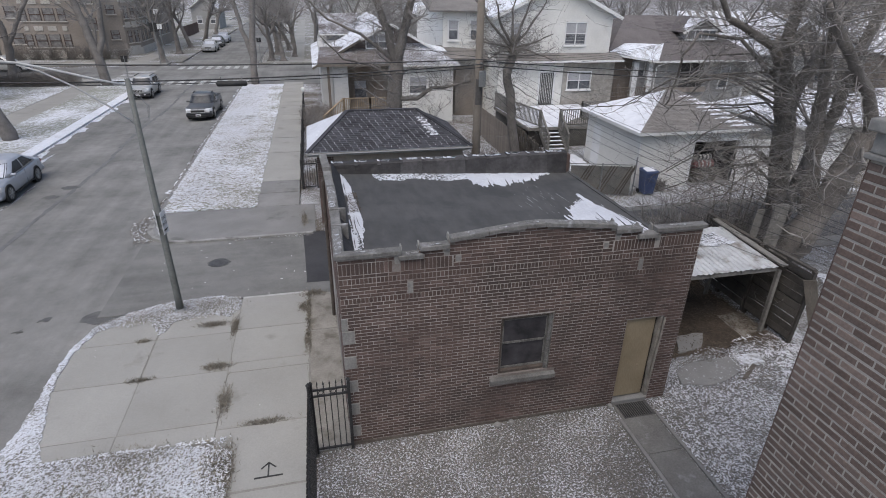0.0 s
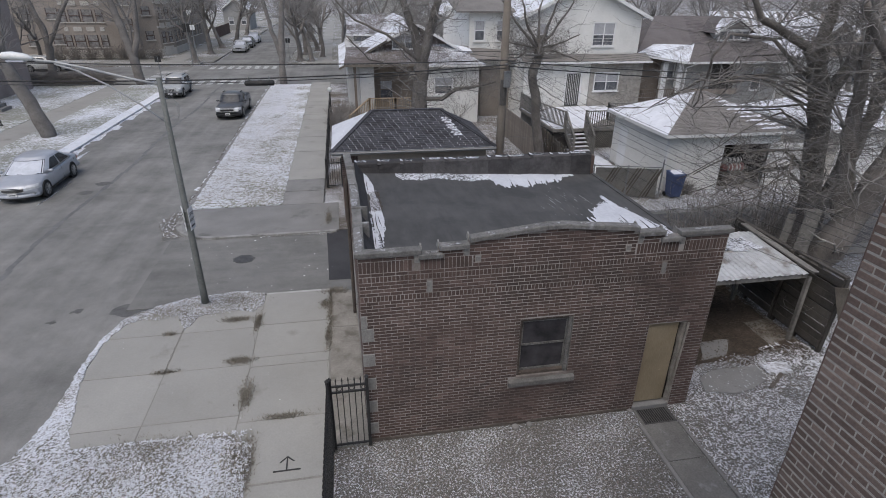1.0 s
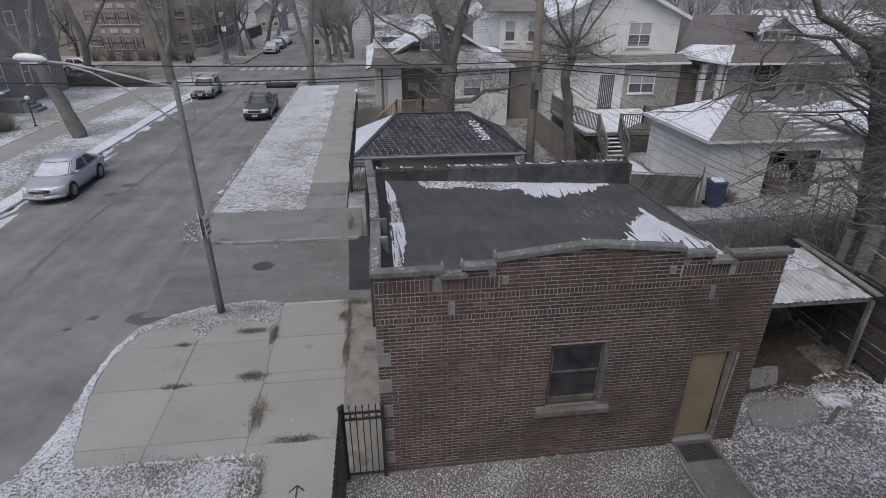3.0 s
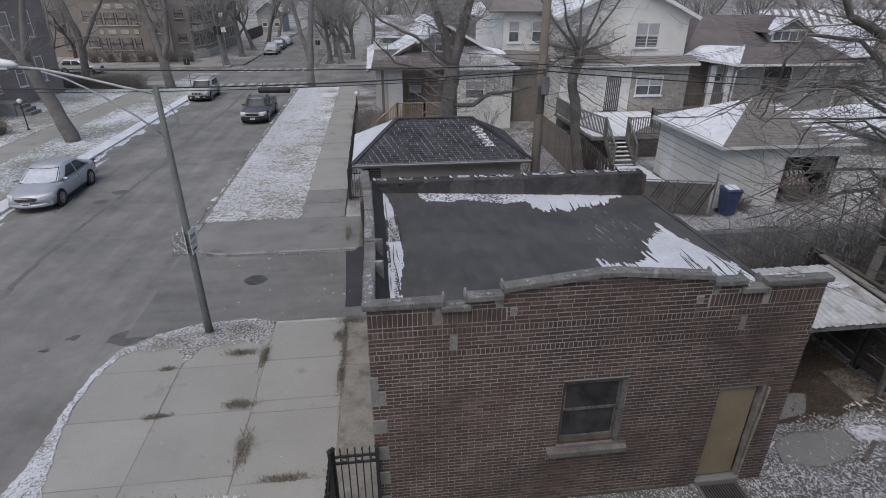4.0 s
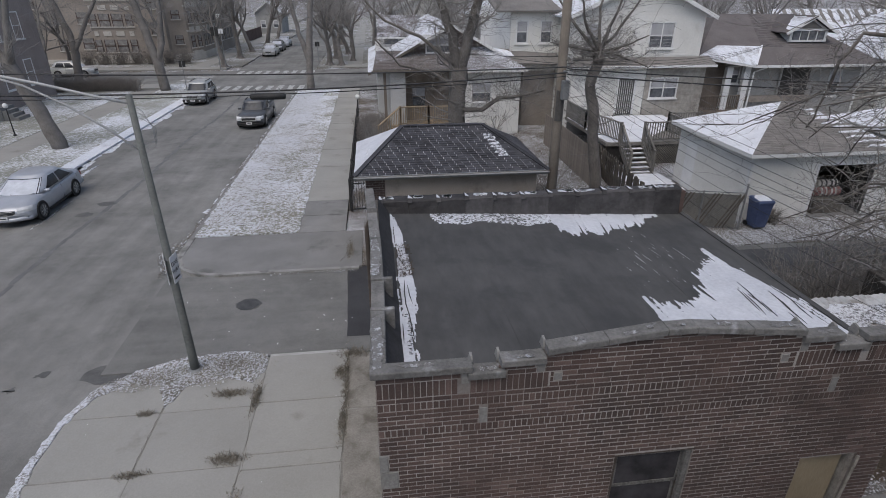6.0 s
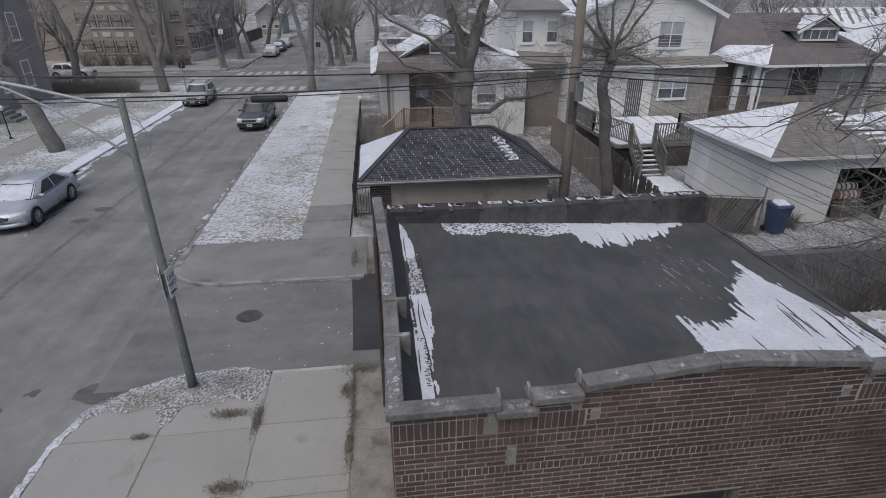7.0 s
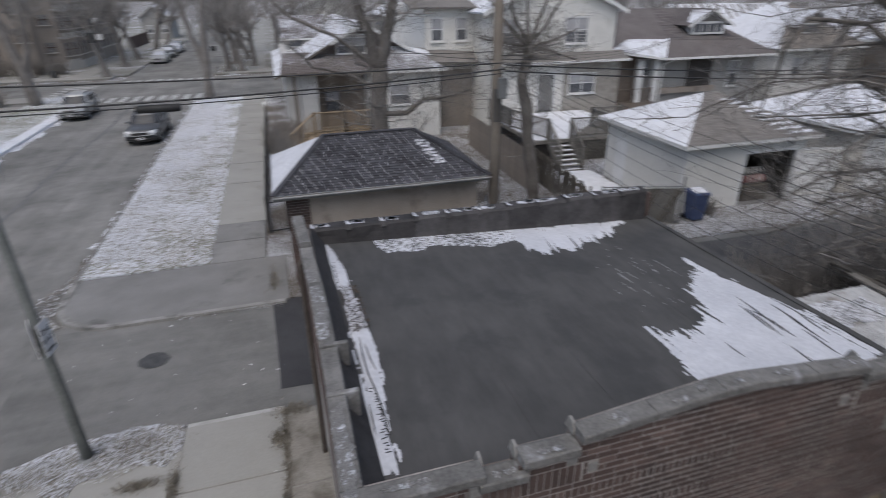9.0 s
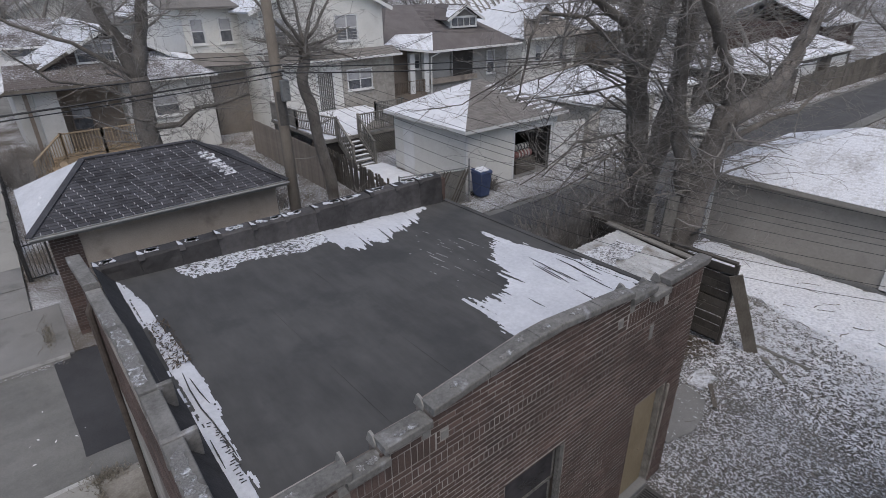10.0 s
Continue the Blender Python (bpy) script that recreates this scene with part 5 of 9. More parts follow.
# ==== the neighbouring brick block ====
NX, NY = 3.3, -5.35
block = thing("brick_block", "tall red-brown brick building with a stone band", "building", (NX, NY, 0))
wall = part("side_wall", Geo().box(0.004, -14, -0.3, 6, -0.009, 7.15), surface("pale_mortar", (0.24, 0.222, 0.20), (0.34, 0.318, 0.292), 0.9, 30, 0.95, 0.2), block, "red-brown brick wall")
lay_bricks(wall, Matrix(((0, 1, 0, 0), (-1, 0, 0, 0), (0, 0, 1, 0), (0, 0, 0, 1))), [(0.068, False)] * 105, 4.2, lambda x: 7.15, [], 0.21, (0.0, 1.7, 5.4, 7.1), 300, RED_BRICK, gap=0.017)
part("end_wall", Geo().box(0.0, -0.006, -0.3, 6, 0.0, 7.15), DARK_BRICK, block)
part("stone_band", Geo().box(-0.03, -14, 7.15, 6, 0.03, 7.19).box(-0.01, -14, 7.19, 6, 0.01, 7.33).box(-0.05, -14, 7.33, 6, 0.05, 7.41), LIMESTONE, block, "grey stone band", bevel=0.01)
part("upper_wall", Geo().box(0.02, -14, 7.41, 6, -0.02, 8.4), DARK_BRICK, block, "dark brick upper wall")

# ==== street furniture ====
lamp = thing("street_lamp", "tall grey-green street lamp pole with a bracket arm", "street lamp", (-4.30, 5.81, 0.03))
for k in range(3):
    part("wire_loop", Geo().tube([(0.06, 0.0, 5.95 - 0.1 * k), (0.16, 0.02, 5.85 - 0.08 * k), (0.27 + 0.03 * k, 0.03, 5.55), (0.26 + 0.02 * k, 0.02, 5.2 + 0.05 * k), (0.14, 0.01, 5.12 + 0.08 * k), (0.07, 0.0, 5.25)], 0.005, 5), GALV, lamp, "slack loop of thin wire")
part("pole", Geo().tube([(0, 0, 0), (0, 0, 0.5), (0, 0, 6.15)], [0.105, 0.092, 0.058], 12), POLE, lamp, smooth=True)
part("foot", Geo().tube([(0, 0, 0), (0, 0, 0.03), (0, 0, 0.10)], [0.17, 0.17, 0.125], 12), GALV, lamp)
arm = [(-0.0, 0, 6.0), (-0.6, 0, 6.14), (-1.4, 0, 6.36), (-2.1, 0, 6.52), (-2.55, 0, 6.57)]
part("arm", Geo().tube(arm, 0.028, 8), ARM, lamp, smooth=True)
part("brace", Geo().tube([(0, 0, 5.1), (-0.5, 0, 5.55), (-1.1, 0, 6.0), (-1.7, 0, 6.34), (-2.1, 0, 6.48)], 0.021, 8), ARM, lamp, smooth=True)
part("lamp_head", Geo().loft([[(x, 0.13 * w * math.cos(a), 6.64 + dz + 0.09 * w * math.sin(a)) for a in (k * math.pi / 6 for k in range(12))] for x, w, dz in ((-2.5, 0.35, -0.05), (-2.6, 0.8, -0.02), (-2.85, 1.05, 0.01), (-3.05, 0.85, 0.02), (-3.15, 0.3, 0.0))]), LENS, lamp, "pale lamp head", smooth=True)
part("lamp_lens", Geo().box(-3.0, -0.09, 6.53, -2.65, 0.09, 6.57), FROSTED, lamp)
for ang, label in ((82, "white sign reading one way"), (292, "white one way sign on the street side")):
    plate = part("sign", Geo().box(-0.15, -0.10, 2.35, 0.15, -0.09, 2.95).shift(pose(0, 0, 0, 0, 0, ang)), SIGN_WHITE, lamp, label)
    for txt, z, size in (("ONE", 2.73, 0.135), ("WAY", 2.57, 0.135)):
        cu = bpy.data.curves.new("sign_text", "FONT")
        cu.body, cu.size, cu.align_x, cu.extrude = txt, size, "CENTER", 0.001
        cu.materials.append(BLACK)
        ob = new("sign_text", cu)
        ob.parent = plate
        ob.matrix_local = pose(0, 0, 0, 0, 0, ang) @ pose(0, -0.103, z, 90, 0, 0)
    part("sign_arrow", Geo().bar((-0.09, -0.103, 2.45), (0.1, -0.103, 2.45), 0.004, 0.035).add([(-0.12, -0.105, 2.45), (-0.05, -0.105, 2.41), (-0.05, -0.105, 2.49)], [(0, 1, 2)]).shift(pose(0, 0, 0, 0, 0, ang)), BLACK, plate)
for z in (2.5, 2.85):
    part("band", Geo().tube([(0, 0, z), (0, 0, z + 0.03)], 0.099, 10), GALV, lamp)

upole = thing("utility_pole", "weathered wooden utility pole with a meter box", "utility pole", (5.62, 11.35, 0))
part("pole", Geo().tube([(0, 0, -0.1), (-0.02, 0, 4), (-0.05, 0, 11)], [0.17, 0.15, 0.11], 12), surface("pole_wood", (0.13, 0.11, 0.092), (0.22, 0.195, 0.165), 1.0, 12, 0.95, 0.3, stretch=(8, 8, 0.5)), upole, smooth=True)
part("box", Geo().box(-0.06, -0.32, 4.95, 0.16, -0.15, 5.5), GALV, upole, "grey metal box", bevel=0.02)
part("sleeve", Geo().tube([(-0.02, -0.05, 4.3), (-0.02, -0.05, 5.2)], 0.13, 10), surface("cable_guard", (0.06, 0.056, 0.052), (0.11, 0.104, 0.098), 2, 15), upole, "dark cable guard")
part("crossarm", Geo().box(-1.2, -0.06, 9.8, 1.2, 0.06, 9.95), OLD_WOOD, upole)
for z in (5.75, 5.47):
    part("bracket", Geo().bar((0, 0, z), (0.0, -0.35, z), 0.05), GALV, upole)


def cable(a, b, sag, radius, label, group="overhead cables"):
    a, b = Vector(a), Vector(b)
    pts = [a.lerp(b, k / 24) - Vector((0, 0, sag * 4 * (k / 24) * (1 - k / 24))) for k in range(25)]
    return single("cable", Geo().tube(pts, radius, 5), CABLE, label, "cable", group)


CABLE = surface("cable_sheath", (0.03, 0.03, 0.031), (0.055, 0.055, 0.057), 3, 30, 0.7, 0.0)
P = Vector((5.6, 11.3, 5.76))
cable((-24.0, 7.9, 7.2), P + Vector((0, -0.4, 0.15)), 0.41, 0.017, "thick black overhead cable above the alley")
cable((-24.0, 7.9, 6.85), P + Vector((0, -0.45, 0.0)), 0.655, 0.020, "thick black overhead cable above the alley")
cable((-24.0, 7.7, 6.72), P + Vector((0, -0.35, -0.12)), 0.62, 0.012, "thin black overhead cable")
cable(P + Vector((0, -0.4, 0.1)), (40, 11.0, 6.0), 0.75, 0.018, "thick black overhead cable above the alley")
cable(P + Vector((0, -0.45, -0.05)), (40, 10.9, 5.7), 0.8, 0.020, "thick black overhead cable above the alley")
for dz, ex, ez, sag in ((0.3, 9.2, 4.75, 0.34), (0.2, 9.15, 4.7, 0.52), (0.12, 9.1, 4.68, 0.60), (0.0, 9.2, 4.62, 0.66), (-0.1, 9.05, 4.6, 0.74), (-0.22, 9.1, 4.55, 0.98), (-0.4, 9.0, 4.5, 1.15), (-0.5, 9.15, 4.4, 1.42)):
    cable(P + Vector((0.04, -0.08, dz)), (ex, -5.35, ez), sag, 0.0042, "thin service wire slung to the brick block", "service wires")
for k in range(4):
    cable(P + Vector((0, 0, 0.1 * k)), (22.0 + k, 27.3, 4.4 + 0.3 * k), 0.3 + 0.05 * k, 0.009, "thin service wire slung to the houses", "service wires")
for k in range(3):
    cable(P + Vector((0, 0, 0.2 * k)), (9.5 - 4 * k, 29.0, 5.2), 0.25, 0.010, "thin service wire slung to the houses", "service wires")
splice = thing("cable_splice", "black cable splice case hanging from the cables", "splice case", (-2.66, 10.03, 5.40))
part("case", Geo().tube([(-0.45, 0, 0), (-0.42, 0, 0), (0.42, 0, 0), (0.45, 0, 0)], [0.04, 0.085, 0.085, 0.04], 10), BLACK, splice, smooth=True)
for x in (-0.3, 0.3):
    part("hanger", Geo().box(x - 0.015, -0.01, 0.05, x + 0.015, 0.01, 0.2), GALV, splice)


def iron_fence(label, a, b, height, rings=True, step=0.115):
    """A run of black iron fence from a to b with a post at each end."""
    a, b = Vector(a), Vector(b)
    f = thing("iron_fence", label, "fence", a)
    d = b - a
    n = max(2, round(d.length / step))
    u = d.normalized()
    for p in (Vector((0, 0, 0)), d):
        part("post", Geo().bar(p, p + Vector((0, 0, height)), 0.055).tube([p + Vector((0, 0, height)), p + Vector((0, 0, height + 0.05))], [0.045, 0.01], 8), IRON, f)
    me = mesh_of("picket", Geo().bar((0, 0, 0.06), (0, 0, height - 0.08), 0.017).tube([(0, 0, height - 0.08), (0, 0, height - 0.05), (0, 0, height + 0.03)], [0.009, 0.018, 0.002], 5), IRON)
    for k in range(1, n):
        piece("picket", me, f, Matrix.Translation(d * k / n))
    for z in (0.1, height - 0.16) + ((height - 0.30,) if rings else ()):
        part("rail", Geo().bar(Vector((0, 0, z)), d + Vector((0, 0, z)), 0.03, 0.035), IRON, f)
    if rings:
        for k in range(1, n, 2):
            c = d * (k + 0.5) / n + Vector((0, 0, height - 0.23))
            part("ring", Geo().tube([c + (u * math.cos(t) + Vector((0, 0, 1)) * math.sin(t)) * 0.042 for t in (i * math.pi / 5 for i in range(11))], 0.008, 4, False), IRON, f)
    return f


iron_fence("black iron gate between the pavement and the brick corner", (-0.72, -0.1, 0.02), (-0.05, -0.1, 0.02), 1.68)
iron_fence("black iron fence along the pavement", (-0.76, -0.16, 0.02), (-0.80, -4.6, 0.02), 1.7)
iron_fence("black iron fence along the pavement", (-0.80, -4.66, 0.02), (-0.84, -9.2, 0.02), 1.7)
for k in range(6):
    iron_fence("black iron garden fence beside the sidewalk", (-1.08, 15.5 + 2.75 * k, 0), (-1.08, 18.2 + 2.75 * k, 0), 1.3, False, 0.13)
iron_fence("black iron garden fence beside the garage", (-1.02, 15.45, 0), (-0.42, 15.5, 0), 1.3, False, 0.1)


def globe_lamp(at, h):
    g = thing("garden_lamp", "black garden lamp post with a white globe", "garden lamp", at, group="garden lamps")
    part("post", Geo().tube([(0, 0, 0), (0, 0, 0.08), (0, 0, 0.1), (0, 0, h - 0.28)], [0.09, 0.09, 0.035, 0.03], 8), IRON, g)
    part("globe", Geo().ball((0, 0, h - 0.14), 0.15), LENS, g, "white globe", smooth=True)


globe_lamp((-21.38, 30.18, 0.05), 1.9)
globe_lamp((-0.98, 29.6, 0), 2.15)


# ==== cars ====
def car(name, label, at, turn, paint, L, Wd, H, belt, hood, cabin, roof, tall=False, frost=True):
    """A parked car: its nose points to -y. hood: height at the nose; cabin: where the glass starts and ends at belt height, from the nose; roof: the same at the top."""
    c = thing(name, label, "car", at, turn, "parked cars")
    h2 = Wd / 2

    def bow(x, y):
        """How far the rounded nose and tail draw in towards the sides."""
        k = (abs(x) / h2) ** 2.2
        return (0.24 if tall else 0.40) * k * max(0.0, min(1.0, (0.9 - y) / 0.9)) - 0.14 * k * max(0.0, min(1.0, (y - L + 0.7) / 0.7))

    def bowed(g):
        g.v = [(x, y + bow(x, y), z) for x, y, z in g.v]
        return g

    def band(w, y0, y1, z0, z1, lean=0.0):
        """A strip across the nose or tail that follows its curve."""
        g = Geo()
        g.loft([[(x, y0 + lean, z0), (x, y1, z0), (x, y1, z1), (x, y0 + lean * 2, z1), (x, y0, (z0 + z1) / 2)] for x in (w * (k / 5 - 1) for k in range(11))])
        return bowed(g)

    def ring(y, w, z0, z1, tuck=0.9):
        return [(-w * 0.86, y, z0), (w * 0.86, y, z0), (w * 0.985, y, z0 + 0.12), (w, y, (z0 + z1) / 2), (w * 0.97, y, z1 - 0.13), (w * tuck, y, z1 - 0.02), (w * 0.5, y, z1 + 0.02),
                (-w * 0.5, y, z1 + 0.02), (-w * tuck, y, z1 - 0.02), (-w * 0.97, y, z1 - 0.13), (-w, y, (z0 + z1) / 2), (-w * 0.985, y, z0 + 0.12)]
    back = belt + 0.05
    nose = [(-0.03, 0.84, 0.36, hood - 0.22), (0.0, 0.88, 0.29, hood - 0.12), (0.07, 0.91, 0.24, hood - 0.05), (0.24, 0.96, 0.21, hood)] if tall else [(-0.05, 0.80, 0.30, hood - 0.30), (-0.03, 0.86, 0.25, hood - 0.20), (0.03, 0.91, 0.22, hood - 0.11), (0.14, 0.94, 0.21, hood - 0.05), (0.3, 0.97, 0.20, hood)]
    st = nose + [(0.6, 0.99, 0.20, hood + 0.05), (cabin[0] - 0.2, 1.0, 0.20, belt - 0.03), (cabin[0], 1.0, 0.20, belt), (L * 0.5, 1.0, 0.20, belt + 0.02), (cabin[1], 1.0, 0.22, back),
          (L - 0.35, 0.97, 0.24, back + (0.02 if tall else 0.0)), (L - 0.14, 0.92, 0.27, back - 0.02), (L - 0.04, 0.88, 0.30, back - 0.10), (L, 0.82, 0.36, back - 0.22)]
    part("body", bowed(Geo().loft([ring(y, h2 * w, z0, z1) for y, w, z0, z1 in st])), paint, c, smooth=True)
    wb, wt = h2 * 0.93, h2 * (0.80 if tall else 0.72)

    def shell(u, s, out=0.0):
        """A point of the cabin: u round it in twelfths from the left front, s from belt to roof."""
        tbl = ((-1, 0.30), (-0.84, 0.10), (-0.45, 0.0), (0.0, -0.04), (0.45, 0.0), (0.84, 0.10), (1, 0.30), (1.02, 0.5), (1, -0.30), (0.8, -0.08), (0.0, 0.0), (-0.8, -0.08), (-1, -0.30), (-1.02, 0.5))
        i = int(u) % 14
        (ax, ay), (bx, by) = tbl[i], tbl[(i + 1) % 14]
        k = u - int(u)
        yf, yr, w = cabin[0] + (roof[0] - cabin[0]) * s, cabin[1] + (roof[1] - cabin[1]) * s, wb + (wt - wb) * (s ** 1.25)

        def y_of(j, v):
            return (yf + yr) / 2 if j in (7, 13) else (yf + v if j < 7 else yr + v)
        x, y = ax + (bx - ax) * k, y_of(i, ay) + (y_of((i + 1) % 14, by) - y_of(i, ay)) * k
        mid_ = (yf + yr) / 2
        z = belt - 0.03 + 0.06 * (y - cabin[0]) / (cabin[1] - cabin[0]) * (1 - s) + (H - 0.02 - belt + 0.03) * s
        return Vector((x * (w + out), mid_ + (y - mid_) * (1 + out / (yr - yf) * 2), z))

    rings_ = [[shell(i, s) for i in range(14)] for s in (0.0, 0.3, 0.6, 0.84, 0.93)]
    top_ = rings_[-1]
    mid_y = sum(p.y for p in top_) / 14
    for q, dz in ((0.93, 0.045), (0.75, 0.075), (0.4, 0.09)):
        rings_.append([Vector((p.x * q, mid_y + (p.y - mid_y) * (q + (1 - q) * 0.25), p.z + dz)) for p in top_])
    part("cabin", Geo().loft(rings_), paint, c, smooth=True)

    def pane(name_, u0, u1, s0, s1, mat, label_, out=0.008):
        gp = Geo()
        nu = max(2, int((u1 - u0) * 3))
        for j in range(5):
            for i in range(nu + 1):
                gp.v.append(tuple(shell(u0 + (u1 - u0) * i / nu, s0 + (s1 - s0) * j / 4, out)))
        for j in range(4):
            for i in range(nu):
                q = j * (nu + 1) + i
                gp.f.append((q, q + 1, q + nu + 2, q + nu + 1))
        return part(name_, gp, mat, c, label_, smooth=True)

    pane("windscreen", 0.75, 5.25, 0.06, 0.86, CAR_GLASS, "dark glass")
    if frost:
        pane("frost", 0.85, 5.15, 0.09, 0.83, FROSTED, "frost on the windscreen", 0.012)
    for s in (-1, 1):
        part("wiper", Geo().bar(shell(3.0 + s * 0.15 + 0.9, 0.05, 0.02), shell(3.0 + s * 1.1 + 0.6, 0.12, 0.02), 0.018), BLACK, c)
    pane("rear_window", 8.8, 11.2, 0.12, 0.84, CAR_GLASS, "dark glass")
    for a_, b_ in ((6.12, 6.95), (7.05, 7.88), (12.12, 12.95), (13.05, 13.88)):
        pane("side_window", a_, b_, 0.12, 0.84, CAR_GLASS, "dark glass")
    mid = (cabin[0] + cabin[1]) / 2
    for s in (-1, 1):
        part("mirror", Geo().loft([[(s * (h2 * 0.95) + s * x, cabin[0] + 0.42 + y * q, belt + 0.07 + z * q) for y, z in ((-0.06, -0.06), (0.06, -0.06), (0.07, 0.04), (0.0, 0.07), (-0.07, 0.04))] for x, q in ((0.0, 0.5), (0.06, 0.9), (0.15, 1.0), (0.2, 0.7))]), paint, c, smooth=True)
        part("headlight", bowed(Geo().loft([[(s * h2 * k, y - 0.03, hood - 0.22 + dz), (s * h2 * k, y - 0.015, hood - 0.12 + dz), (s * h2 * k, y + 0.08, hood - 0.035 + dz), (s * h2 * k, y + 0.14, hood - 0.20 + dz)] for k, y, dz in ((0.52, -0.02, 0.0), (0.68, -0.01, 0.005), (0.84, 0.02, 0.01), (0.93, 0.10, 0.015), (0.965, 0.24, 0.0))])), HEADLAMP, c, "clear headlight")
        part("tail_light", bowed(Geo().box(s * h2 * 0.74 - 0.12, L - 0.1, back - 0.3, s * h2 * 0.74 + 0.12, L + 0.005, back - 0.14)), RED_LENS, c, "red tail light")
        for y1 in (mid - 0.02, cabin[1] - 0.25):
            part("door_handle", Geo().box(s * h2 * 0.995 - 0.015, y1 - 0.25, belt - 0.17, s * h2 * 0.995 + 0.02, y1 - 0.08, belt - 0.14), paint, c, bevel=0.008)
            part("door_gap", Geo().bar((s * h2 * 1.0, y1, 0.3), (s * h2 * 0.97, y1, belt - 0.06), 0.010), BLACK, c)
        part("sill_strip", Geo().bar((s * h2 * 0.985, L * 0.29, 0.26), (s * h2 * 0.985, L * 0.68, 0.26), 0.03, 0.06), BLACK, c)
    part("grille", band(h2 * 0.44, -0.045, 0.1, hood - 0.27, hood - 0.12, 0.012), BLACK, c, "dark grille")
    for k in range(4):
        part("grille_bar", band(h2 * (0.43 if tall else 0.45), -0.052, 0.0, hood - 0.275 + 0.047 * k, hood - (0.262 if k in (0, 3) else 0.268) + 0.047 * k, 0.006), LIGHT_SILVER if k in (0, 3) else GALV, c)
    part("intake", band(h2 * 0.5, -0.052, 0.1, 0.235, 0.30), BLACK, c, "dark lower intake")
    part("bumper", band(h2 * 0.93, -0.07, 0.3, 0.31, 0.46, 0.02) if tall else band(h2 * 0.90, -0.075, 0.3, 0.26, 0.40, 0.025), paint if not tall else BLACK, c, smooth=True)
    part("number_plate", Geo().box(-0.16, -0.085, 0.355, 0.16, -0.068, 0.485), SIGN_WHITE, c, "white plate with dark bars")
    part("plate_bar", Geo().box(-0.12, -0.088, 0.40, 0.12, -0.0855, 0.44), BLACK, c)
    part("rear_bumper", band(h2 * 0.92, L + 0.05, L - 0.25, 0.33, 0.5, -0.015), paint, c, smooth=True)
    r = 0.37 if tall else 0.35
    for s in (-1, 1):
        for y in (L * 0.195, L * 0.775):
            x = s * (h2 - 0.10)
            w = part("wheel", Geo().tube([(x - 0.09, y, r), (x + 0.09, y, r)], r * 0.68, 16), GALV, c)
            part("tyre", Geo().tube([(x - 0.11, y, r), (x - 0.10, y, r), (x + 0.10, y, r), (x + 0.11, y, r)], [r * 0.86, r, r, r * 0.86], 20, True), RUBBER, w)
            part("rim", Geo().tube([(x + s * 0.105, y, r), (x + s * 0.116, y, r)], r * 0.72, 16), CHARCOAL, w)
            for k in range(8):
                a = k * math.pi / 4
                part("spoke", Geo().bar((x + s * 0.118, y, r), (x + s * 0.118, y + r * 0.6 * math.cos(a), r + r * 0.6 * math.sin(a)), 0.045, 0.012), LIGHT_SILVER, w)
            part("wheel_arch", Geo().tube([(s * h2 * 0.93, y, r), (s * h2 * 1.003, y, r)], r * 1.08, 24), BLACK, c)
    if tall:
        for s in (-1, 1):
            part("roof_rail", Geo().bar((s * wt * 0.85, roof[0] + 0.3, H + 0.05), (s * wt * 0.85, roof[1] - 0.2, H + 0.05), 0.04), BLACK, c)
    return c


car("sedan", "silver sedan with a frosted windscreen parked by the kerb", (-13.60, 15.36, -0.06), 1.5, SILVER, 4.62, 1.80, 1.42, 0.91, 0.77, (1.02, 4.18), (1.98, 3.32))
truck = car("pickup_truck", "dark grey pickup truck parked by the grass strip", (-7.85, 30.55, -0.06), -1, CHARCOAL, 5.0, 1.72, 1.45, 0.93, 0.84, (1.4, 3.35), (1.95, 3.15), True, False)
part("cargo_bed", Geo().box(-0.70, 3.5, 0.96, 0.70, 4.85, 1.005), BLACK, truck, "dark cover of the cargo bed", bevel=0.015)
part("tailgate_rail", Geo().box(-0.74, 4.86, 0.955, 0.74, 4.93, 1.02), CHARCOAL, truck, bevel=0.01)
car("off_roader", "light silver off-roader parked near the crossing", (-13.65, 39.1, -0.06), 1, LIGHT_SILVER, 4.3, 1.70, 1.48, 0.94, 0.86, (1.3, 4.15), (1.85, 3.9), True, False)
jeep = bpy.data.objects["off_roader"]
part("grille", Geo().loft([[(-0.42, y, z0), (0.42, y, z0), (0.40, y, z1), (-0.40, y, z1)] for y, z0, z1 in ((-0.085, 0.55, 0.79), (0.06, 0.53, 0.83))]), LIGHT_SILVER, jeep, "upright silver grille", bevel=0.01)
for k in range(7):
    part("grille_slot", Geo().box(-0.35 + 0.105 * k, -0.09, 0.59, -0.28 + 0.105 * k, -0.08, 0.76), BLACK, jeep)
for sx in (-1, 1):
    part("headlamp", Geo().tube([(sx * 0.57, -0.03, 0.69), (sx * 0.57, 0.12, 0.69)], 0.105, 14), HEADLAMP, jeep, "round headlamp")
    part("fog_lamp", Geo().tube([(sx * 0.5, -0.085, 0.4), (sx * 0.5, -0.05, 0.4)], 0.06, 10), HEADLAMP, jeep)
part("hood_edge", Geo().box(-0.62, 0.05, 0.83, 0.62, 0.10, 0.86), LIGHT_SILVER, jeep, bevel=0.01)
part("grille", Geo().box(-0.46, -0.085, 0.56, 0.46, 0.03, 0.60).box(-0.46, -0.085, 0.74, 0.46, 0.03, 0.775).box(-0.46, -0.085, 0.60, -0.42, 0.03, 0.74).box(0.42, -0.085, 0.60, 0.46, 0.03, 0.74), LIGHT_SILVER, truck, "bright grille surround", bevel=0.008)
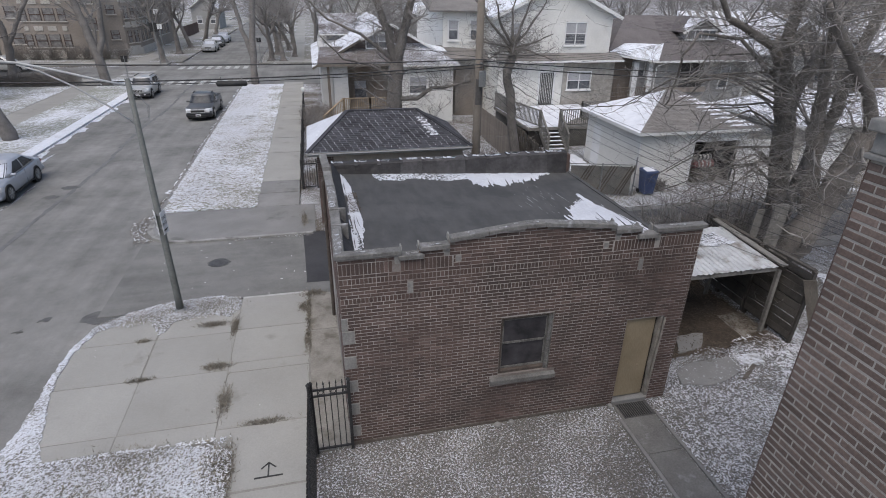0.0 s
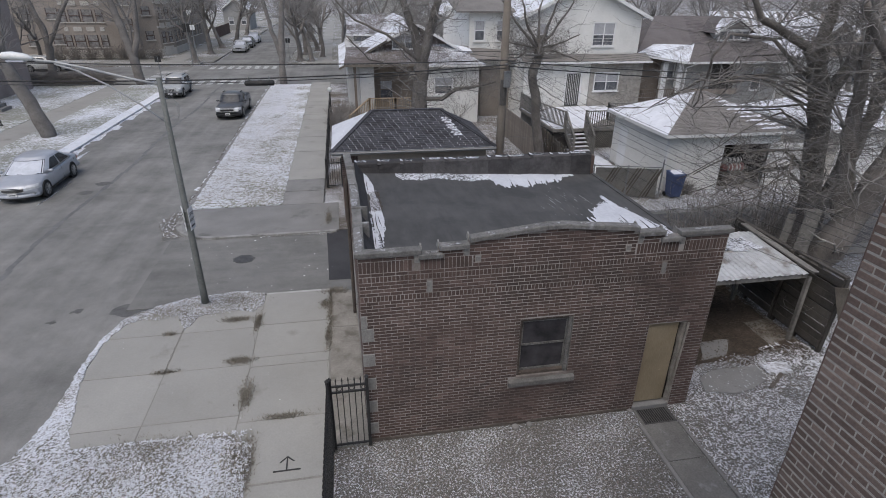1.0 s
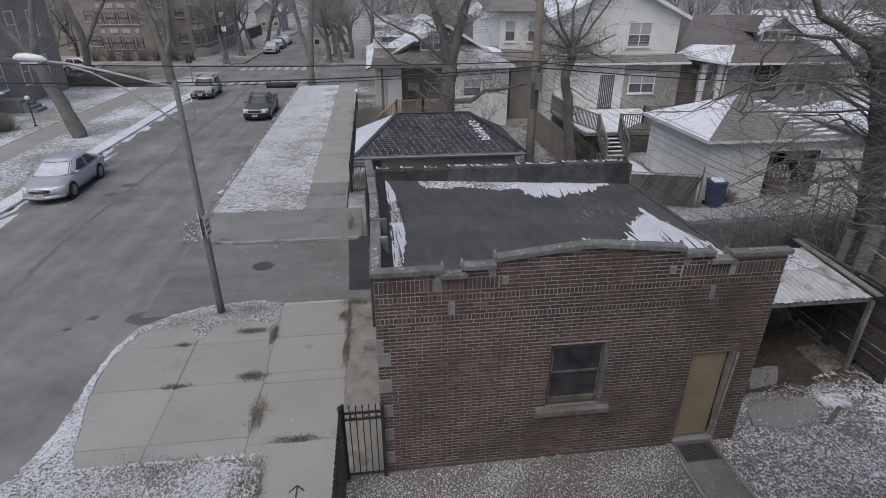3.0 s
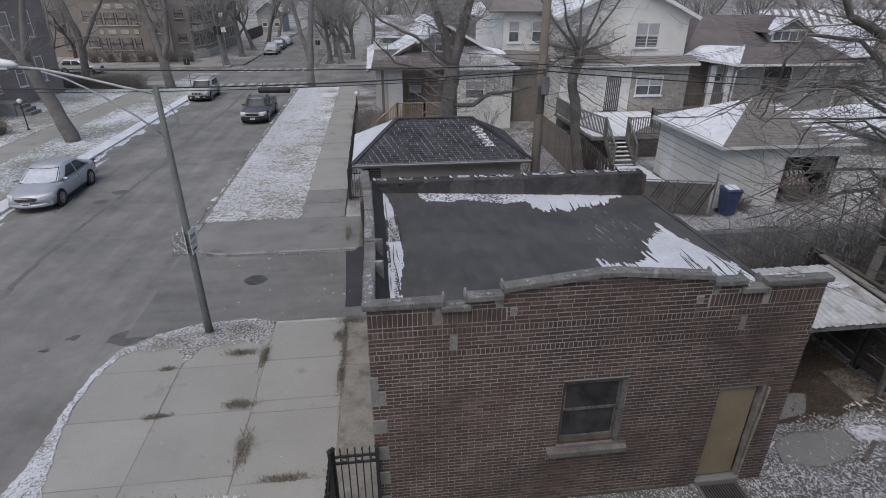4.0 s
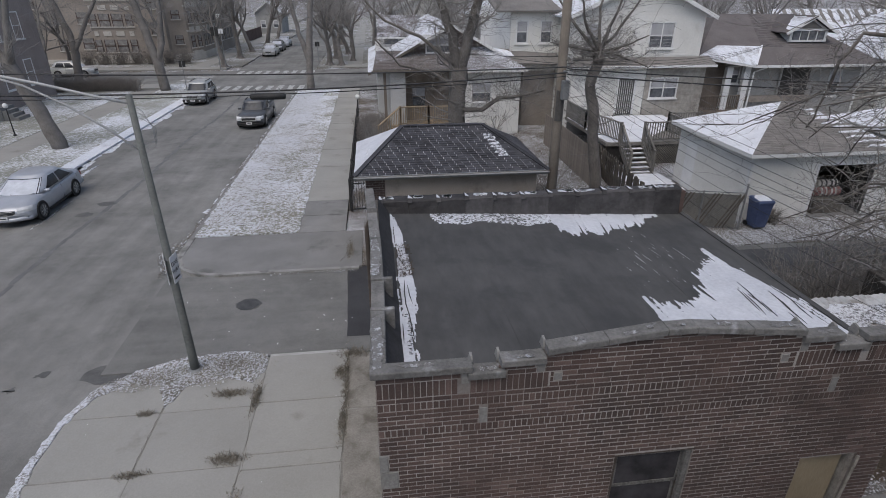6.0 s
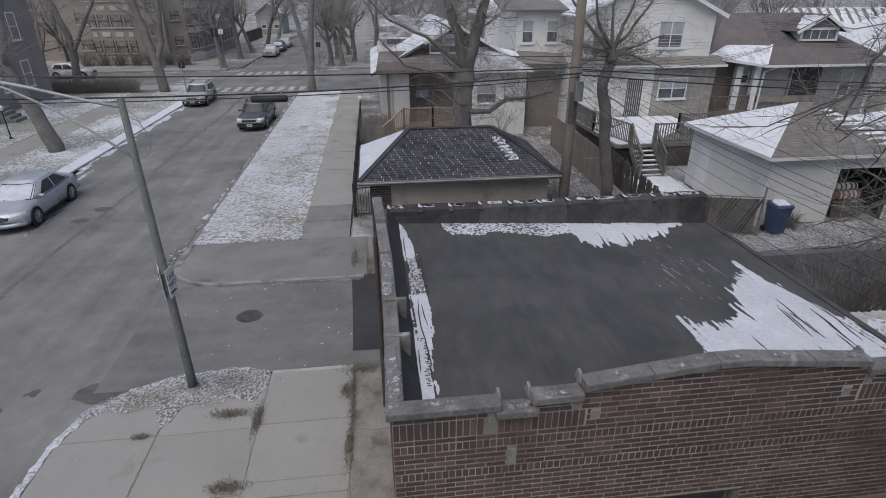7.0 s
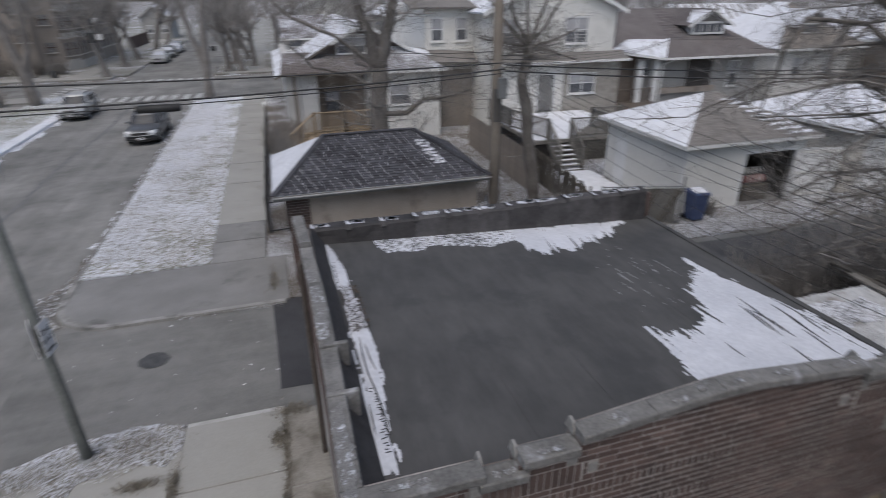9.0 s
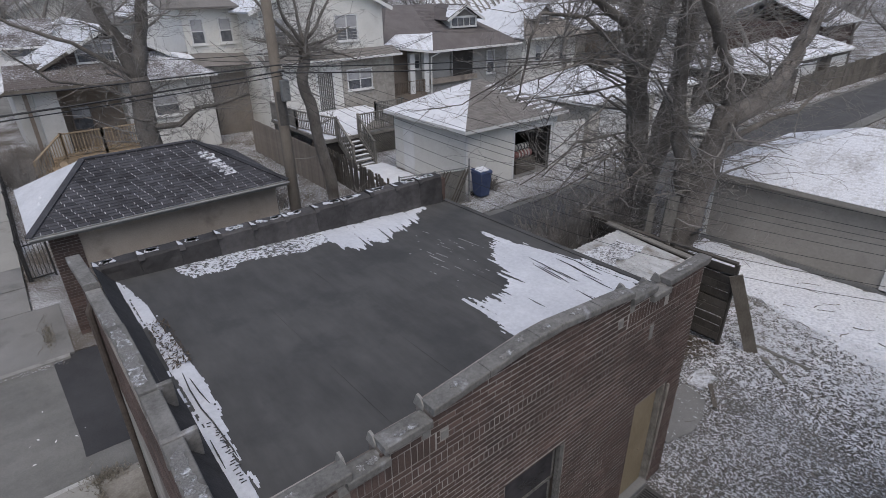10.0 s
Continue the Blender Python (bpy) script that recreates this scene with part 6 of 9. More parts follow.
part("grille_mesh", Geo().box(-0.42, -0.07, 0.60, 0.42, 0.02, 0.74), BLACK, truck)
for sx in (-1, 1):
    part("headlamp", Geo().box(sx * 0.6 - 0.13, -0.06, 0.58, sx * 0.6 + 0.13, 0.12, 0.74), HEADLAMP, truck, "pale headlamp", bevel=0.02)
car("hatchback", "silver car parked across the side street", (-28.1, 57.0, -0.06), 90, LIGHT_SILVER, 4.3, 1.75, 1.5, 0.95, 0.85, (1.1, 4.0), (1.8, 3.6))
car("sedan", "snow-topped pale car parked along the alley", (28.6, 11.25, -0.03), -90, LIGHT_SILVER, 4.4, 1.76, 1.44, 0.93, 0.80, (1.25, 3.9), (2.0, 3.2))
car("sedan", "pale car parked on the far block", (-13.7, 73.5, -0.06), 0, LIGHT_SILVER, 4.5, 1.78, 1.46, 0.93, 0.80, (1.25, 3.9), (2.0, 3.2))
car("sedan", "dark grey car parked on the far block", (-13.7, 80.0, -0.06), 0, CHARCOAL, 4.5, 1.78, 1.46, 0.93, 0.80, (1.25, 3.9), (2.0, 3.2))
car("sedan", "grey car parked on the far block", (-13.7, 87.0, -0.06), 0, SILVER, 4.5, 1.78, 1.46, 0.93, 0.80, (1.25, 3.9), (2.0, 3.2))

# ==== garages and houses ====
def shingles(parent, a, b, c, d, material, width=0.30, row=0.16, name="shingle", gap=0.012, thick=0.012, seed=1, limit=300, holes=None):
    """Rows of tabs on a roof face with eaves from a to b and ridge from d to c. The first ones are pieces, the rest joined."""
    a, b, c, d = map(Vector, (a, b, c, d))
    n = (b - a).cross(d - a).normalized()
    rows = max(2, int((d - a).length / row))
    rg = random.Random(seed)
    rest, count = Geo(), 0
    along = (b - a).normalized()
    shared = None
    for r in range(rows):
        p, q = a.lerp(d, r / rows), b.lerp(c, r / rows)
        p2, q2 = a.lerp(d, min(1, (r + 1.12) / rows)), b.lerp(c, min(1, (r + 1.12) / rows))
        up = (p2 - p) - along * (p2 - p).dot(along)
        length = (q - p).length
        x = (r % 2) * -width / 2
        while x < length:
            x0, x1 = max(0, x), min(length, x + width - (gap if rg.random() < 0.7 else 0.002))
            x += width
            if x1 - x0 < 0.05 or rg.random() < 0.002:
                continue
            # keep the tab inside a hipped face
            lo, hi = (p2 - p).dot(along), length + (q2 - q).dot(along)
            u0, u1 = max(x0, lo if x0 < lo else x0), min(x1, hi if x1 > hi else x1)
            if u1 <= u0:
                u0, u1 = x0, x0 + 0.02
            lift = thick * rg.uniform(0.8, 1.3)
            base, top = p + along * x0 + n * lift, p + along * x1 + n * lift
            rest.add([base, top, p + along * u1 + up + n * 0.002, p + along * u0 + up + n * 0.002, base - n * lift, top - n * lift], [(0, 1, 2, 3), (4, 5, 1, 0), (4, 0, 3), (1, 5, 2)])
    part(name, rest, material, parent, kind="stuff")


def hip_roof(parent, x0, x1, y0, y1, ze, ra, rb, zr, mats, tabs=True, soffit=None):
    """A hipped roof: ra, rb the ridge's ends (x, y); mats for south, east, north, west faces."""
    A, B, C, Dd = (x0, y0, ze), (x1, y0, ze), (x1, y1, ze), (x0, y1, ze)
    R, S = (*ra, zr), (*rb, zr)
    along_x = abs(rb[0] - ra[0]) > abs(rb[1] - ra[1])
    faces = [(A, B, S, R), (B, C, S), (C, Dd, R, S), (Dd, A, R)] if along_x else [(A, B, R), (B, C, S, R), (C, Dd, S), (Dd, A, R, S)]
    for f, m, nm in zip(faces, mats, ("south_slope", "east_slope", "north_slope", "west_slope")):
        part("roof_" + nm, Geo().plate(f, 0.06), m, parent)
    part("fascia", Geo().box(x0, y0, ze - 0.14, x1, y0 + 0.03, ze - 0.01).box(x0, y1 - 0.03, ze - 0.14, x1, y1, ze - 0.01).box(x0, y0 + 0.03, ze - 0.14, x0 + 0.03, y1 - 0.03, ze - 0.01).box(x1 - 0.03, y0 + 0.03, ze - 0.14, x1, y1 - 0.03, ze - 0.01), soffit or TRIM, parent, "painted fascia")
    part("soffit", Geo().box(x0 + 0.03, y0 + 0.03, ze - 0.13, x1 - 0.03, y1 - 0.03, ze - 0.11), soffit or TRIM, parent)
    return faces


g1 = thing("stucco_garage", "tan stucco garage with a dark hipped shingle roof", "garage")
part("body", Geo().box(-0.33, 11.4, -0.1, 5.1, 14.9, 2.75), STUCCO, g1, "tan stucco wall")
bw = part("brick_corner", Geo().box(-0.345, 11.385, -0.1, 0.25, 11.4, 2.72), MORTAR, g1, "brick corner of the wall")
lay_bricks(bw, Matrix.Translation((-0.345, 11.375, -0.05)), [(0.075, False)] * 36, 0.6, lambda x: 2.7, [], material=BRICK, name="corner_brick")
for a, b, y in ((0.28, 2.6, 11.385),):
    part("stucco_band", Geo().box(0.26, 11.388, 0.0, 5.1, 11.4, 0.5), STUCCO, g1)
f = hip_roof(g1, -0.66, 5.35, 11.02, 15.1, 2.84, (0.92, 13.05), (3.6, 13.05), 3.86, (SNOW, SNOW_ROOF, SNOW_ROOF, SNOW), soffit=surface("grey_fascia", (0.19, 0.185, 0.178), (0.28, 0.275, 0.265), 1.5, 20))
shingles(g1, *(tuple(Vector(p) + Vector((0, 0, 0.004))) for p in f[0]), SHINGLE, 0.235, 0.125, "roof_shingle", 0.011, 0.012, 3)
ee, ee2, ss = [Vector(p) + Vector((0, 0, 0.006)) for p in f[1]]
shingles(g1, ee, ee2, ss + Vector((0.01, 0.02, 0)), ss, SHINGLE, 0.235, 0.115, "roof_shingle", 0.03, 0.012, 4)
for p, q in ((f[0][0], f[0][3]), (f[0][1], f[0][2]), (f[0][3], f[0][2])):
    part("ridge_cap", Geo().bar(Vector(p) + Vector((0, 0, 0.015)), Vector(q) + Vector((0, 0, 0.015)), 0.16, 0.03), SHINGLE, g1)
WISP_SNOW = snowy("wisp_snow", (0.07, 0.07, 0.075), (0.16, 0.16, 0.165), 0.49, 11, 1.0, 0.05, 0.3)
for k in range(8):
    y, w_ = 11.62 + 0.125 * k, 0.17 + 0.03 * math.sin(k * 2.3)
    x = 4.02 - 0.05 * k
    part("thin_snow", Geo().plate([(px, py, 2.84 + (py - 11.02) * (1.02 / 2.03) + 0.022) for px, py in ragged([(x - w_, y), (x + w_, y), (x + w_ * 0.9, y + 0.10 + 0.02 * math.sin(k * 1.7)), (x - w_ * 0.8, y + 0.09)], 0.04, 0.014, k)], 0.006), WISP_SNOW, g1, "snow left on a shingle row")
wa, wb_e, wr = [Vector(p) + Vector((0, 0, 0.006)) for p in f[3]]
shingles(g1, wa, wb_e, wr + Vector((-0.01, -0.02, 0)), wr, ROOF_SNOW, 0.3, 0.125, "snowy_shingle", 0.004, 0.016, 5)
part("gutter", Geo().tube([(-0.68, 10.98, 2.78), (5.37, 10.98, 2.78)], 0.03, 8), GALV, g1)

g2 = thing("white_garage", "white clapboard garage with an open doorway and hipped roof", "garage")
gx0, gx1, gy0, gy1, gz = 13.55, 19.0, 12.75, 17.7, 2.62
ox0, ox1, oz = 16.3, 18.6, 2.05
part("body", Geo().box(gx0, gy0, -0.1, ox0, gy0 + 0.12, gz).box(ox1, gy0, -0.1, gx1, gy0 + 0.12, gz).box(ox0, gy0, oz, ox1, gy0 + 0.12, gz).box(gx0, gy0 + 0.121, -0.1, gx0 + 0.12, gy1, gz).box(gx1 - 0.12, gy0 + 0.121, -0.1, gx1, gy1, gz).box(gx0 + 0.121, gy1 - 0.12, -0.1, gx1 - 0.121, gy1, gz), WHITE, g2)
sd = Geo()
clapboards(sd, (gx0, gy0), (ox0 - 0.1, gy0), 0.05, gz, 0.105)
clapboards(sd, (ox1 + 0.1, gy0), (gx1, gy0), 0.05, gz, 0.105)
clapboards(sd, (ox0 - 0.1, gy0), (ox1 + 0.1, gy0), oz + 0.1, gz, 0.105)
clapboards(sd, (gx0, gy1), (gx0, gy0), 0.05, gz, 0.105)
part("siding", sd, WHITE, g2, "white lapped siding", kind="stuff")
part("door_frame", Geo().box(ox0 - 0.1, gy0 - 0.03, 0, ox0, gy0 + 0.14, oz + 0.1).box(ox1, gy0 - 0.03, 0, ox1 + 0.1, gy0 + 0.14, oz + 0.1).box(ox0, gy0 - 0.03, oz, ox1, gy0 + 0.14, oz + 0.1), TRIM, g2, "white door frame")
part("floor", Geo().box(gx0 + 0.13, gy0 + 0.0, -0.1, gx1 - 0.13, gy1 - 0.13, 0.02), OLD_CONCRETE, g2)
# Dark panels inside paint the shade of the open garage
part("lining", Geo().box(gx0 + 0.125, gy1 - 0.15, 0.02, gx1 - 0.125, gy1 - 0.125, gz - 0.15).box(gx1 - 0.15, gy0 + 0.2, 0.02, gx1 - 0.125, gy1 - 0.16, gz - 0.15), INNER_SHADE, g2)
part("corner_board", Geo().box(gx0 - 0.03, gy0 - 0.03, 0, gx0 + 0.07, gy0 + 0.001, gz).box(gx0 - 0.03, gy0 + 0.002, 0, gx0 - 0.001, gy0 + 0.08, gz), TRIM, g2)
part("side_door", Geo().box(gx0 - 0.035, 16.2, 0.0, gx0 - 0.005, 17.0, 2.0), TRIM, g2, "white side door")
leaf = part("door_leaf", Geo().box(0, -0.02, 0.05, 1.75, 0.02, 2.1).shift(pose(ox1 + 0.12, gy0 - 0.05, 0, 0, 0, -14)), TRIM, g2, "white door leaf standing open")
for k in range(3):
    part("ledge", Geo().box(0.06, -0.04, 0.2 + 0.85 * k, 1.7, -0.021, 0.32 + 0.85 * k).shift(pose(ox1 + 0.12, gy0 - 0.05, 0, 0, 0, -14)), WHITE, leaf)
f2 = hip_roof(g2, 13.2, 19.35, 12.4, 18.05, 2.66, (16.0, 15.2), (16.6, 15.2), 3.95, (GREY_ROOF, GREY_ROOF, SNOW_ROOF, SNOW))
shingles(g2, *f2[0], GREY_ROOF, 0.3, 0.13, "roof_shingle", 0.008, 0.01, 6)
for k in range(9):
    x = 16.5 + 0.2 * k
    single("storage_box" if k % 3 else "chest", Geo().box(x, 13.6 + 0.3 * (k % 3), 0.03, x + 0.19, 14.0 + 0.3 * (k % 3), 0.4 + 0.13 * (k * 7 % 5)), (OLD_WOOD, GREY_SIDING, STUCCO)[k % 3], "stored box standing inside the open garage", "box", "stored boxes", bevel=0.01)
for k in range(9):
    y = 12.55 + 0.26 * k
    x1_ = 19.2 - (y - 12.4) * 0.98
    w_ = 1.5 - 0.1 * k
    part("thin_snow", Geo().plate([(px, py, 2.66 + (py - 12.4) * 0.4607 + 0.02) for px, py in ragged([(x1_ - w_, y), (x1_, y), (x1_ - 0.06, y + 0.15), (x1_ - w_ * 0.7, y + 0.12)], 0.12, 0.03, 60 + k)], 0.006), SNOW, g2, "snow lying along the shingle courses")
single("chest", Geo().box(16.75, 13.0, 0.021, 18.0, 13.56, 0.6).box(16.72, 12.98, 0.6, 18.03, 13.58, 0.64), OLD_WOOD, "low wooden chest just inside the open garage", "chest", bevel=0.01)
roll_red = surface("faded_red_cloth", (0.17, 0.075, 0.07), (0.27, 0.13, 0.12), 3, 30, 0.9, 0.2)
for label, x0, y0, z0, r, half, main in (("rolled faded red blanket with pale stripes on the chest", 17.35, 13.28, 0.83, 0.19, 0.55, roll_red), ("pale rolled sheet lying on the red blanket", 17.3, 13.3, 1.16, 0.14, 0.42, CREAM_STONE)):
    roll = thing("rolled_bundle", label, "roll", (x0, y0, z0))
    part("roll", Geo().tube([(-half, 0, 0), (-half + 0.03, 0, 0), (half - 0.03, 0.02, 0), (half, 0.02, 0)], [r * 0.85, r, r, r * 0.85], 16), main, roll, smooth=True)
    for x in (-0.3, -0.1, 0.12, 0.3):
        part("stripe", Geo().tube([(x - 0.035, 0.004, 0), (x + 0.035, 0.008, 0)], r + 0.006, 16), CREAM_STONE if main is roll_red else BLACK, roll)

wb_ = thing("wheelie_bin", "blue plastic wheelie bin with snow on its lid", "bin", (13.75, 12.05, 0))
part("body", Geo().loft([[(-w, -w, z), (w, -w, z), (w, w, z), (-w, w, z)] for w, z in ((0.22, 0.08), (0.23, 0.1), (0.29, 1.0), (0.31, 1.0), (0.31, 1.05))]), BLUE_BIN, wb_, bevel=0.02)
part("lid", Geo().add([(-0.33, -0.33, 1.05), (0.33, -0.33, 1.05), (0.33, 0.33, 1.10), (-0.33, 0.33, 1.10), (-0.3, -0.28, 1.12), (0.3, -0.28, 1.12), (0.3, 0.28, 1.17), (-0.3, 0.28, 1.17)], [(0, 3, 2, 1), (4, 5, 6, 7), (0, 1, 5, 4), (1, 2, 6, 5), (2, 3, 7, 6), (3, 0, 4, 7)]), BLUE_BIN, wb_, bevel=0.02)
part("snow_cap", Geo().plate([(-0.27, -0.24, 1.135), (0.2, -0.25, 1.135), (0.27, 0.2, 1.175), (-0.1, 0.25, 1.178), (-0.26, 0.1, 1.167)], 0.012), SNOW, wb_, "snow on the lid")
for s in (-1, 1):
    part("wheel", Geo().tube([(s * 0.22, 0.25, 0.1), (s * 0.27, 0.25, 0.1)], 0.1, 12), RUBBER, wb_)
part("handle", Geo().tube([(-0.25, 0.36, 1.02), (0.25, 0.36, 1.02)], 0.016, 6), BLUE_BIN, wb_)

g3 = thing("tan_garage", "tan garage with a snow-covered roof on the alley", "garage", (1.05, -0.35, 0.12))
part("body", Geo().box(20.2, 13.0, -0.25, 25.2, 18.2, 2.5), TAN, g3)
sd = Geo()
clapboards(sd, (20.2, 13.0), (25.2, 13.0), 0.05, 2.5, 0.11)
clapboards(sd, (20.2, 18.2), (20.2, 13.0), 0.05, 2.5, 0.11)
part("siding", sd, TAN, g3, "tan lapped siding", kind="stuff")
part("garage_door", Geo().box(21.0, 12.93, 0.0, 23.4, 12.97, 2.05), TRIM, g3, "white panelled garage door")
for k in range(4):
    for j in range(4):
        part("door_panel", Geo().box(21.06 + 0.59 * j, 12.915, 0.06 + 0.5 * k, 21.58 + 0.59 * j, 12.929, 0.48 + 0.5 * k), TRIM, g3)
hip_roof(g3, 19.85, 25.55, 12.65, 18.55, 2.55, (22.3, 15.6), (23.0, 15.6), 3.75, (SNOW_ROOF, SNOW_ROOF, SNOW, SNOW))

g4 = thing("long_garage", "long beige clapboard garage with a snowy hipped roof", "garage")
TAUPE = surface("taupe_siding", (0.285, 0.268, 0.243), (0.375, 0.355, 0.326), 0.6, 12, 0.8, 0.05, stain=(0.25, 0.232, 0.208), stain_scale=0.8)
part("body", Geo().box(16.72, -9.0, -0.1, 23.0, 4.35, 2.3), TAUPE, g4)
sd = Geo()
clapboards(sd, (16.72, 4.35), (16.72, -9.0), 0.15, 2.3, 0.1, proud=0.006)
clapboards(sd, (23.0, 4.35), (16.72, 4.35), 0.15, 2.3, 0.1)
part("siding", sd, TAUPE, g4, "beige lapped siding", kind="stuff")
part("footing", Geo().box(16.66, -9.0, -0.1, 16.72, 4.4, 0.14), OLD_CONCRETE, g4)
part("corner_board", Geo().box(16.68, 4.28, 0.1, 16.719, 4.39, 2.3), TRIM, g4)
part("side_door", Geo().box(16.66, -1.45, 0.1, 16.70, -0.55, 2.1), TRIM, g4, "white side door")
THIN_ROOF = snowy("thinly_snowed_shingle", (0.22, 0.213, 0.208), (0.34, 0.332, 0.326), 0.415, 11, 0.7, 0.1, 0.45, 40, 0.3)
hip_roof(g4, 16.4, 23.3, -9.3, 4.7, 2.36, (19.4, -5.5), (19.4, 1.5), 3.75, (SNOW_ROOF, GREY_ROOF, SNOW_ROOF, THIN_ROOF), soffit=TAUPE)
shingles(g4, (16.4, 4.7, 2.36), (16.4, -9.3, 2.36), (19.4, -5.5, 3.75), (19.4, 1.5, 3.75), THIN_ROOF, 0.4, 0.17, "roof_shingle", 0.003, 0.006, 31)
part("roof_vent", Geo().tube([(18.6, -0.2, 3.3), (18.6, -0.2, 3.62)], 0.12, 10).tube([(18.6, -0.2, 3.62), (18.6, -0.2, 3.68)], [0.19, 0.12], 10), GALV, g4, "dark roof vent")
# ---- white two-storey house
wh = thing("white_house", "white two-storey clapboard house with a snowy back deck", "house")
part("lower_wall", Geo().box(11.4, 26.5, -0.1, 19.6, 37, 4.1), GREY_SIDING, wh)
part("upper_wall", Geo().box(11.4, 27.0, 4.1, 19.3, 37, 6.7), HOUSE_WHITE, wh)
part("gable_wall", Geo().add([(11.4, 27.0, 6.7), (19.3, 27.0, 6.7), (15.35, 27.0, 8.5), (11.4, 27.2, 6.7), (19.3, 27.2, 6.7), (15.35, 27.2, 8.5)], [(0, 1, 2), (5, 4, 3), (0, 3, 4, 1), (1, 4, 5, 2), (2, 5, 3, 0)]), HOUSE_WHITE, wh)
sd = Geo()
clapboards(sd, (11.4, 27.0), (19.3, 27.0), 4.3, 8.4, 0.17, top=lambda k: 6.7 + 1.8 * (1 - abs(2 * k - 1)))
part("siding", sd, HOUSE_WHITE, wh, "white lapped siding", kind="stuff")
sd = Geo()
clapboards(sd, (11.4, 26.5), (15.9, 26.5), 1.1, 3.9, 0.17)
clapboards(sd, (11.4, 37), (11.4, 26.5), 0.1, 6.7, 0.17)
part("siding", sd, HOUSE_WHITE, wh, kind="stuff")
for k in range(14):
    part("stone_course", Geo().box(15.95, 26.46, 0.2 + 0.26 * k, 19.6, 26.499, 0.45 + 0.26 * k), surface("patchy_stone", (0.26, 0.24, 0.215), (0.42, 0.40, 0.36), 1.0, 4, 0.95, 0.2) if k == 0 else bpy.data.materials["patchy_stone"], wh, "grey-tan stone cladding")
part("pent_roof", Geo().plate([(11.2, 26.0, 4.0), (19.95, 26.0, 4.0), (19.95, 27.05, 4.42), (11.2, 27.05, 4.42)], 0.07), GREY_ROOF, wh, "narrow pent roof")
part("gutter", Geo().box(11.2, 25.93, 3.9, 19.95, 26.02, 4.02), TRIM, wh)
part("roof_slope", Geo().plate([(15.35, 26.6, 8.62), (15.35, 37.5, 8.62), (10.9, 37.5, 6.6), (10.9, 26.6, 6.6)], 0.1), SNOW_ROOF, wh)
part("roof_slope", Geo().plate([(15.35, 37.5, 8.62), (15.35, 26.6, 8.62), (19.8, 26.6, 6.6), (19.8, 37.5, 6.6)], 0.1), SNOW_ROOF, wh)
for s, x in ((1, 19.8), (-1, 10.9)):
    part("bargeboard", Geo().bar((15.35, 26.57, 8.52), (x, 26.57, 6.5), 0.05, 0.2), TRIM, wh)
for c, w, h, n in (((16.75, 26.98, 4.85), 1.55, 1.45, 2), ((17.1, 26.45, 2.1), 1.75, 1.2, 2), ((12.6, 26.98, 4.9), 0.9, 1.35, 1)):
    window_unit(wh, c, w, h, 0, n)
dr = part("door", Geo().box(14.3, 26.42, 1.2, 15.25, 26.46, 3.25), surface("screen_door", (0.06, 0.06, 0.06), (0.12, 0.12, 0.115), 2, 20), wh, "dark screen door")
part("door_frame", Geo().box(14.18, 26.40, 1.2, 14.3, 26.48, 3.37).box(15.25, 26.40, 1.2, 15.37, 26.48, 3.37).box(14.3, 26.40, 3.25, 15.25, 26.48, 3.37), TRIM, dr)
for k in range(7):
    part("grille_bar", Geo().box(14.38 + 0.125 * k, 26.405, 1.25, 14.40 + 0.125 * k, 26.418, 3.2), TRIM, dr)
wing = part("wing", Geo().box(8.4, 29.5, 3.4, 11.39, 39, 6.9), HOUSE_WHITE, wh, "white upper wing")
# This wall's brown is lightened to carry the haze of distance
part("wing_base", Geo().box(9.35, 29.52, -0.1, 11.39, 39, 3.39), surface("hazed_brown_wall", (0.19, 0.165, 0.142), (0.28, 0.25, 0.22), 0.8, 12), wh, "dark tan lower wall")
sd = Geo()
clapboards(sd, (8.4, 29.5), (11.39, 29.5), 4.4, 6.9, 0.17)
clapboards(sd, (8.4, 39), (8.4, 29.5), 3.6, 6.9, 0.17)
part("wing_siding", sd, HOUSE_WHITE, wh, kind="stuff")
for x in (9.1, 10.6):
    window_unit(wh, (x, 29.46, 5.0), 0.75, 1.3, 0, 1)
part("wing_roof", Geo().plate([(7.4, 29.0, 6.85), (11.4, 29.0, 6.85), (11.4, 34, 7.9), (7.4, 34, 7.9)], 0.1), GREY_ROOF, wh)
part("wing_pent", Geo().plate([(7.3, 28.6, 4.0), (11.4, 28.4, 3.9), (11.4, 29.6, 4.5), (7.3, 29.6, 4.75)], 0.07), GREY_ROOF, wh)
part("pent_snow", Geo().plate([(7.35, 29.1, 4.42), (8.6, 29.05, 4.33), (8.4, 29.5, 4.6), (7.35, 29.55, 4.78)], 0.02), SNOW, wh, "snow left on the pent roof")

deck = thing("deck", "grey wooden back deck with railings, lattice and snow", "deck")
part("deck_floor", Geo().box(11.2, 20.15, 1.0, 15.4, 26.4, 1.15).box(15.4, 22.2, 1.0, 17.2, 26.4, 1.15), GREY_WOOD, deck)
part("snow_cover", Geo().slab(ragged([(11.3, 20.3), (13.1, 20.25), (15.2, 22.3), (17.0, 22.4), (17.1, 26.2), (11.3, 26.2)], 0.3, 0.05, 2), 1.152, 1.18), SNOW, deck, "snow on the boards")
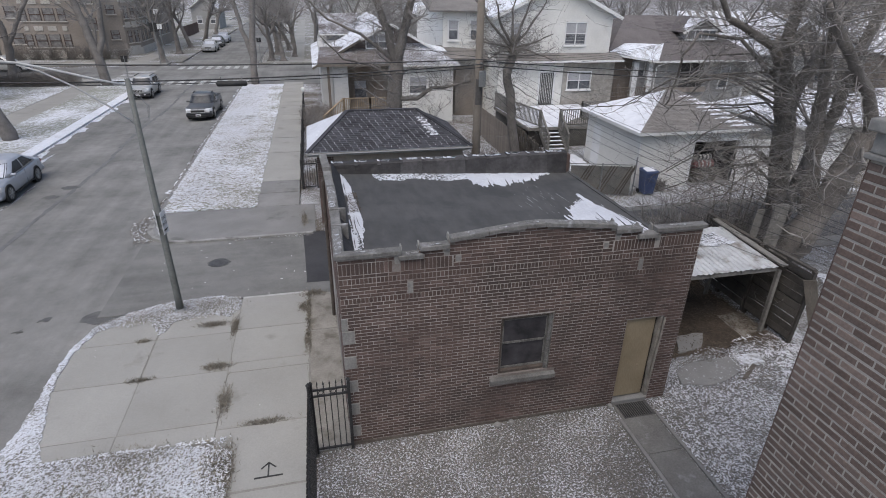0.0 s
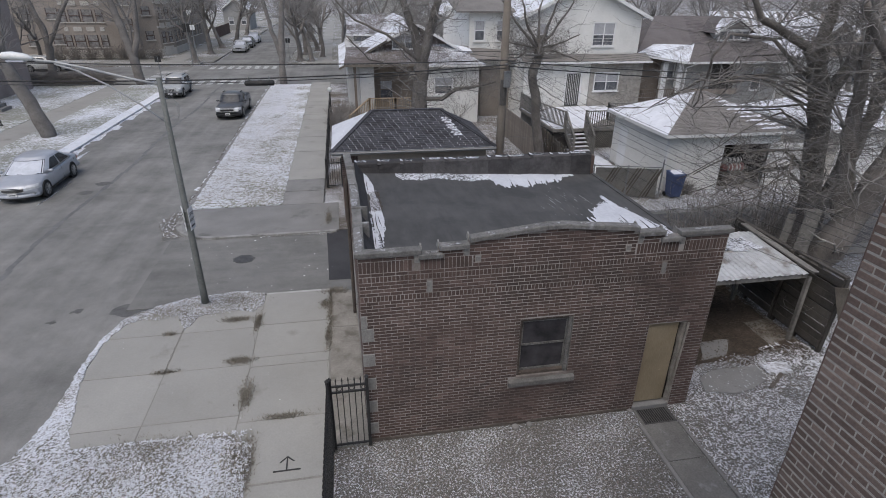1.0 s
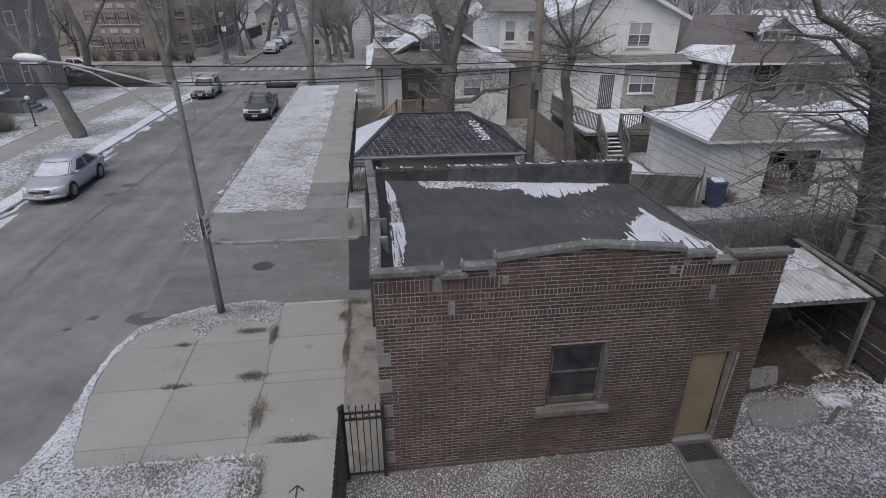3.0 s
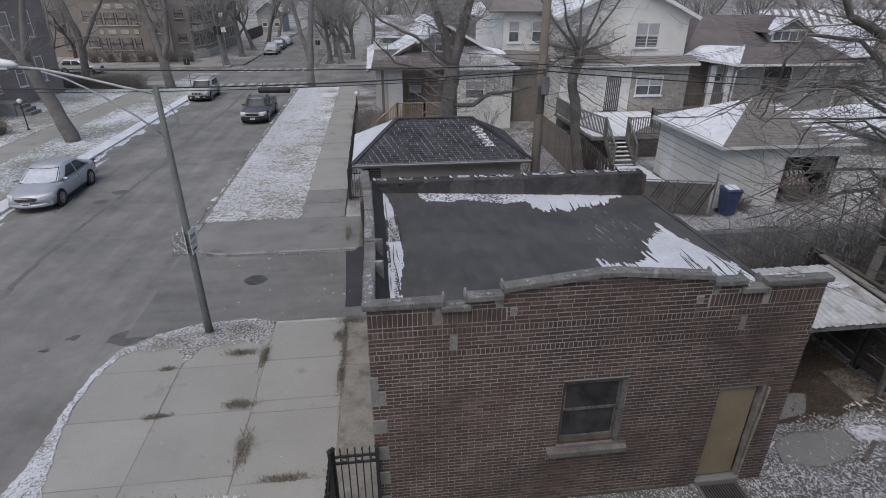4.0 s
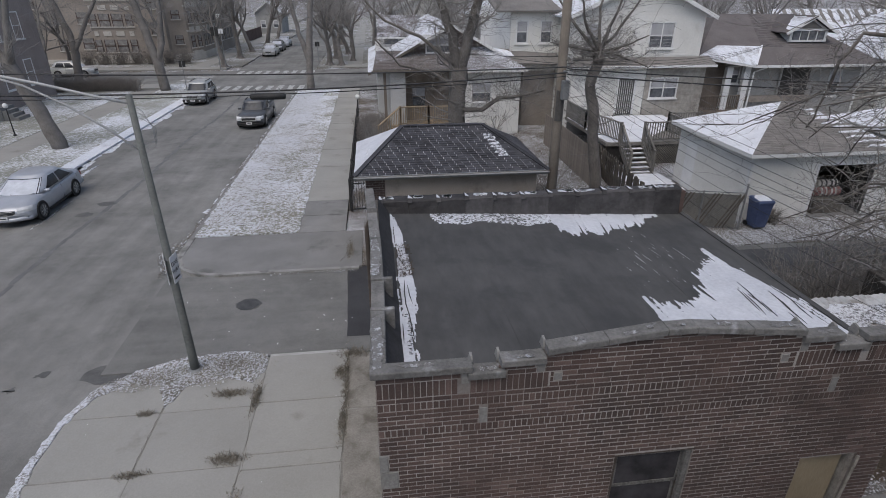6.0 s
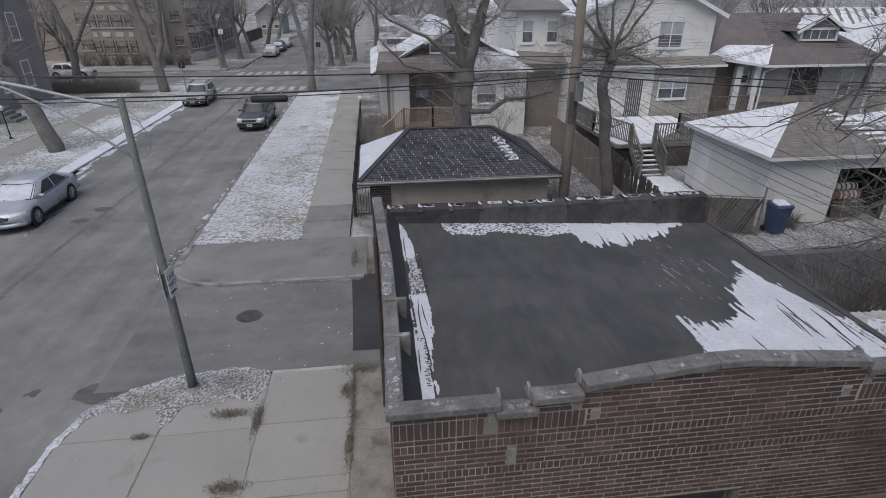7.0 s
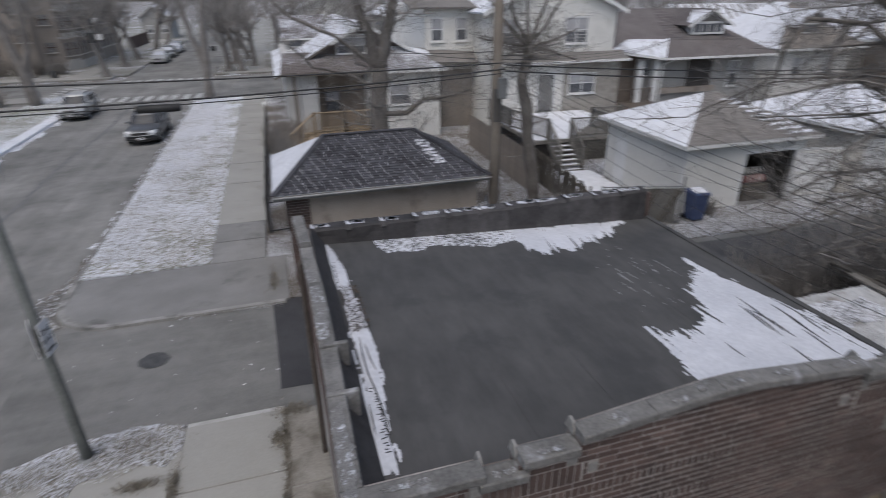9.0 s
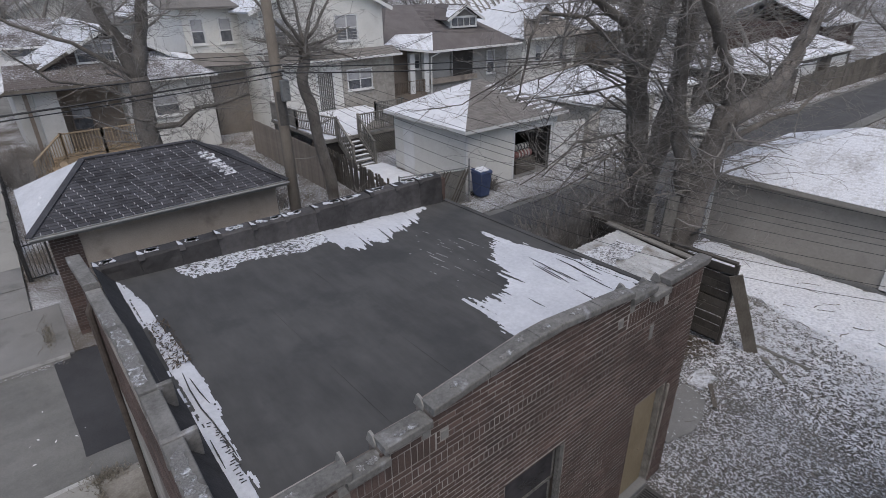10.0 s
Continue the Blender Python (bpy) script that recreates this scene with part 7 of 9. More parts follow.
for k in range(6):
    part("step", Geo().box(11.95, 20.15 - 0.24 * (k + 1), 1.0 - 0.165 * (k + 1), 13.05, 20.15 - 0.24 * k, 1.04 - 0.165 * (k + 1)), GREY_WOOD, deck)
    part("step_snow", Geo().box(12.0, 20.15 - 0.23 * (k + 1), 1.042 - 0.165 * (k + 1), 13.0, 20.13 - 0.24 * k, 1.06 - 0.165 * (k + 1)), SNOW, deck, "snow on the step")
for x in (11.93, 13.07):
    part("stringer", Geo().bar((x, 20.15, 0.93), (x, 18.72, -0.05), 0.05, 0.22), GREY_WOOD, deck)


def railing(parent, a, b, z0, z1, step=0.13, material=None, h=0.95):
    a, b = Vector((*a, z0)), Vector((*b, z1))
    up = Vector((0, 0, h))
    material = material or GREY_WOOD
    for p in (a, b):
        part("rail_post", Geo().bar(p - Vector((0, 0, 0.1)), p + up + Vector((0, 0, 0.06)), 0.1), material, parent)
    part("hand_rail", Geo().bar(a + up, b + up, 0.1, 0.05), material, parent)
    part("bottom_rail", Geo().bar(a + up * 0.12, b + up * 0.12, 0.04, 0.06), material, parent)
    n = max(2, int((b - a).length / step))
    for k in range(1, n):
        p = a.lerp(b, k / n)
        part("baluster", Geo().bar(p + up * 0.12, p + up * 0.98, 0.04), material, parent)


railing(deck, (11.25, 26.2), (11.25, 23.2), 1.15, 1.15)
railing(deck, (11.25, 23.2), (11.9, 20.2), 1.15, 1.15)
railing(deck, (13.1, 20.2), (15.35, 20.2), 1.15, 1.15)
railing(deck, (15.4, 20.25), (15.4, 22.2), 1.15, 1.15)
railing(deck, (15.4, 22.2), (17.15, 22.2), 1.15, 1.15)
railing(deck, (11.92, 20.1), (11.92, 18.8), 1.05, 0.1, 0.2)
railing(deck, (13.08, 20.1), (13.08, 18.8), 1.05, 0.1, 0.2)
lat = Geo()
for k in range(26):
    x = 13.1 + k * 0.13
    for s in (1, -1):
        xa, xb = x, x + s * 0.95
        xa2, xb2 = max(13.1, min(15.4, xa)), max(13.1, min(15.4, xb))
        if abs(xb2 - xa2) > 0.05:
            lat.bar((xa2, 20.2 + 0.01 * s, 0.02 + abs(xa2 - xa)), (xb2, 20.2 + 0.01 * s, min(0.97, 0.02 + abs(xb2 - xa))), 0.012, 0.035)
part("lattice", lat, GREY_WOOD, deck, "crossed lattice skirt", kind="stuff")
# Dark sheet behind the lattice, added as the shade under the deck
part("deck_shadow_board", Geo().box(11.3, 20.3, 0.0, 15.3, 20.33, 0.95), INNER_SHADE, deck)

# ---- brown-roofed house
COURSED = snowy("snow_on_courses", (0.13, 0.118, 0.112), (0.22, 0.205, 0.198), 0.45, 7, 0.6, 0.09, 0.6, 40, 0.3)
bh = thing("brown_roofed_house", "grey house with a broad brown shingle roof and dormer", "house")
part("wall", Geo().box(20.6, 28.8, -0.1, 32.1, 38, 3.9), GREY_SIDING, bh)
part("corner_board", Geo().box(31.98, 28.76, 0.1, 32.12, 28.798, 3.8), TRIM, bh, "white corner board")
part("porch_wall", Geo().box(20.4, 28.0, -0.1, 23.4, 28.79, 1.0), surface("brown_porch", (0.14, 0.115, 0.095), (0.22, 0.185, 0.155), 1, 12), bh, "brown porch base")
part("porch_back", Geo().box(20.62, 28.75, 1.0, 22.3, 28.81, 3.9), bpy.data.materials["brown_porch"], bh)
for x in (22.2, 23.4):
    part("column", Geo().box(x - 0.2, 28.0, 1.0, x + 0.2, 28.28, 3.6), TRIM, bh, "white porch column")
WEST, CORNER, B = (19.64, 27.6, 4.32), (23.54, 27.6, 3.72), (32.4, 27.6, 3.75)
HIP, LEFT, R0, R1, C = (24.65, 29.0, 4.72), (21.62, 29.0, 4.81), (23.5, 32.8, 6.48), (25.8, 32.8, 6.48), (28.5, 32.8, 6.46)
part("roof_slope", Geo().plate([CORNER, B, C, R1, HIP], 0.08), BROWN_ROOF, bh, "brown shingle slope")
shingles(bh, HIP, (31.35, 29.0, 4.475), C, R1, BROWN_ROOF, 0.5, 0.22, "roof_shingle", 0.006, 0.012, 8)
part("roof_slope", Geo().plate([WEST, LEFT, HIP, R1, R0], 0.08), BROWN_ROOF, bh, "brown shingle slope")
part("porch_slope", Geo().plate([WEST, CORNER, HIP, LEFT], 0.08), COURSED, bh, "snowy porch slope")
shingles(bh, WEST, CORNER, HIP, LEFT, COURSED, 0.5, 0.16, "porch_shingle", 0.004, 0.02, 23)
part("hip_snow", Geo().bar(Vector(CORNER) + Vector((0.05, 0, 0.06)), Vector(HIP) + Vector((0, 0, 0.05)), 0.12, 0.06), SNOW, bh, "snow left on the hip")
part("gutter", Geo().bar((19.6, 27.55, 4.24), (23.54, 27.55, 3.66), 0.1, 0.12), TRIM, bh, "white gutter")
part("roof_slope", Geo().plate([(20.0, 38.5, 4.05), WEST, R0], 0.1), BROWN_ROOF, bh)
part("roof_slope", Geo().plate([(32.4, 38.5, 3.8), (20.0, 38.5, 4.05), R0, C], 0.1), SNOW_ROOF, bh)
part("roof_slope", Geo().plate([B, (32.4, 38.5, 3.8), C], 0.1), BROWN_ROOF, bh)
part("gutter", Geo().box(23.55, 27.5, 3.6, 32.4, 27.62, 3.73), TRIM, bh, "white gutter")
part("down_pipe", Geo().tube([(24.3, 27.6, 3.6), (23.75, 27.9, 3.3), (23.75, 27.95, 0.2)], 0.06, 6), TRIM, bh)
dm = part("dormer", Geo().add([(26.8, 29.5, 4.9), (29.4, 29.5, 4.9), (29.4, 29.5, 5.65), (28.1, 29.5, 6.35), (26.8, 29.5, 5.65), (26.8, 32.0, 4.9), (29.4, 32.0, 4.9), (29.4, 32.0, 5.65), (28.1, 32.0, 6.35), (26.8, 32.0, 5.65)],
     [(0, 1, 2, 3, 4), (1, 6, 7, 2), (0, 4, 9, 5)]), TRIM, bh, "white gabled dormer")
part("dormer_roof", Geo().plate([(28.1, 29.1, 6.5), (28.1, 32.5, 6.5), (26.3, 32.5, 5.5), (26.3, 29.2, 5.5)], 0.07).plate([(28.1, 32.5, 6.5), (28.1, 29.2, 6.5), (29.9, 29.2, 5.5), (29.9, 32.5, 5.5)], 0.07), BROWN_ROOF, dm, "brown dormer roof")
part("dormer_snow", Geo().plate([(x, y, 6.53 - 0.556 * (28.1 - x)) for x, y in ragged([(27.9, 29.3), (27.9, 31.0), (27.2, 30.4), (26.6, 29.8), (26.5, 29.3)], 0.2, 0.06, 4)], 0.012), COURSED, dm, "thin snow on the dormer roof")
for s_, x in ((1, 29.9), (-1, 26.3)):
    part("dormer_bargeboard", Geo().bar((28.1, 29.17, 6.42), (x, 29.17, 5.42), 0.05, 0.16), TRIM, dm, "white bargeboard")
part("dormer_gable", Geo().plate([(27.2, 29.48, 5.72), (29.0, 29.48, 5.72), (28.1, 29.48, 6.2)], 0.03), GREY_ROOF, dm)
part("dormer_frame", Geo().box(26.85, 29.40, 4.93, 29.35, 29.47, 5.03).box(26.85, 29.40, 5.58, 29.35, 29.47, 5.7), TRIM, dm, "white window frame")
for k in range(4):
    part("pane", Geo().box(26.98 + 0.58 * k, 29.44, 5.05, 27.44 + 0.58 * k, 29.49, 5.57), HOUSE_GLASS, dm)
for c, w, h, n, m in (((22.9, 28.72, 2.5), 0.9, 1.1, 1, TRIM), ((30.2, 28.76, 1.55), 0.85, 1.7, 1, TRIM)):
    window_unit(bh, c, w, h, 0, n, m)
# Dark box on the wall in place of the recess's shade
part("porch_opening", Geo().box(26.3, 28.70, 1.7, 28.3, 28.799, 3.5), INNER_SHADE, bh, "porch opening, its shade painted as a dark box")
part("porch_sill", Geo().box(24.2, 28.5, 1.35, 28.6, 28.79, 1.7), STUCCO, bh, "tan porch wall")
for x in (26.25, 28.35):
    part("porch_trim", Geo().box(x - 0.06, 28.66, 1.7, x + 0.06, 28.69, 3.55), GREY_SIDING, bh)
railing(bh, (20.5, 28.05), (23.2, 28.05), 0.95, 0.95, 0.14, bpy.data.materials["brown_porch"], 0.9)

# ---- bungalow
bg = thing("bungalow", "white bungalow with a brown gable roof and new wooden porch", "house")
STUCCO_W = surface("white_stucco", (0.42, 0.415, 0.405), (0.54, 0.535, 0.52), 0.8, 25, 0.9, 0.15)
part("wall", Geo().box(0.3, 29.2, -0.1, 5.19, 41, 4.3), STUCCO_W, bg)
part("porch_pier", Geo().box(1.0, 27.9, -0.1, 1.9, 29.19, 3.7), STUCCO_W, bg, "white stucco porch wall")
part("porch_pier", Geo().box(4.6, 27.9, -0.1, 5.19, 29.19, 3.7), STUCCO_W, bg, "white stucco porch wall")
part("porch_post", Geo().box(0.62, 27.75, -0.1, 0.78, 27.9, 3.68), bpy.data.materials["brown_porch"], bg, "brown porch post")
part("porch_back", Geo().box(1.9, 29.1, 0.6, 4.6, 29.19, 3.7), surface("porch_boards", (0.17, 0.14, 0.115), (0.27, 0.228, 0.19), 1, 10), bg, "brown porch back wall")
part("porch_floor", Geo().box(1.0, 27.5, 0.4, 5.1, 29.1, 0.62), YELLOW_WOOD, bg)
part("porch_skirt", Geo().box(0.95, 27.4, -0.1, 5.15, 27.49, 0.55), YELLOW_WOOD, bg, "new wooden skirt boards")
railing(bg, (1.55, 27.5), (3.2, 27.5), 0.62, 0.62, 0.13, YELLOW_WOOD, 1.1)
railing(bg, (3.2, 27.5), (5.0, 27.5), 0.62, 0.62, 0.13, YELLOW_WOOD, 1.1)
railing(bg, (1.5, 27.5), (0.2, 26.4), 0.62, -0.2, 0.15, YELLOW_WOOD, 1.1)
for k in range(4):
    part("step", Geo().box(0.2 + 0.3 * k, 26.2, -0.1, 0.52 + 0.3 * k, 27.4, 0.1 + 0.14 * k), YELLOW_WOOD, bg)
window_unit(bg, (2.75, 29.06, 1.45), 0.95, 1.2, 0, 1, bpy.data.materials["brown_porch"])
PORCH_ROOF = snowy("porch_shingle", (0.085, 0.072, 0.066), (0.155, 0.135, 0.125), 0.60, 16, 0.8, 0.05, 0.3, 30, 0.3)
part("roof_slope", Geo().plate([(0.05, 27.3, 3.86), (5.6, 27.3, 3.86), (5.4, 29.9, 4.62), (0.3, 29.9, 4.62)], 0.1), MAROON_ROOF, bg, "dark maroon front slope")
shingles(bg, (0.05, 27.3, 3.86), (5.6, 27.3, 3.86), (5.4, 29.9, 4.62), (0.3, 29.9, 4.62), PORCH_ROOF, 0.4, 0.2, "roof_shingle", 0.006, 0.012, 9)
COURSED_SNOW = snowy("snow_over_shingles", (0.15, 0.14, 0.135), (0.26, 0.25, 0.245), 0.43, 9, 0.6, 0.09, 0.45, 40, 0.3)
RIDGE_A, RIDGE_B, EAVE_A, EAVE_B = (4.75, 28.95, 6.16), (4.75, 44, 6.16), (-0.25, 28.95, 3.46), (-0.25, 44, 3.46)
part("roof_slope", Geo().plate([RIDGE_A, RIDGE_B, EAVE_B, EAVE_A], 0.1), COURSED_SNOW, bg, "snow-covered slope")
shingles(bg, EAVE_B, EAVE_A, RIDGE_A, RIDGE_B, COURSED_SNOW, 0.45, 0.2, "roof_shingle", 0.004, 0.03, 21)
part("roof_slope", Geo().plate([RIDGE_B, RIDGE_A, (9.5, 28.95, 3.6), (9.5, 44, 3.6)], 0.1), SNOW_ROOF, bg)
DORMER_SHINGLE = snowy("frosted_dormer_shingle", (0.07, 0.06, 0.056), (0.13, 0.115, 0.11), 0.52, 16, 0.8, 0.05, 0.3, 30, 0.3)
part("dormer_wall", Geo().box(0.7, 36.0, 3.6, 2.6, 41, 4.98), STUCCO_W, bg, "low dormer wall")
part("dormer_pane", Geo().box(0.95, 35.95, 4.5, 1.9, 35.998, 4.88), HOUSE_GLASS, bg, "dark dormer window")
part("dormer_roof", Geo().plate([(0.45, 35.7, 5.0), (3.0, 35.7, 5.02), (3.6, 38.6, 6.3), (0.45, 38.6, 6.25)], 0.08), DORMER_SHINGLE, bg, "frosted shingle dormer roof")
shingles(bg, (0.45, 35.7, 5.0), (3.0, 35.7, 5.02), (3.6, 38.6, 6.3), (0.45, 38.6, 6.25), DORMER_SHINGLE, 0.35, 0.18, "roof_shingle", 0.02, 0.014, 22)
part("dormer_gutter", Geo().box(0.45, 35.62, 4.88, 3.0, 35.7, 4.98), TRIM, bg, "white gutter")
part("gable", Geo().add([(0.5, 29.6, 3.75), (9.0, 29.6, 3.75), (4.75, 29.6, 6.03), (0.5, 29.8, 3.75), (9.0, 29.8, 3.75), (4.75, 29.8, 6.03)], [(0, 1, 2), (5, 4, 3), (1, 4, 5, 2), (2, 5, 3, 0), (0, 3, 4, 1)]), surface("dark_gable", (0.09, 0.07, 0.065), (0.15, 0.12, 0.11), 1, 10), bg)
part("bargeboard", Geo().bar((4.75, 28.9, 6.08), (2.9, 28.9, 5.08), 0.05, 0.16), TRIM, bg, "white bargeboard")
part("bargeboard", Geo().bar((2.9, 28.9, 5.08), (-0.25, 28.9, 3.38), 0.05, 0.12), OLD_WOOD, bg, "weathered bargeboard")
part("bargeboard", Geo().bar((4.75, 28.9, 6.08), (7.4, 28.9, 4.65), 0.05, 0.16), TRIM, bg, "white bargeboard")
gw = window_unit(bg, (4.1, 29.5, 4.5), 1.7, 0.9, 0, 2)
part("header", Geo().box(3.1, 29.42, 5.42, 5.1, 29.5, 5.55), TRIM, gw)
part("louvre", Geo().box(4.3, 29.5, 5.62, 5.1, 29.58, 5.85), BLACK, bg, "dark louvre under the gable peak")
part("porch_fascia", Geo().box(0.05, 27.22, 3.70, 5.6, 27.3, 3.84), OLD_WOOD, bg)
part("side_wall", Geo().box(5.2, 27.6, -0.1, 8.7, 38, 3.75), HOUSE_WHITE, bg)
sd = Geo()
clapboards(sd, (5.2, 27.6), (8.7, 27.6), 0.1, 3.75, 0.14)
part("siding", sd, HOUSE_WHITE, bg, "white lapped siding", kind="stuff")
window_unit(bg, (6.35, 27.56, 1.9), 1.25, 1.1, 0, 1)
part("side_roof", Geo().plate([(4.95, 27.15, 3.78), (9.0, 27.15, 3.78), (6.5, 30.5, 5.2), (4.95, 30.5, 5.2)], 0.1), MAROON_ROOF, bg, "shingle roof dusted with snow")
shingles(bg, (4.95, 27.15, 3.78), (9.0, 27.15, 3.78), (6.5, 30.5, 5.2), (4.95, 30.5, 5.2), snowy("frosted_shingle", (0.07, 0.06, 0.056), (0.13, 0.115, 0.11), 0.50, 16, 0.8, 0.05, 0.3, 30, 0.3), 0.35, 0.17, "roof_shingle", 0.02, 0.014, 12)
part("side_roof", Geo().plate([(9.0, 27.15, 3.78), (9.0, 38, 3.78), (6.5, 36, 5.2), (6.5, 30.5, 5.2)], 0.1), SNOW_ROOF, bg, "shingle roof dusted with snow")
part("side_gutter", Geo().box(4.95, 27.08, 3.66, 9.0, 27.15, 3.76), TRIM, bg, "white gutter")

# ---- flats on the far corner
ap = thing("apartment_block", "brown-brick apartment block with cream stone panels", "building", (0, -3.6, 0))
part("wall", Geo().box(-75, 71.5, -0.1, -24.2, 95, 12), APARTMENT, ap)
part("bay", Geo().slab([(-24.2, 72.5), (-22.4, 73.6), (-21.4, 76.0), (-21.4, 84), (-24.2, 84)], -0.1, 12), APARTMENT, ap)
part("bay", Geo().box(-24.2, 84.5, -0.1, -21.4, 95, 12), APARTMENT, ap)


def flat_window(x, y, z, face, w=1.15, h=1.75):
    wn_ = part("window", Geo().box(-w / 2, -0.06, 0, w / 2, 0.05, h).shift(pose(x, y, z, 0, 0, face)), HAZED_GLASS, ap)
    m = pose(x, y, z, 0, 0, face)
    part("frame", Geo().box(-w / 2, -0.09, 0, -w / 2 + 0.07, -0.061, h).box(w / 2 - 0.07, -0.09, 0, w / 2, -0.061, h).box(-w / 2, -0.1, h * 0.5 - 0.05, w / 2, -0.062, h * 0.5 + 0.05).shift(m), DARK_BRICK, wn_)
    part("sill", Geo().box(-w / 2 - 0.1, -0.14, -0.12, w / 2 + 0.1, 0.05, 0).shift(m), CREAM_STONE, wn_)


for grp in range(4):
    o = -13.4 * grp
    for z in (1.28, 4.1, 6.92):
        for x, w in ((-32.0, 0.75), (-30.77, 1.2), (-29.35, 1.2), (-28.05, 0.8)):
            flat_window(x + o, 71.5, z, 0, w, 1.38)
            part("stone_panel", Geo().box(x + o - w / 2 + 0.15, 71.42, z + 1.8, x + o + w / 2 - 0.15, 71.5, z + 2.3), CREAM_STONE, ap, "cream stone panel")
        flat_window(-33.1 + o, 71.5, z + 0.35, 0, 1.25, 1.2)
        flat_window(-35.9 + o, 71.5, z + 0.2, 0, 1.0, 1.25)
        flat_window(-25.15 + o, 71.5, z + 1.9, 0, 1.25, 1.3)
    part("stone_panel", Geo().box(-32.4 + o, 71.40, 0.0, -27.6 + o, 71.5, 0.95), CREAM_STONE, ap, "pale stone base below the windows")
for z in (1.5, 4.3, 7.1):
    flat_window(-23.3, 73.0, z + 0.5, 31, 0.95, 1.0)
    flat_window(-22.1, 74.3, z, 67, 0.7, 1.38)
    flat_window(-21.65, 75.4, z, 67, 0.7, 1.38)
    for x, y in ((-22.1, 74.3), (-21.65, 75.4)):
        part("stone_panel", Geo().box(-0.4, -0.1, 1.75, 0.4, -0.0, 2.4).shift(pose(x, y, z, 0, 0, 67)), CREAM_STONE, ap)
    for k in range(4):
        flat_window(-21.4, 77.2 + 1.7 * k, z, 90, 0.9, 1.38)
        part("stone_panel", Geo().box(-0.45, -0.1, 1.75, 0.45, -0.0, 2.4).shift(pose(-21.4, 77.2 + 1.7 * k, z, 0, 0, 90)), CREAM_STONE, ap)
        flat_window(-21.4, 85.8 + 1.9 * k, z, 90, 0.9, 1.38)
part("stone_panel", Geo().box(-0.9, -0.1, -1.3, 0.9, -0.0, -0.4).shift(pose(-21.9, 74.8, 1.5, 0, 0, 67)), CREAM_STONE, ap)
part("stone_base", Geo().slab([(-24.2, 72.38), (-22.32, 73.52), (-21.28, 75.98), (-21.28, 84), (-22.3, 84), (-22.3, 76), (-24.2, 73)], -0.1, 0.85), CREAM_STONE, ap, "pale stone base of the bay")
for z in (3.35, 6.17, 8.99):
    part("stone_band", Geo().slab([(-22.46, 73.5), (-22.32, 73.55), (-21.30, 75.98), (-21.30, 84), (-21.45, 84), (-21.45, 76.02)], z, z + 0.16), CREAM_STONE, ap, "pale stone band round the bay")
part("stone_base", Geo().box(-75, 71.35, -0.1, -24.2, 71.499, 0.5), CREAM_STONE, ap)

rh = thing("dark_brick_house", "dark brick house with white-trimmed windows", "house")
part("wall", Geo().box(-45, 31.5, -0.1, -26.2, 45, 9), GREY_BRICK, rh)
for y in (33.5, 36.2, 39.5, 42.3):
    for z in (1.3, 4.6):
        window_unit(rh, (-26.22, y, z), 1.1, 1.9, 90, 1)
part("stoop", Geo().box(-26.2, 34.5, -0.1, -24.4, 36.0, 0.9), OLD_CONCRETE, rh)
part("awning", Geo().plate([(-24.6, 32.0, 1.6), (-24.6, 33.6, 1.6), (-26.2, 33.6, 2.2), (-26.2, 32.0, 2.2)], 0.05), SNOW_ROOF, rh)
for k in range(3):
    part("step", Geo().box(-24.4 + 0.3 * k, 34.6, -0.1, -24.1 + 0.3 * k, 35.9, 0.7 - 0.22 * k), OLD_CONCRETE, rh)


def plain_house(at, w, d, h, rise, wall_mat, roof_mat, label, turn=0, seed=0):
    """A far house of the next rows: walls, gable roof, chimney and sash windows."""
    hs = thing("house", label, "house", at, turn, "far houses")
    part("wall", Geo().box(-w / 2, 0, -0.1, w / 2, d, h).add([(-w / 2, 0, h), (w / 2, 0, h), (0, 0, h + rise), (-w / 2, 0.2, h), (w / 2, 0.2, h), (0, 0.2, h + rise)], [(0, 1, 2), (5, 4, 3), (1, 4, 5, 2), (2, 5, 3, 0)]), wall_mat, hs)
    for s in (-1, 1):
        part("roof_slope", Geo().plate([(0, -0.5, h + rise + 0.1), (0, d + 0.5, h + rise + 0.1), (s * (w / 2 + 0.5), d + 0.5, h - 0.2), (s * (w / 2 + 0.5), -0.5, h - 0.2)][::-s], 0.12), roof_mat, hs)
        part("bargeboard", Geo().bar((0, -0.52, h + rise), (s * (w / 2 + 0.5), -0.52, h - 0.3), 0.05, 0.2), TRIM, hs)
    sd_ = Geo()
    clapboards(sd_, (-w / 2, 0), (w / 2, 0), 0.2, h, 0.2)
    part("siding", sd_, wall_mat, hs, kind="stuff")
    for k in range(max(2, int(w / 2.6))):
        for z in (1.1, 4.0)[: 1 + (h > 5)]:
            window_unit(hs, (-w / 2 + 1.4 + k * 2.5, -0.05, z), 1.0, 1.4, 0, 1)
    for k in range(3):
        window_unit(hs, (-w / 2 - 0.02, 1.8 + k * 2.6, 1.1), 1.0, 1.4, -90, 1)
    part("chimney", Geo().box(0.8, d * 0.6, h, 1.5, d * 0.6 + 0.6, h + rise + 0.9), DARK_BRICK, hs)
    return hs


# ---- white clapboard house beyond the brown-roofed one
nh = thing("clapboard_house", "white clapboard house with a tan shingle roof and snowy slope", "house")
TAN_SHINGLE = surface("tan_shingle", (0.20, 0.178, 0.155), (0.30, 0.27, 0.24), 0.8, 14, 0.95, 0.2, stretch=(1, 1, 3))
part("wall", Geo().box(34.2, 29.2, -0.1, 41.0, 38, 3.9), HOUSE_WHITE, nh)
sd = Geo()
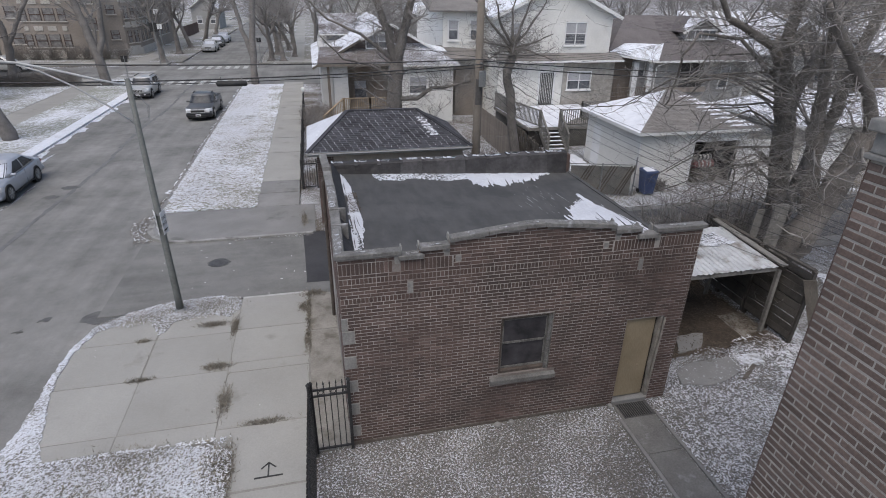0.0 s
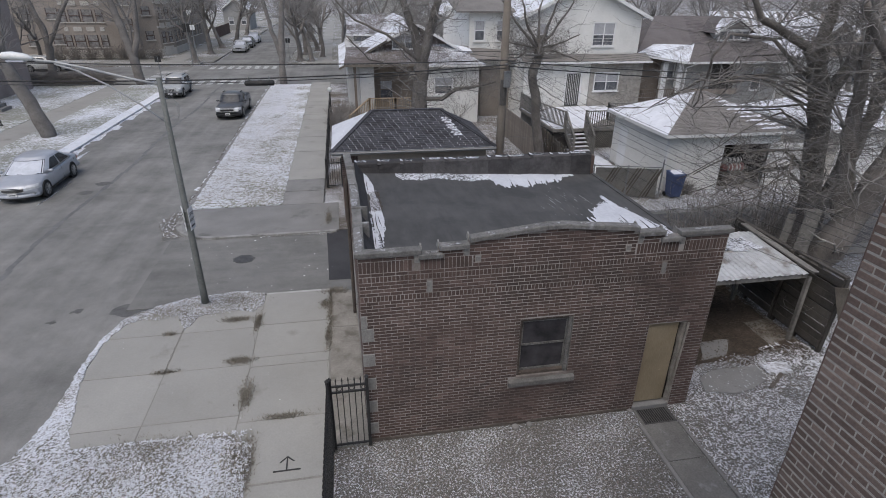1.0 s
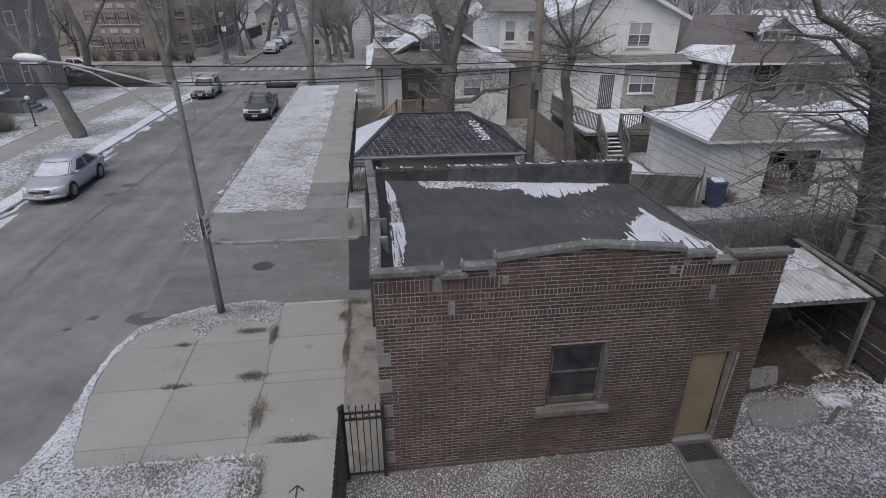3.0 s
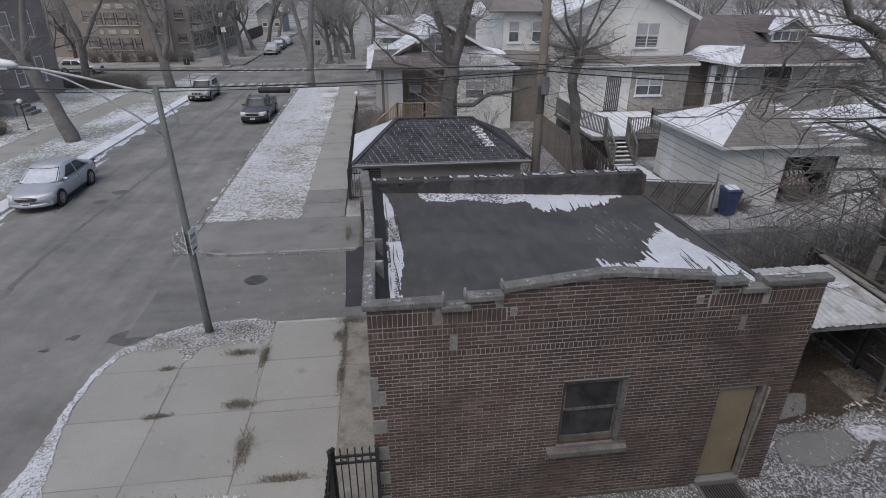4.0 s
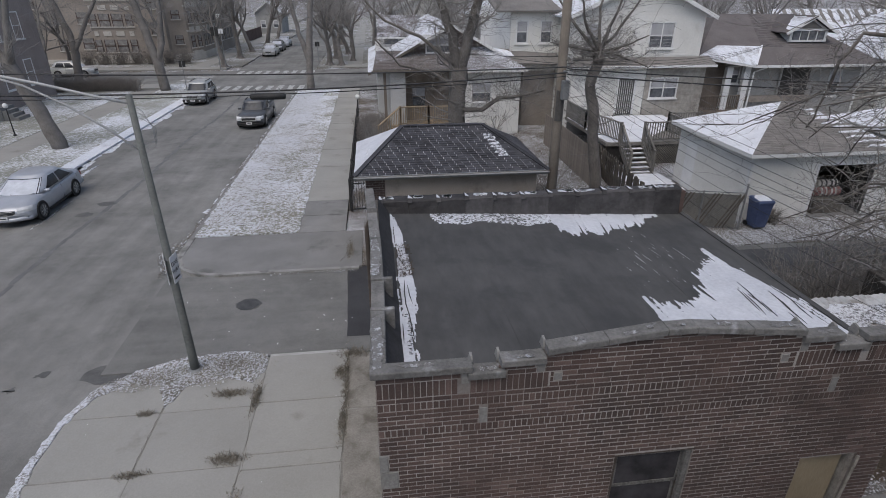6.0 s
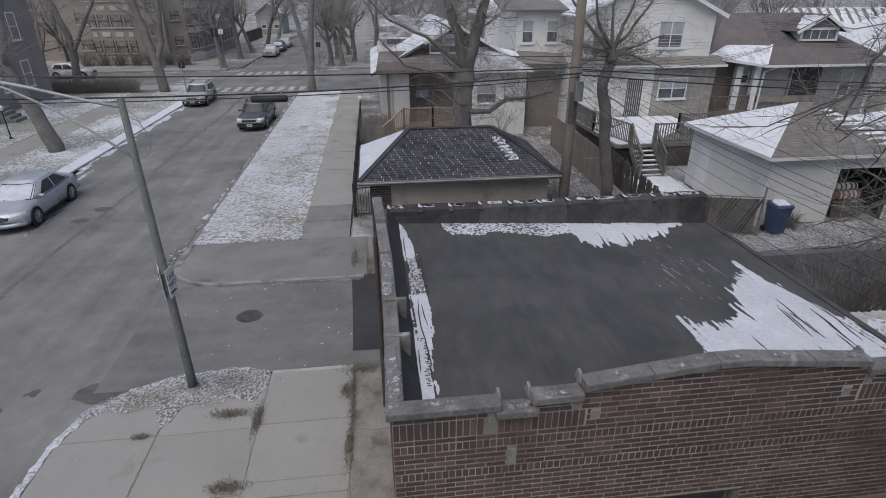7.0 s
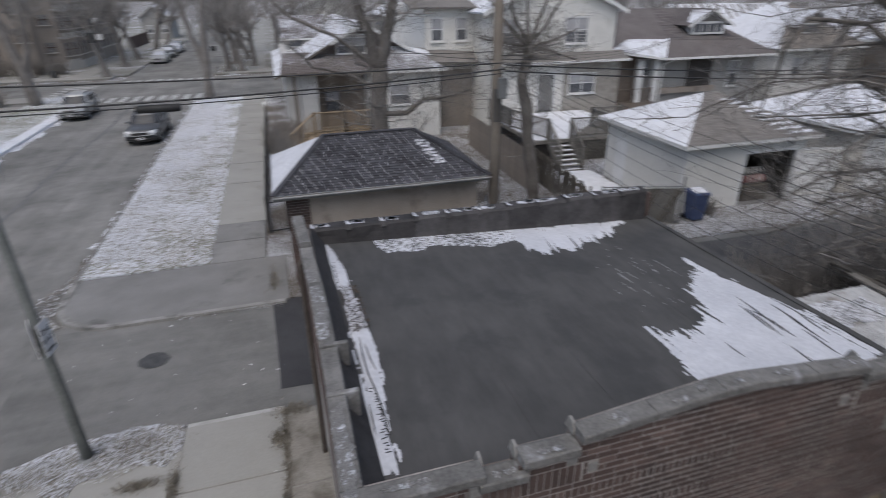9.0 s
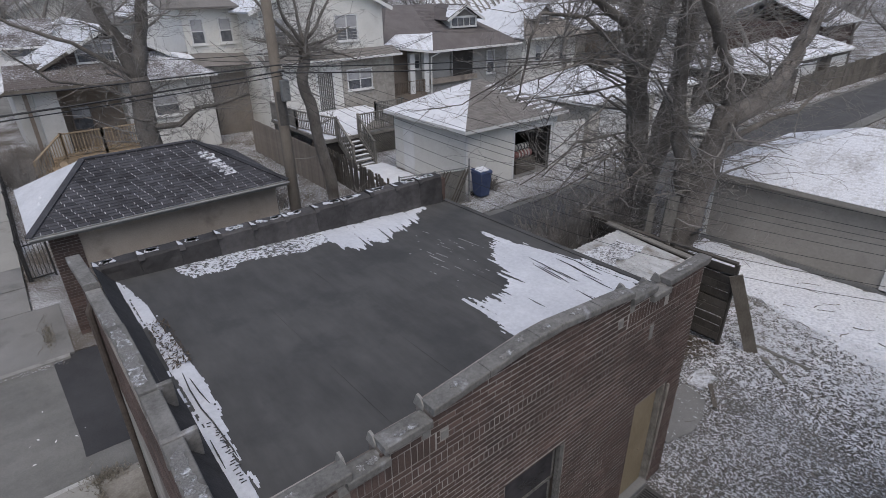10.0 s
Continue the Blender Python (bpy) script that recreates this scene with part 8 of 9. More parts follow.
clapboards(sd, (34.2, 29.2), (41.0, 29.2), 0.2, 3.8, 0.16)
clapboards(sd, (34.2, 38), (34.2, 29.2), 0.2, 3.8, 0.16)
part("siding", sd, HOUSE_WHITE, nh, "white lapped siding", kind="stuff")
N_A, N_B, N_C, N_D, N_R, N_S = (33.6, 28.5, 3.85), (41.6, 28.5, 3.85), (41.6, 38.7, 3.85), (33.6, 38.7, 3.85), (37.9, 32.8, 6.75), (38.3, 34.4, 6.75)
part("roof_slope", Geo().plate([N_A, N_B, N_R], 0.08), TAN_SHINGLE, nh, "bare tan shingle slope")
shingles(nh, N_A, N_B, (37.95, 32.7, 6.7), (37.85, 32.7, 6.7), TAN_SHINGLE, 0.45, 0.2, "roof_shingle", 0.006, 0.012, 41)
part("roof_slope", Geo().plate([N_B, N_C, N_S, N_R], 0.08), SNOW_ROOF, nh)
part("roof_slope", Geo().plate([N_C, N_D, N_S], 0.08), SNOW_ROOF, nh)
part("roof_slope", Geo().plate([N_D, N_A, N_R, N_S], 0.08), SNOW, nh, "snow-covered slope")
part("gutter", Geo().box(33.6, 28.4, 3.7, 41.6, 28.5, 3.83), TRIM, nh, "white gutter")
window_unit(nh, (36.1, 29.16, 1.9), 0.8, 1.3, 0, 1)
window_unit(nh, (39.2, 29.16, 1.7), 0.9, 1.5, 0, 1)
nd = part("dormer", Geo().add([(36.2, 29.7, 4.6), (38.2, 29.7, 4.6), (38.2, 29.7, 5.4), (37.2, 29.7, 6.2), (36.2, 29.7, 5.4), (36.2, 32.0, 4.6), (38.2, 32.0, 4.6), (38.2, 32.0, 5.4), (37.2, 32.0, 6.2), (36.2, 32.0, 5.4)], [(0, 1, 2, 3, 4), (1, 6, 7, 2), (0, 4, 9, 5)]), TAN_SHINGLE, nh, "tan gabled dormer")
part("dormer_roof", Geo().plate([(37.2, 29.4, 6.35), (37.2, 32.6, 6.35), (35.7, 32.6, 5.2), (35.7, 29.4, 5.2)], 0.07), SNOW, nd, "snowy dormer slope")
part("dormer_roof", Geo().plate([(37.2, 32.6, 6.35), (37.2, 29.4, 6.35), (38.7, 29.4, 5.2), (38.7, 32.6, 5.2)], 0.07), SNOW_ROOF, nd, "snowy dormer slope")
part("dormer_frame", Geo().box(36.5, 29.62, 4.72, 37.9, 29.69, 4.82).box(36.5, 29.62, 5.32, 37.9, 29.69, 5.42), TRIM, nd, "white window frame")
for k in range(3):
    part("pane", Geo().box(36.6 + 0.44 * k, 29.64, 4.84, 36.95 + 0.44 * k, 29.695, 5.3), HOUSE_GLASS, nd)

# ---- tan house next to it
th = thing("tan_house", "tan brick house with a snow-covered hipped roof", "house")
part("wall", Geo().box(42.6, 29.0, -0.1, 51.5, 39, 4.1), TAN, th)
part("annex", Geo().box(42.2, 26.6, -0.1, 44.0, 28.99, 4.1), bpy.data.materials["brown_porch"], th, "brown enclosed back porch")
part("annex_roof", Geo().plate([(42.0, 26.3, 4.12), (44.2, 26.3, 4.12), (44.2, 29.3, 4.4), (42.0, 29.3, 4.4)], 0.1), SNOW_ROOF, th)
hip_roof(th, 42.0, 52.1, 28.5, 39.6, 4.2, (46.5, 33.5), (47.6, 33.5), 6.9, (SNOW_ROOF, SNOW_ROOF, SNOW, SNOW))
for x in (45.4, 48.2, 50.2):
    window_unit(th, (x, 28.96, 1.7), 1.0, 1.5, 0, 1)

# ---- long house behind, its roof streaked where the snow slid
lh = thing("long_house", "long house with a snow-streaked roof in the next row", "house")
part("wall", Geo().box(38.6, 45.2, -0.1, 51.6, 51, 4.2), TAN, lh)
part("roof_slope", Geo().plate([(37.4, 44.4, 3.9), (52.8, 44.4, 3.9), (51.2, 48.0, 6.35), (38.6, 48.0, 6.35)], 0.1), SNOW, lh, "snow-covered slope")
part("roof_slope", Geo().plate([(52.8, 51.8, 3.9), (37.4, 51.8, 3.9), (38.6, 48.0, 6.35), (51.2, 48.0, 6.35)], 0.1), SNOW, lh)
part("roof_slope", Geo().plate([(37.4, 51.8, 3.9), (37.4, 44.4, 3.9), (38.6, 48.0, 6.35)], 0.1), SNOW_ROOF, lh)
part("roof_slope", Geo().plate([(52.8, 44.4, 3.9), (52.8, 51.8, 3.9), (51.2, 48.0, 6.35)], 0.1), SNOW_ROOF, lh)
for k in range(13):
    x = 39.2 + 0.96 * k
    part("bare_streak", Geo().plate([(px, py, 3.9 + (py - 44.4) * 0.6806 + 0.012) for px, py in ragged([(x, 45.3 + 0.5 * (k % 3)), (x + 0.3, 45.2 + 0.5 * (k % 3)), (x + 0.75, 47.9), (x + 0.35, 47.9)], 0.35, 0.06, k)], 0.012), GREY_ROOF, lh, "bare shingle streak between the snow")
for x in (40.5, 43.5, 46.5, 49.5):
    window_unit(lh, (x, 45.16, 1.6), 1.1, 1.5, 0, 1)
plain_house((6, 64, 0), 9, 10, 5.4, 2.2, WHITE, SNOW_ROOF, "white house beyond the crossing")
plain_house((18, 66, 0), 9, 10, 5.4, 2.2, GREY_SIDING, SNOW_ROOF, "grey house beyond the crossing")
plain_house((-20.6, 118, 0), 5, 10, 4.0, 1.9, GREY_SIDING, SNOW_ROOF, "grey gabled house at the end of the street")
plain_house((66, 20, 0), 9, 9, 4.4, 2.0, DARK_BRICK, SNOW_ROOF, "dark brick house far along the alley", 90)
for gx, gy, gw_, gm, gl in ((45.5, 12.9, 5.4, OLD_WOOD, "weathered wooden garage with a snowy roof on the alley"), (52.5, 12.9, 5.2, OLD_WOOD, "weathered wooden garage with a snowy roof on the alley"), (34.5, -2.5, 5.6, GREY_SIDING, "grey garage with a snowy roof across the alley"), (43.0, -2.6, 5.4, WHITE, "white garage with a snowy roof across the alley"), (51.5, -2.2, 5.4, TAN, "tan garage with a snowy roof across the alley")):
    gg = thing("small_garage", gl, "garage", (gx, gy, 0), 0, "alley garages")
    part("body", Geo().box(0, 0, -0.1, gw_, 5.4, 2.5), gm, gg)
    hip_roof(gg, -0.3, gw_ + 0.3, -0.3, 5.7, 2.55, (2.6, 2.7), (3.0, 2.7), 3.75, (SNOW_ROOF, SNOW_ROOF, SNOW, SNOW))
    part("garage_door", Geo().box(0.8, -0.06, 0, gw_ - 0.8, -0.02, 2.1), TRIM, gg)

g6 = thing("small_garage", "weathered garage with a snowy roof far along the alley", "garage")
part("body", Geo().box(37.5, 11.6, -0.1, 43.0, 17.0, 2.5), OLD_WOOD, g6)
hip_roof(g6, 37.2, 43.3, 11.3, 17.3, 2.55, (39.9, 14.2), (40.6, 14.2), 3.7, (SNOW_ROOF, SNOW_ROOF, SNOW, SNOW))
part("garage_door", Geo().box(38.4, 11.54, 0, 41.8, 11.58, 2.1), GREY_WOOD, g6)
g5 = thing("small_garage", "tan garage with a snowy roof further along the alley", "garage")
part("body", Geo().box(26.8, 13.0, -0.1, 31.5, 18.0, 2.5), TAN, g5)
hip_roof(g5, 26.5, 31.8, 12.7, 18.3, 2.55, (28.8, 15.5), (29.5, 15.5), 3.7, (SNOW_ROOF, SNOW_ROOF, SNOW, SNOW))
part("garage_door", Geo().box(27.4, 12.94, 0, 30.6, 12.98, 2.1), TRIM, g5)
ff = thing("far_fence", "dark weathered board fence along the far alley", "fence")
for k in range(14):
    part("fence_panel", Geo().box(43.2 + 2.2 * k, 11.35, -0.1, 45.3 + 2.2 * k, 11.42, 1.75 + 0.08 * (k % 3)), OLD_WOOD, ff)
    part("post", Geo().box(45.32 + 2.2 * k, 11.33, -0.1, 45.38 + 2.2 * k, 11.44, 1.9), OLD_WOOD, ff)
# ==== yard things ====
cp = thing("carport", "rusty corrugated tin carport roof on wooden posts", "carport", (0, 0, 0))
tin = Geo()
for k in range(53):
    x = 6.86 + k * 0.0745
    tin.v += [(x, y, 1.98 + 0.085 * (y - 1.7) + 0.014 * (1 if k % 2 else -1) + 0.01 * math.sin(y * 3 + k)) for y in (1.68, 2.4, 3.1, 3.85)]
tin.f = [(4 * k + j, 4 * k + 4 + j, 4 * k + 5 + j, 4 * k + 1 + j) for k in range(52) for j in range(3)]
part("tin_roof", tin, TIN, cp, "rusty corrugated sheet", smooth=False)
part("beam", Geo().bar((6.9, 1.75, 1.90), (10.75, 1.75, 1.90), 0.05, 0.13), GREY_WOOD, cp)
part("beam", Geo().bar((6.9, 3.8, 2.05), (10.75, 3.8, 2.05), 0.05, 0.13), GREY_WOOD, cp)
for x, y, h in ((10.8, 1.72, 1.87), (10.66, 3.75, 2.0), (8.8, 3.75, 2.0), (7.0, 3.75, 2.0)):
    part("post", Geo().bar((x, y, -0.05), (x, y, h), 0.09), GREY_WOOD, cp)
for k in range(5):
    part("rafter", Geo().bar((7.0 + 0.9 * k, 1.7, 1.90), (7.0 + 0.9 * k, 3.82, 2.08), 0.04, 0.09), GREY_WOOD, cp)
single("litter", Geo().add([v for k in range(260) for v in (lambda x, y, a, l: ((x, y, 2.02 + 0.085 * (y - 1.7)), (x + l * math.cos(a), y + l * math.sin(a), 2.03 + 0.085 * (y + l * math.sin(a) - 1.7)), (x + l * math.cos(a) + 0.015, y + l * math.sin(a) + 0.01, 2.025 + 0.085 * (y + l * math.sin(a) - 1.7))))(rng.gauss(9.0, 0.7), rng.gauss(2.7, 0.35), rng.uniform(0, 6.3), rng.uniform(0.05, 0.4))], [(3 * k, 3 * k + 1, 3 * k + 2) for k in range(260)]), TWIG, "dead twigs lying on the tin roof", "twigs", kind="stuff")
single("roof_snow_patch", Geo().plate([(x, y, 2.004 + 0.085 * (y - 1.7)) for x, y in ragged([(8.0, 2.6), (9.4, 2.9), (10.4, 2.9), (10.2, 3.5), (9.0, 3.6), (8.2, 3.3)], 0.15, 0.07, 5)], 0.01), THIN_SNOW, "thin snow on the tin roof", "snow", kind="stuff")


def slat_fence(a, b, label, rows=9, lean=0.0):
    a, b = Vector(a), Vector(b)
    f = thing("slat_fence", label, "fence", a, group="slatted fence panels")
    d = b - a
    side = d.cross(Vector((0, 0, 1))).normalized()
    for k in (0, 0.5, 1):
        part("post", Geo().bar(d * k - Vector((0, 0, 0.05)), d * k + side * lean + Vector((0, 0, 2.08)), 0.09), DARK_WOOD, f)
    for r in range(rows):
        z = 0.14 + r * 1.9 / rows
        for s in (-1, 1):
            off = side * (0.06 * s + lean * z / 1.9)
            zz = z + (0.1 if s > 0 else 0) + rng.uniform(-0.02, 0.02)
            part("slat", Geo().bar(off + Vector((0, 0, zz)), d + off + Vector((0, 0, zz + rng.uniform(-0.03, 0.03))), 0.024, 0.185), DARK_WOOD, f)
    part("top_rail", Geo().bar(side * lean + Vector((0, 0, 2.09)), d + side * lean + Vector((0, 0, 2.1)), 0.12, 0.05), DARK_WOOD, f)


slat_fence((11.15, 4.9, 0), (11.1, 2.75, 0), "weathered slatted wooden fence behind the carport")
slat_fence((11.1, 2.65, 0), (11.12, 1.12, 0), "weathered slatted wooden fence leaning by the carport", lean=-0.1)
for bx, by, w_, h_ in ((11.42, 3.55, 0.20, 2.75), (11.72, 3.2, 0.36, 2.95)):
    single("upright_board", Geo().bar((bx, by, 0.0), (bx + 0.12, by - 0.05, h_), 0.05, w_), GREY_WOOD, "tall grey weathered board standing by the tree", "board", "upright boards")
single("ridge_board", Geo().bar((10.74, 4.2, 2.24), (10.82, 1.6, 2.04), 0.17, 0.035), GREY_WOOD, "grey plank lying along the edge of the tin roof", "board")
single("leaning_board", Geo().bar((11.42, 0.46, 0.0), (11.06, 1.05, 1.9), 0.05, 0.27), OLD_WOOD, "weathered board leaning on the fence", "board")
single("plank", Geo().bar((11.75, 0.5, 0.03), (11.72, -0.65, 0.03), 0.09, 0.03), GREY_WOOD, "grey plank lying in the snow", "plank", "loose planks")
single("plank", Geo().bar((11.4, 0.2, 0.03), (10.85, -0.5, 0.03), 0.11, 0.03), GREY_WOOD, "grey plank lying in the snow", "plank", "loose planks")
single("plank", Geo().bar((9.6, 0.5, 0.03), (9.0, 0.1, 0.03), 0.09, 0.03), OLD_WOOD, "dark plank lying in the leaves", "plank", "loose planks")
single("paving_slab", Geo().slab(ragged([(7.45, 0.2), (8.3, 0.05), (9.07, 0.36), (9.2, 0.85), (7.98, 0.9), (7.55, 0.62)], 0.25, 0.05, 3), -0.05, 0.04), OLD_CONCRETE, "broken concrete slab in the yard", "slab")
single("paving_slab", Geo().slab(ragged([(8.05, 1.3), (8.75, 1.36), (9.25, 1.95), (8.45, 1.95)], 0.2, 0.03, 4), -0.05, 0.042), OLD_CONCRETE, "dirty concrete slab beside the carport", "slab")
single("paving_slab", Geo().slab(ragged([(9.3, 0.5), (9.95, 0.5), (9.95, 0.95), (9.35, 0.9)], 0.2, 0.03, 5), -0.05, 0.038), snowy("snowy_slab", (0.16, 0.158, 0.15), (0.25, 0.246, 0.235), 0.47, 12, 1.5, 0.08, 0.4), "snow-dusted concrete slab in the yard", "slab")
single("paving_slab", Geo().slab(ragged([(10.15, 1.55), (10.95, 1.8), (11.0, 2.7), (10.2, 2.6)], 0.2, 0.03, 6), -0.05, 0.022), STAINED_CONCRETE, "dirty concrete slab under the carport", "slab")
path = thing("yard_path", "narrow worn concrete path to the boarded door", "path", kind="structure")
PATH_STONE = surface("dirty_path", (0.10, 0.097, 0.092), (0.19, 0.185, 0.176), 1.2, 30, 0.85, 0.25, stain=(0.30, 0.305, 0.315), stain_scale=3.0, stain_at=0.64)
for k in range(6):
    part("slab", Geo().box(5.53, -1.46 - 1.42 * k, -0.1, 6.28, -0.06 - 1.42 * k, 0.02 + 0.004 * (k % 2)), PATH_STONE, path, bevel=0.006)
part("edging", Geo().box(5.43, -9, -0.1, 5.50, -0.5, 0.05).box(6.31, -9, -0.1, 6.37, -0.5, 0.04), OLD_CONCRETE, path)
mat_ = thing("door_mat", "black ribbed rubber mat at the boarded door", "mat", (5.58, -0.5, 0.022))
part("base", Geo().box(0, 0, 0, 0.72, 0.42, 0.012), surface("worn_rubber", (0.045, 0.044, 0.044), (0.10, 0.098, 0.096), 5, 40), mat_)
for k in range(13):
    part("rib", Geo().bar((0.03 + 0.05 * k, 0.02, 0.016), (0.03 + 0.05 * k, 0.40, 0.016), 0.018, 0.01), RUBBER, mat_)
single("gas_meter", Geo().box(6.83, 0.22, 0.42, 6.99, 0.44, 0.7).tube([(6.9, 0.33, 0.0), (6.9, 0.33, 0.42)], 0.03, 8), surface("dark_red_paint", (0.05, 0.022, 0.02), (0.10, 0.045, 0.04), 5, 20), "dark red gas meter on the wall corner", "gas meter", bevel=0.01)
for k, (x, y) in enumerate(((2.9, -0.12), (3.2, -0.10), (5.45, -0.08))):
    single("stone", Geo().ball((x, y, 0.04), 0.08 - 0.01 * k, 6, 8, 0.6), LIMESTONE, "loose stone by the wall foot", "stone", "loose stones")

# ---- fences across the alley
wf = thing("plank_fence", "brown leaning plank fence beside the garage", "fence", (0, 0, 0))
pk = mesh_of("plank", Geo().box(-0.065, -0.012, 0, 0.065, 0.012, 1.35), OLD_WOOD)
for k in range(50):
    y = 13.0 + k * 0.145
    piece("plank", pk, wf, pose(9.9 + 0.09 * (y - 13), y, rng.uniform(-0.03, 0.05), rng.uniform(-3, 3), 8 * math.sin(k * 0.35), 86))
part("rail", Geo().bar((9.95, 13.0, 0.4), (10.55, 20.2, 0.4), 0.05, 0.09).bar((9.95, 13.0, 1.1), (10.55, 20.2, 1.1), 0.05, 0.09), OLD_WOOD, wf)
bf = thing("board_fence", "tall brown board fence between the yards", "fence", (0, 0, 0))
pk2 = mesh_of("plank", Geo().box(-0.07, -0.012, 0, 0.07, 0.012, 1.7), surface("brown_board", (0.19, 0.16, 0.133), (0.29, 0.25, 0.21), 1, 10, 0.9, 0.2, pieces=0.12), )
for k in range(56):
    y = 17.0 + k * 0.142
    piece("plank", pk2, bf, pose(9.38 + 0.02 * (y - 17), y, rng.uniform(-0.02, 0.02), 0, 0, 88))
cl = thing("chain_link_fence", "chain-link fence with diagonal slats by the alley", "fence", (10.25, 12.7, 0))
d = Vector((2.75, -0.75, 0))
for k in (0, 0.5, 1):
    part("post", Geo().tube([d * k, d * k + Vector((0, 0, 1.75 if k == 1 else 1.45))], 0.035, 8), GALV, cl)
part("top_rail", Geo().tube([Vector((0, 0, 1.4)), d + Vector((0, 0, 1.4))], 0.022, 6), GALV, cl)
wire = Geo()
for k in range(-16, 32):
    for s in (1, -1):
        a0, b0 = k / 30, k / 30 + s * 0.48
        lo, hi = sorted((a0, b0))
        t0, t1 = max(0, lo), min(1, hi)
        if t1 - t0 > 0.02:
            za, zb = [(t - a0) / (b0 - a0) * 1.38 for t in (t0, t1)]
            wire.bar(d * t0 + Vector((0, 0, za + 0.02)), d * t1 + Vector((0, 0, zb + 0.02)), 0.006)
part("wire_mesh", wire, GALV, cl, "grey wire mesh", kind="stuff")
for g0 in (0.08, 0.42, 0.72):
    for k in range(3):
        t = g0 + 0.045 * k
        part("slat", Geo().bar(d * t + Vector((0, 0, 0.05)), d * min(1, t + 0.22) + Vector((0, 0, 1.35)), 0.012, 0.05), OLD_WOOD, cl, "dark slat woven into the mesh")
gs = thing("privacy_panel", "grey weathered panel on the fence by the bin", "panel", (0, 0, 0))
part("panel", Geo().sheet((10.35, 12.72, 0.05), (12.9, 12.03, 0.05), (12.9, 12.03, 1.3), (10.35, 12.72, 1.3), 0.02), GREY_WOOD, gs)
single("snow_yard", Geo().slab(ragged([(11.6, 14.2), (13.3, 13.4), (13.4, 18.6), (11.2, 18.9)], 0.2, 0.09, 6), -0.05, 0.015), SNOW, "snow beside the white garage", "snow", kind="stuff")
single("snow_alley_edge", Geo().slab(ragged([(9.0, 10.7), (13.2, 10.75), (19, 10.8), (24, 10.7), (24, 12.6), (14, 12.7), (13, 11.8), (9.0, 12.3)], 0.2, 0.1, 7), -0.05, 0.018), VERGE, "patchy snow and leaves along the alley", "snow", kind="stuff")
single("snow_field", Geo().slab(ragged([(14.3, 2.3), (13.9, 1.4), (13.6, 0.4), (13.4, -0.6), (12.8, -1.8), (12.6, -3.2), (13.2, -4.6), (16.6, -5.0), (16.6, 4.2), (14.9, 4.0)], 0.25, 0.12, 8), -0.05, 0.02), snowy("open_snow", (0.30, 0.295, 0.29), (0.42, 0.415, 0.405), 0.34, 7, 0.6, 0.08, 0.4, 14, 0.5), "open snow between the tree and the garage", "snow", kind="stuff")

# ==== trees ====
def stem_tree(label, at, paths, seed, kids=26, levels=4, twigs=(6, 6, 5, 4), reach=2.2, low=0.3, twig_mat=None, shoots=0):
    """A tree whose stems run along given ways; each sends out branches all along."""
    rg = random.Random(seed)
    t = thing("tree", label, "tree", at)
    o = Vector(at)
    trunk, crown = Geo(), Geo()
    for pts, r0, r1 in paths:
        pts = [Vector(p) - o for p in pts]
        fine = []
        for i in range(len(pts) - 1):
            for k in range(3):
                fine.append(pts[i].lerp(pts[i + 1], k / 3) + Vector((rg.gauss(0, 0.03), rg.gauss(0, 0.03), 0)))
        fine.append(pts[-1])
        n = len(fine)
        rad = [(r0 + (r1 - r0) * i / (n - 1)) * rg.uniform(0.93, 1.07) for i in range(n)]
        trunk.tube(fine, rad, 10)
        thin = r0 < 0.1
        for k in range(kids // 3 if thin else kids):
            u = low + (1 - low) * rg.random() ** 0.8
            i = min(n - 2, int(u * (n - 1)))
            p = fine[i].lerp(fine[i + 1], u * (n - 1) - i)
            a = rg.uniform(0, 6.28)
            way = Vector((math.cos(a), math.sin(a), rg.uniform(-0.35, 0.8)))
            stout = rad[i] * rg.uniform(0.10, 0.24) if rg.random() < 0.35 else rg.uniform(0.009, 0.02)
            grow(trunk, crown, rg, p, way, reach * rg.uniform(0.5, 1.25) * (0.55 if thin else 1), max(0.009, min(0.045, stout)), 2, levels, twigs, 0.03, 0.24 if twig_mat else 0.34)
        for k in range(shoots // 6 if thin else shoots):
            u = rg.uniform(0.12, 0.95)
            i = min(n - 2, int(u * (n - 1)))
            a = rg.uniform(0, 6.28)
            way = Vector((math.cos(a), math.sin(a), rg.uniform(-0.5, 0.6)))
            grow(trunk, crown, rg, fine[i].lerp(fine[i + 1], u * (n - 1) - i), way, rg.uniform(0.9, 3.0), rg.uniform(0.008, 0.014), 2, 4, (0, 0, 3, 2), 0.08, 0.45)
    part("trunk", trunk, HAZED_BARK if twig_mat else BARK, t, smooth=True)
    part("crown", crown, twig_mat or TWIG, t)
    return t


limb_rng = random.Random(41)
THIN_LIMBS = []
for k in range(15):
    z = limb_rng.uniform(2.6, 6.6)
    x, y = 13.9 - 0.24 * (z - 2.6), 5.5
    a = radians(limb_rng.uniform(95, 215))
    l = limb_rng.uniform(2.4, 4.6)
    up = limb_rng.uniform(-0.2, 0.9)
    THIN_LIMBS.append(([(x, y, z), (x + 0.4 * l * math.cos(a), y + 0.4 * l * math.sin(a), z + up), (x + 0.8 * l * math.cos(a + 0.2), y + 0.8 * l * math.sin(a + 0.2), z + up * 0.8), (x + l * math.cos(a - 0.1), y + l * math.sin(a - 0.1), z + up * 0.2 - limb_rng.uniform(0.2, 1.2))], 0.034, 0.010))
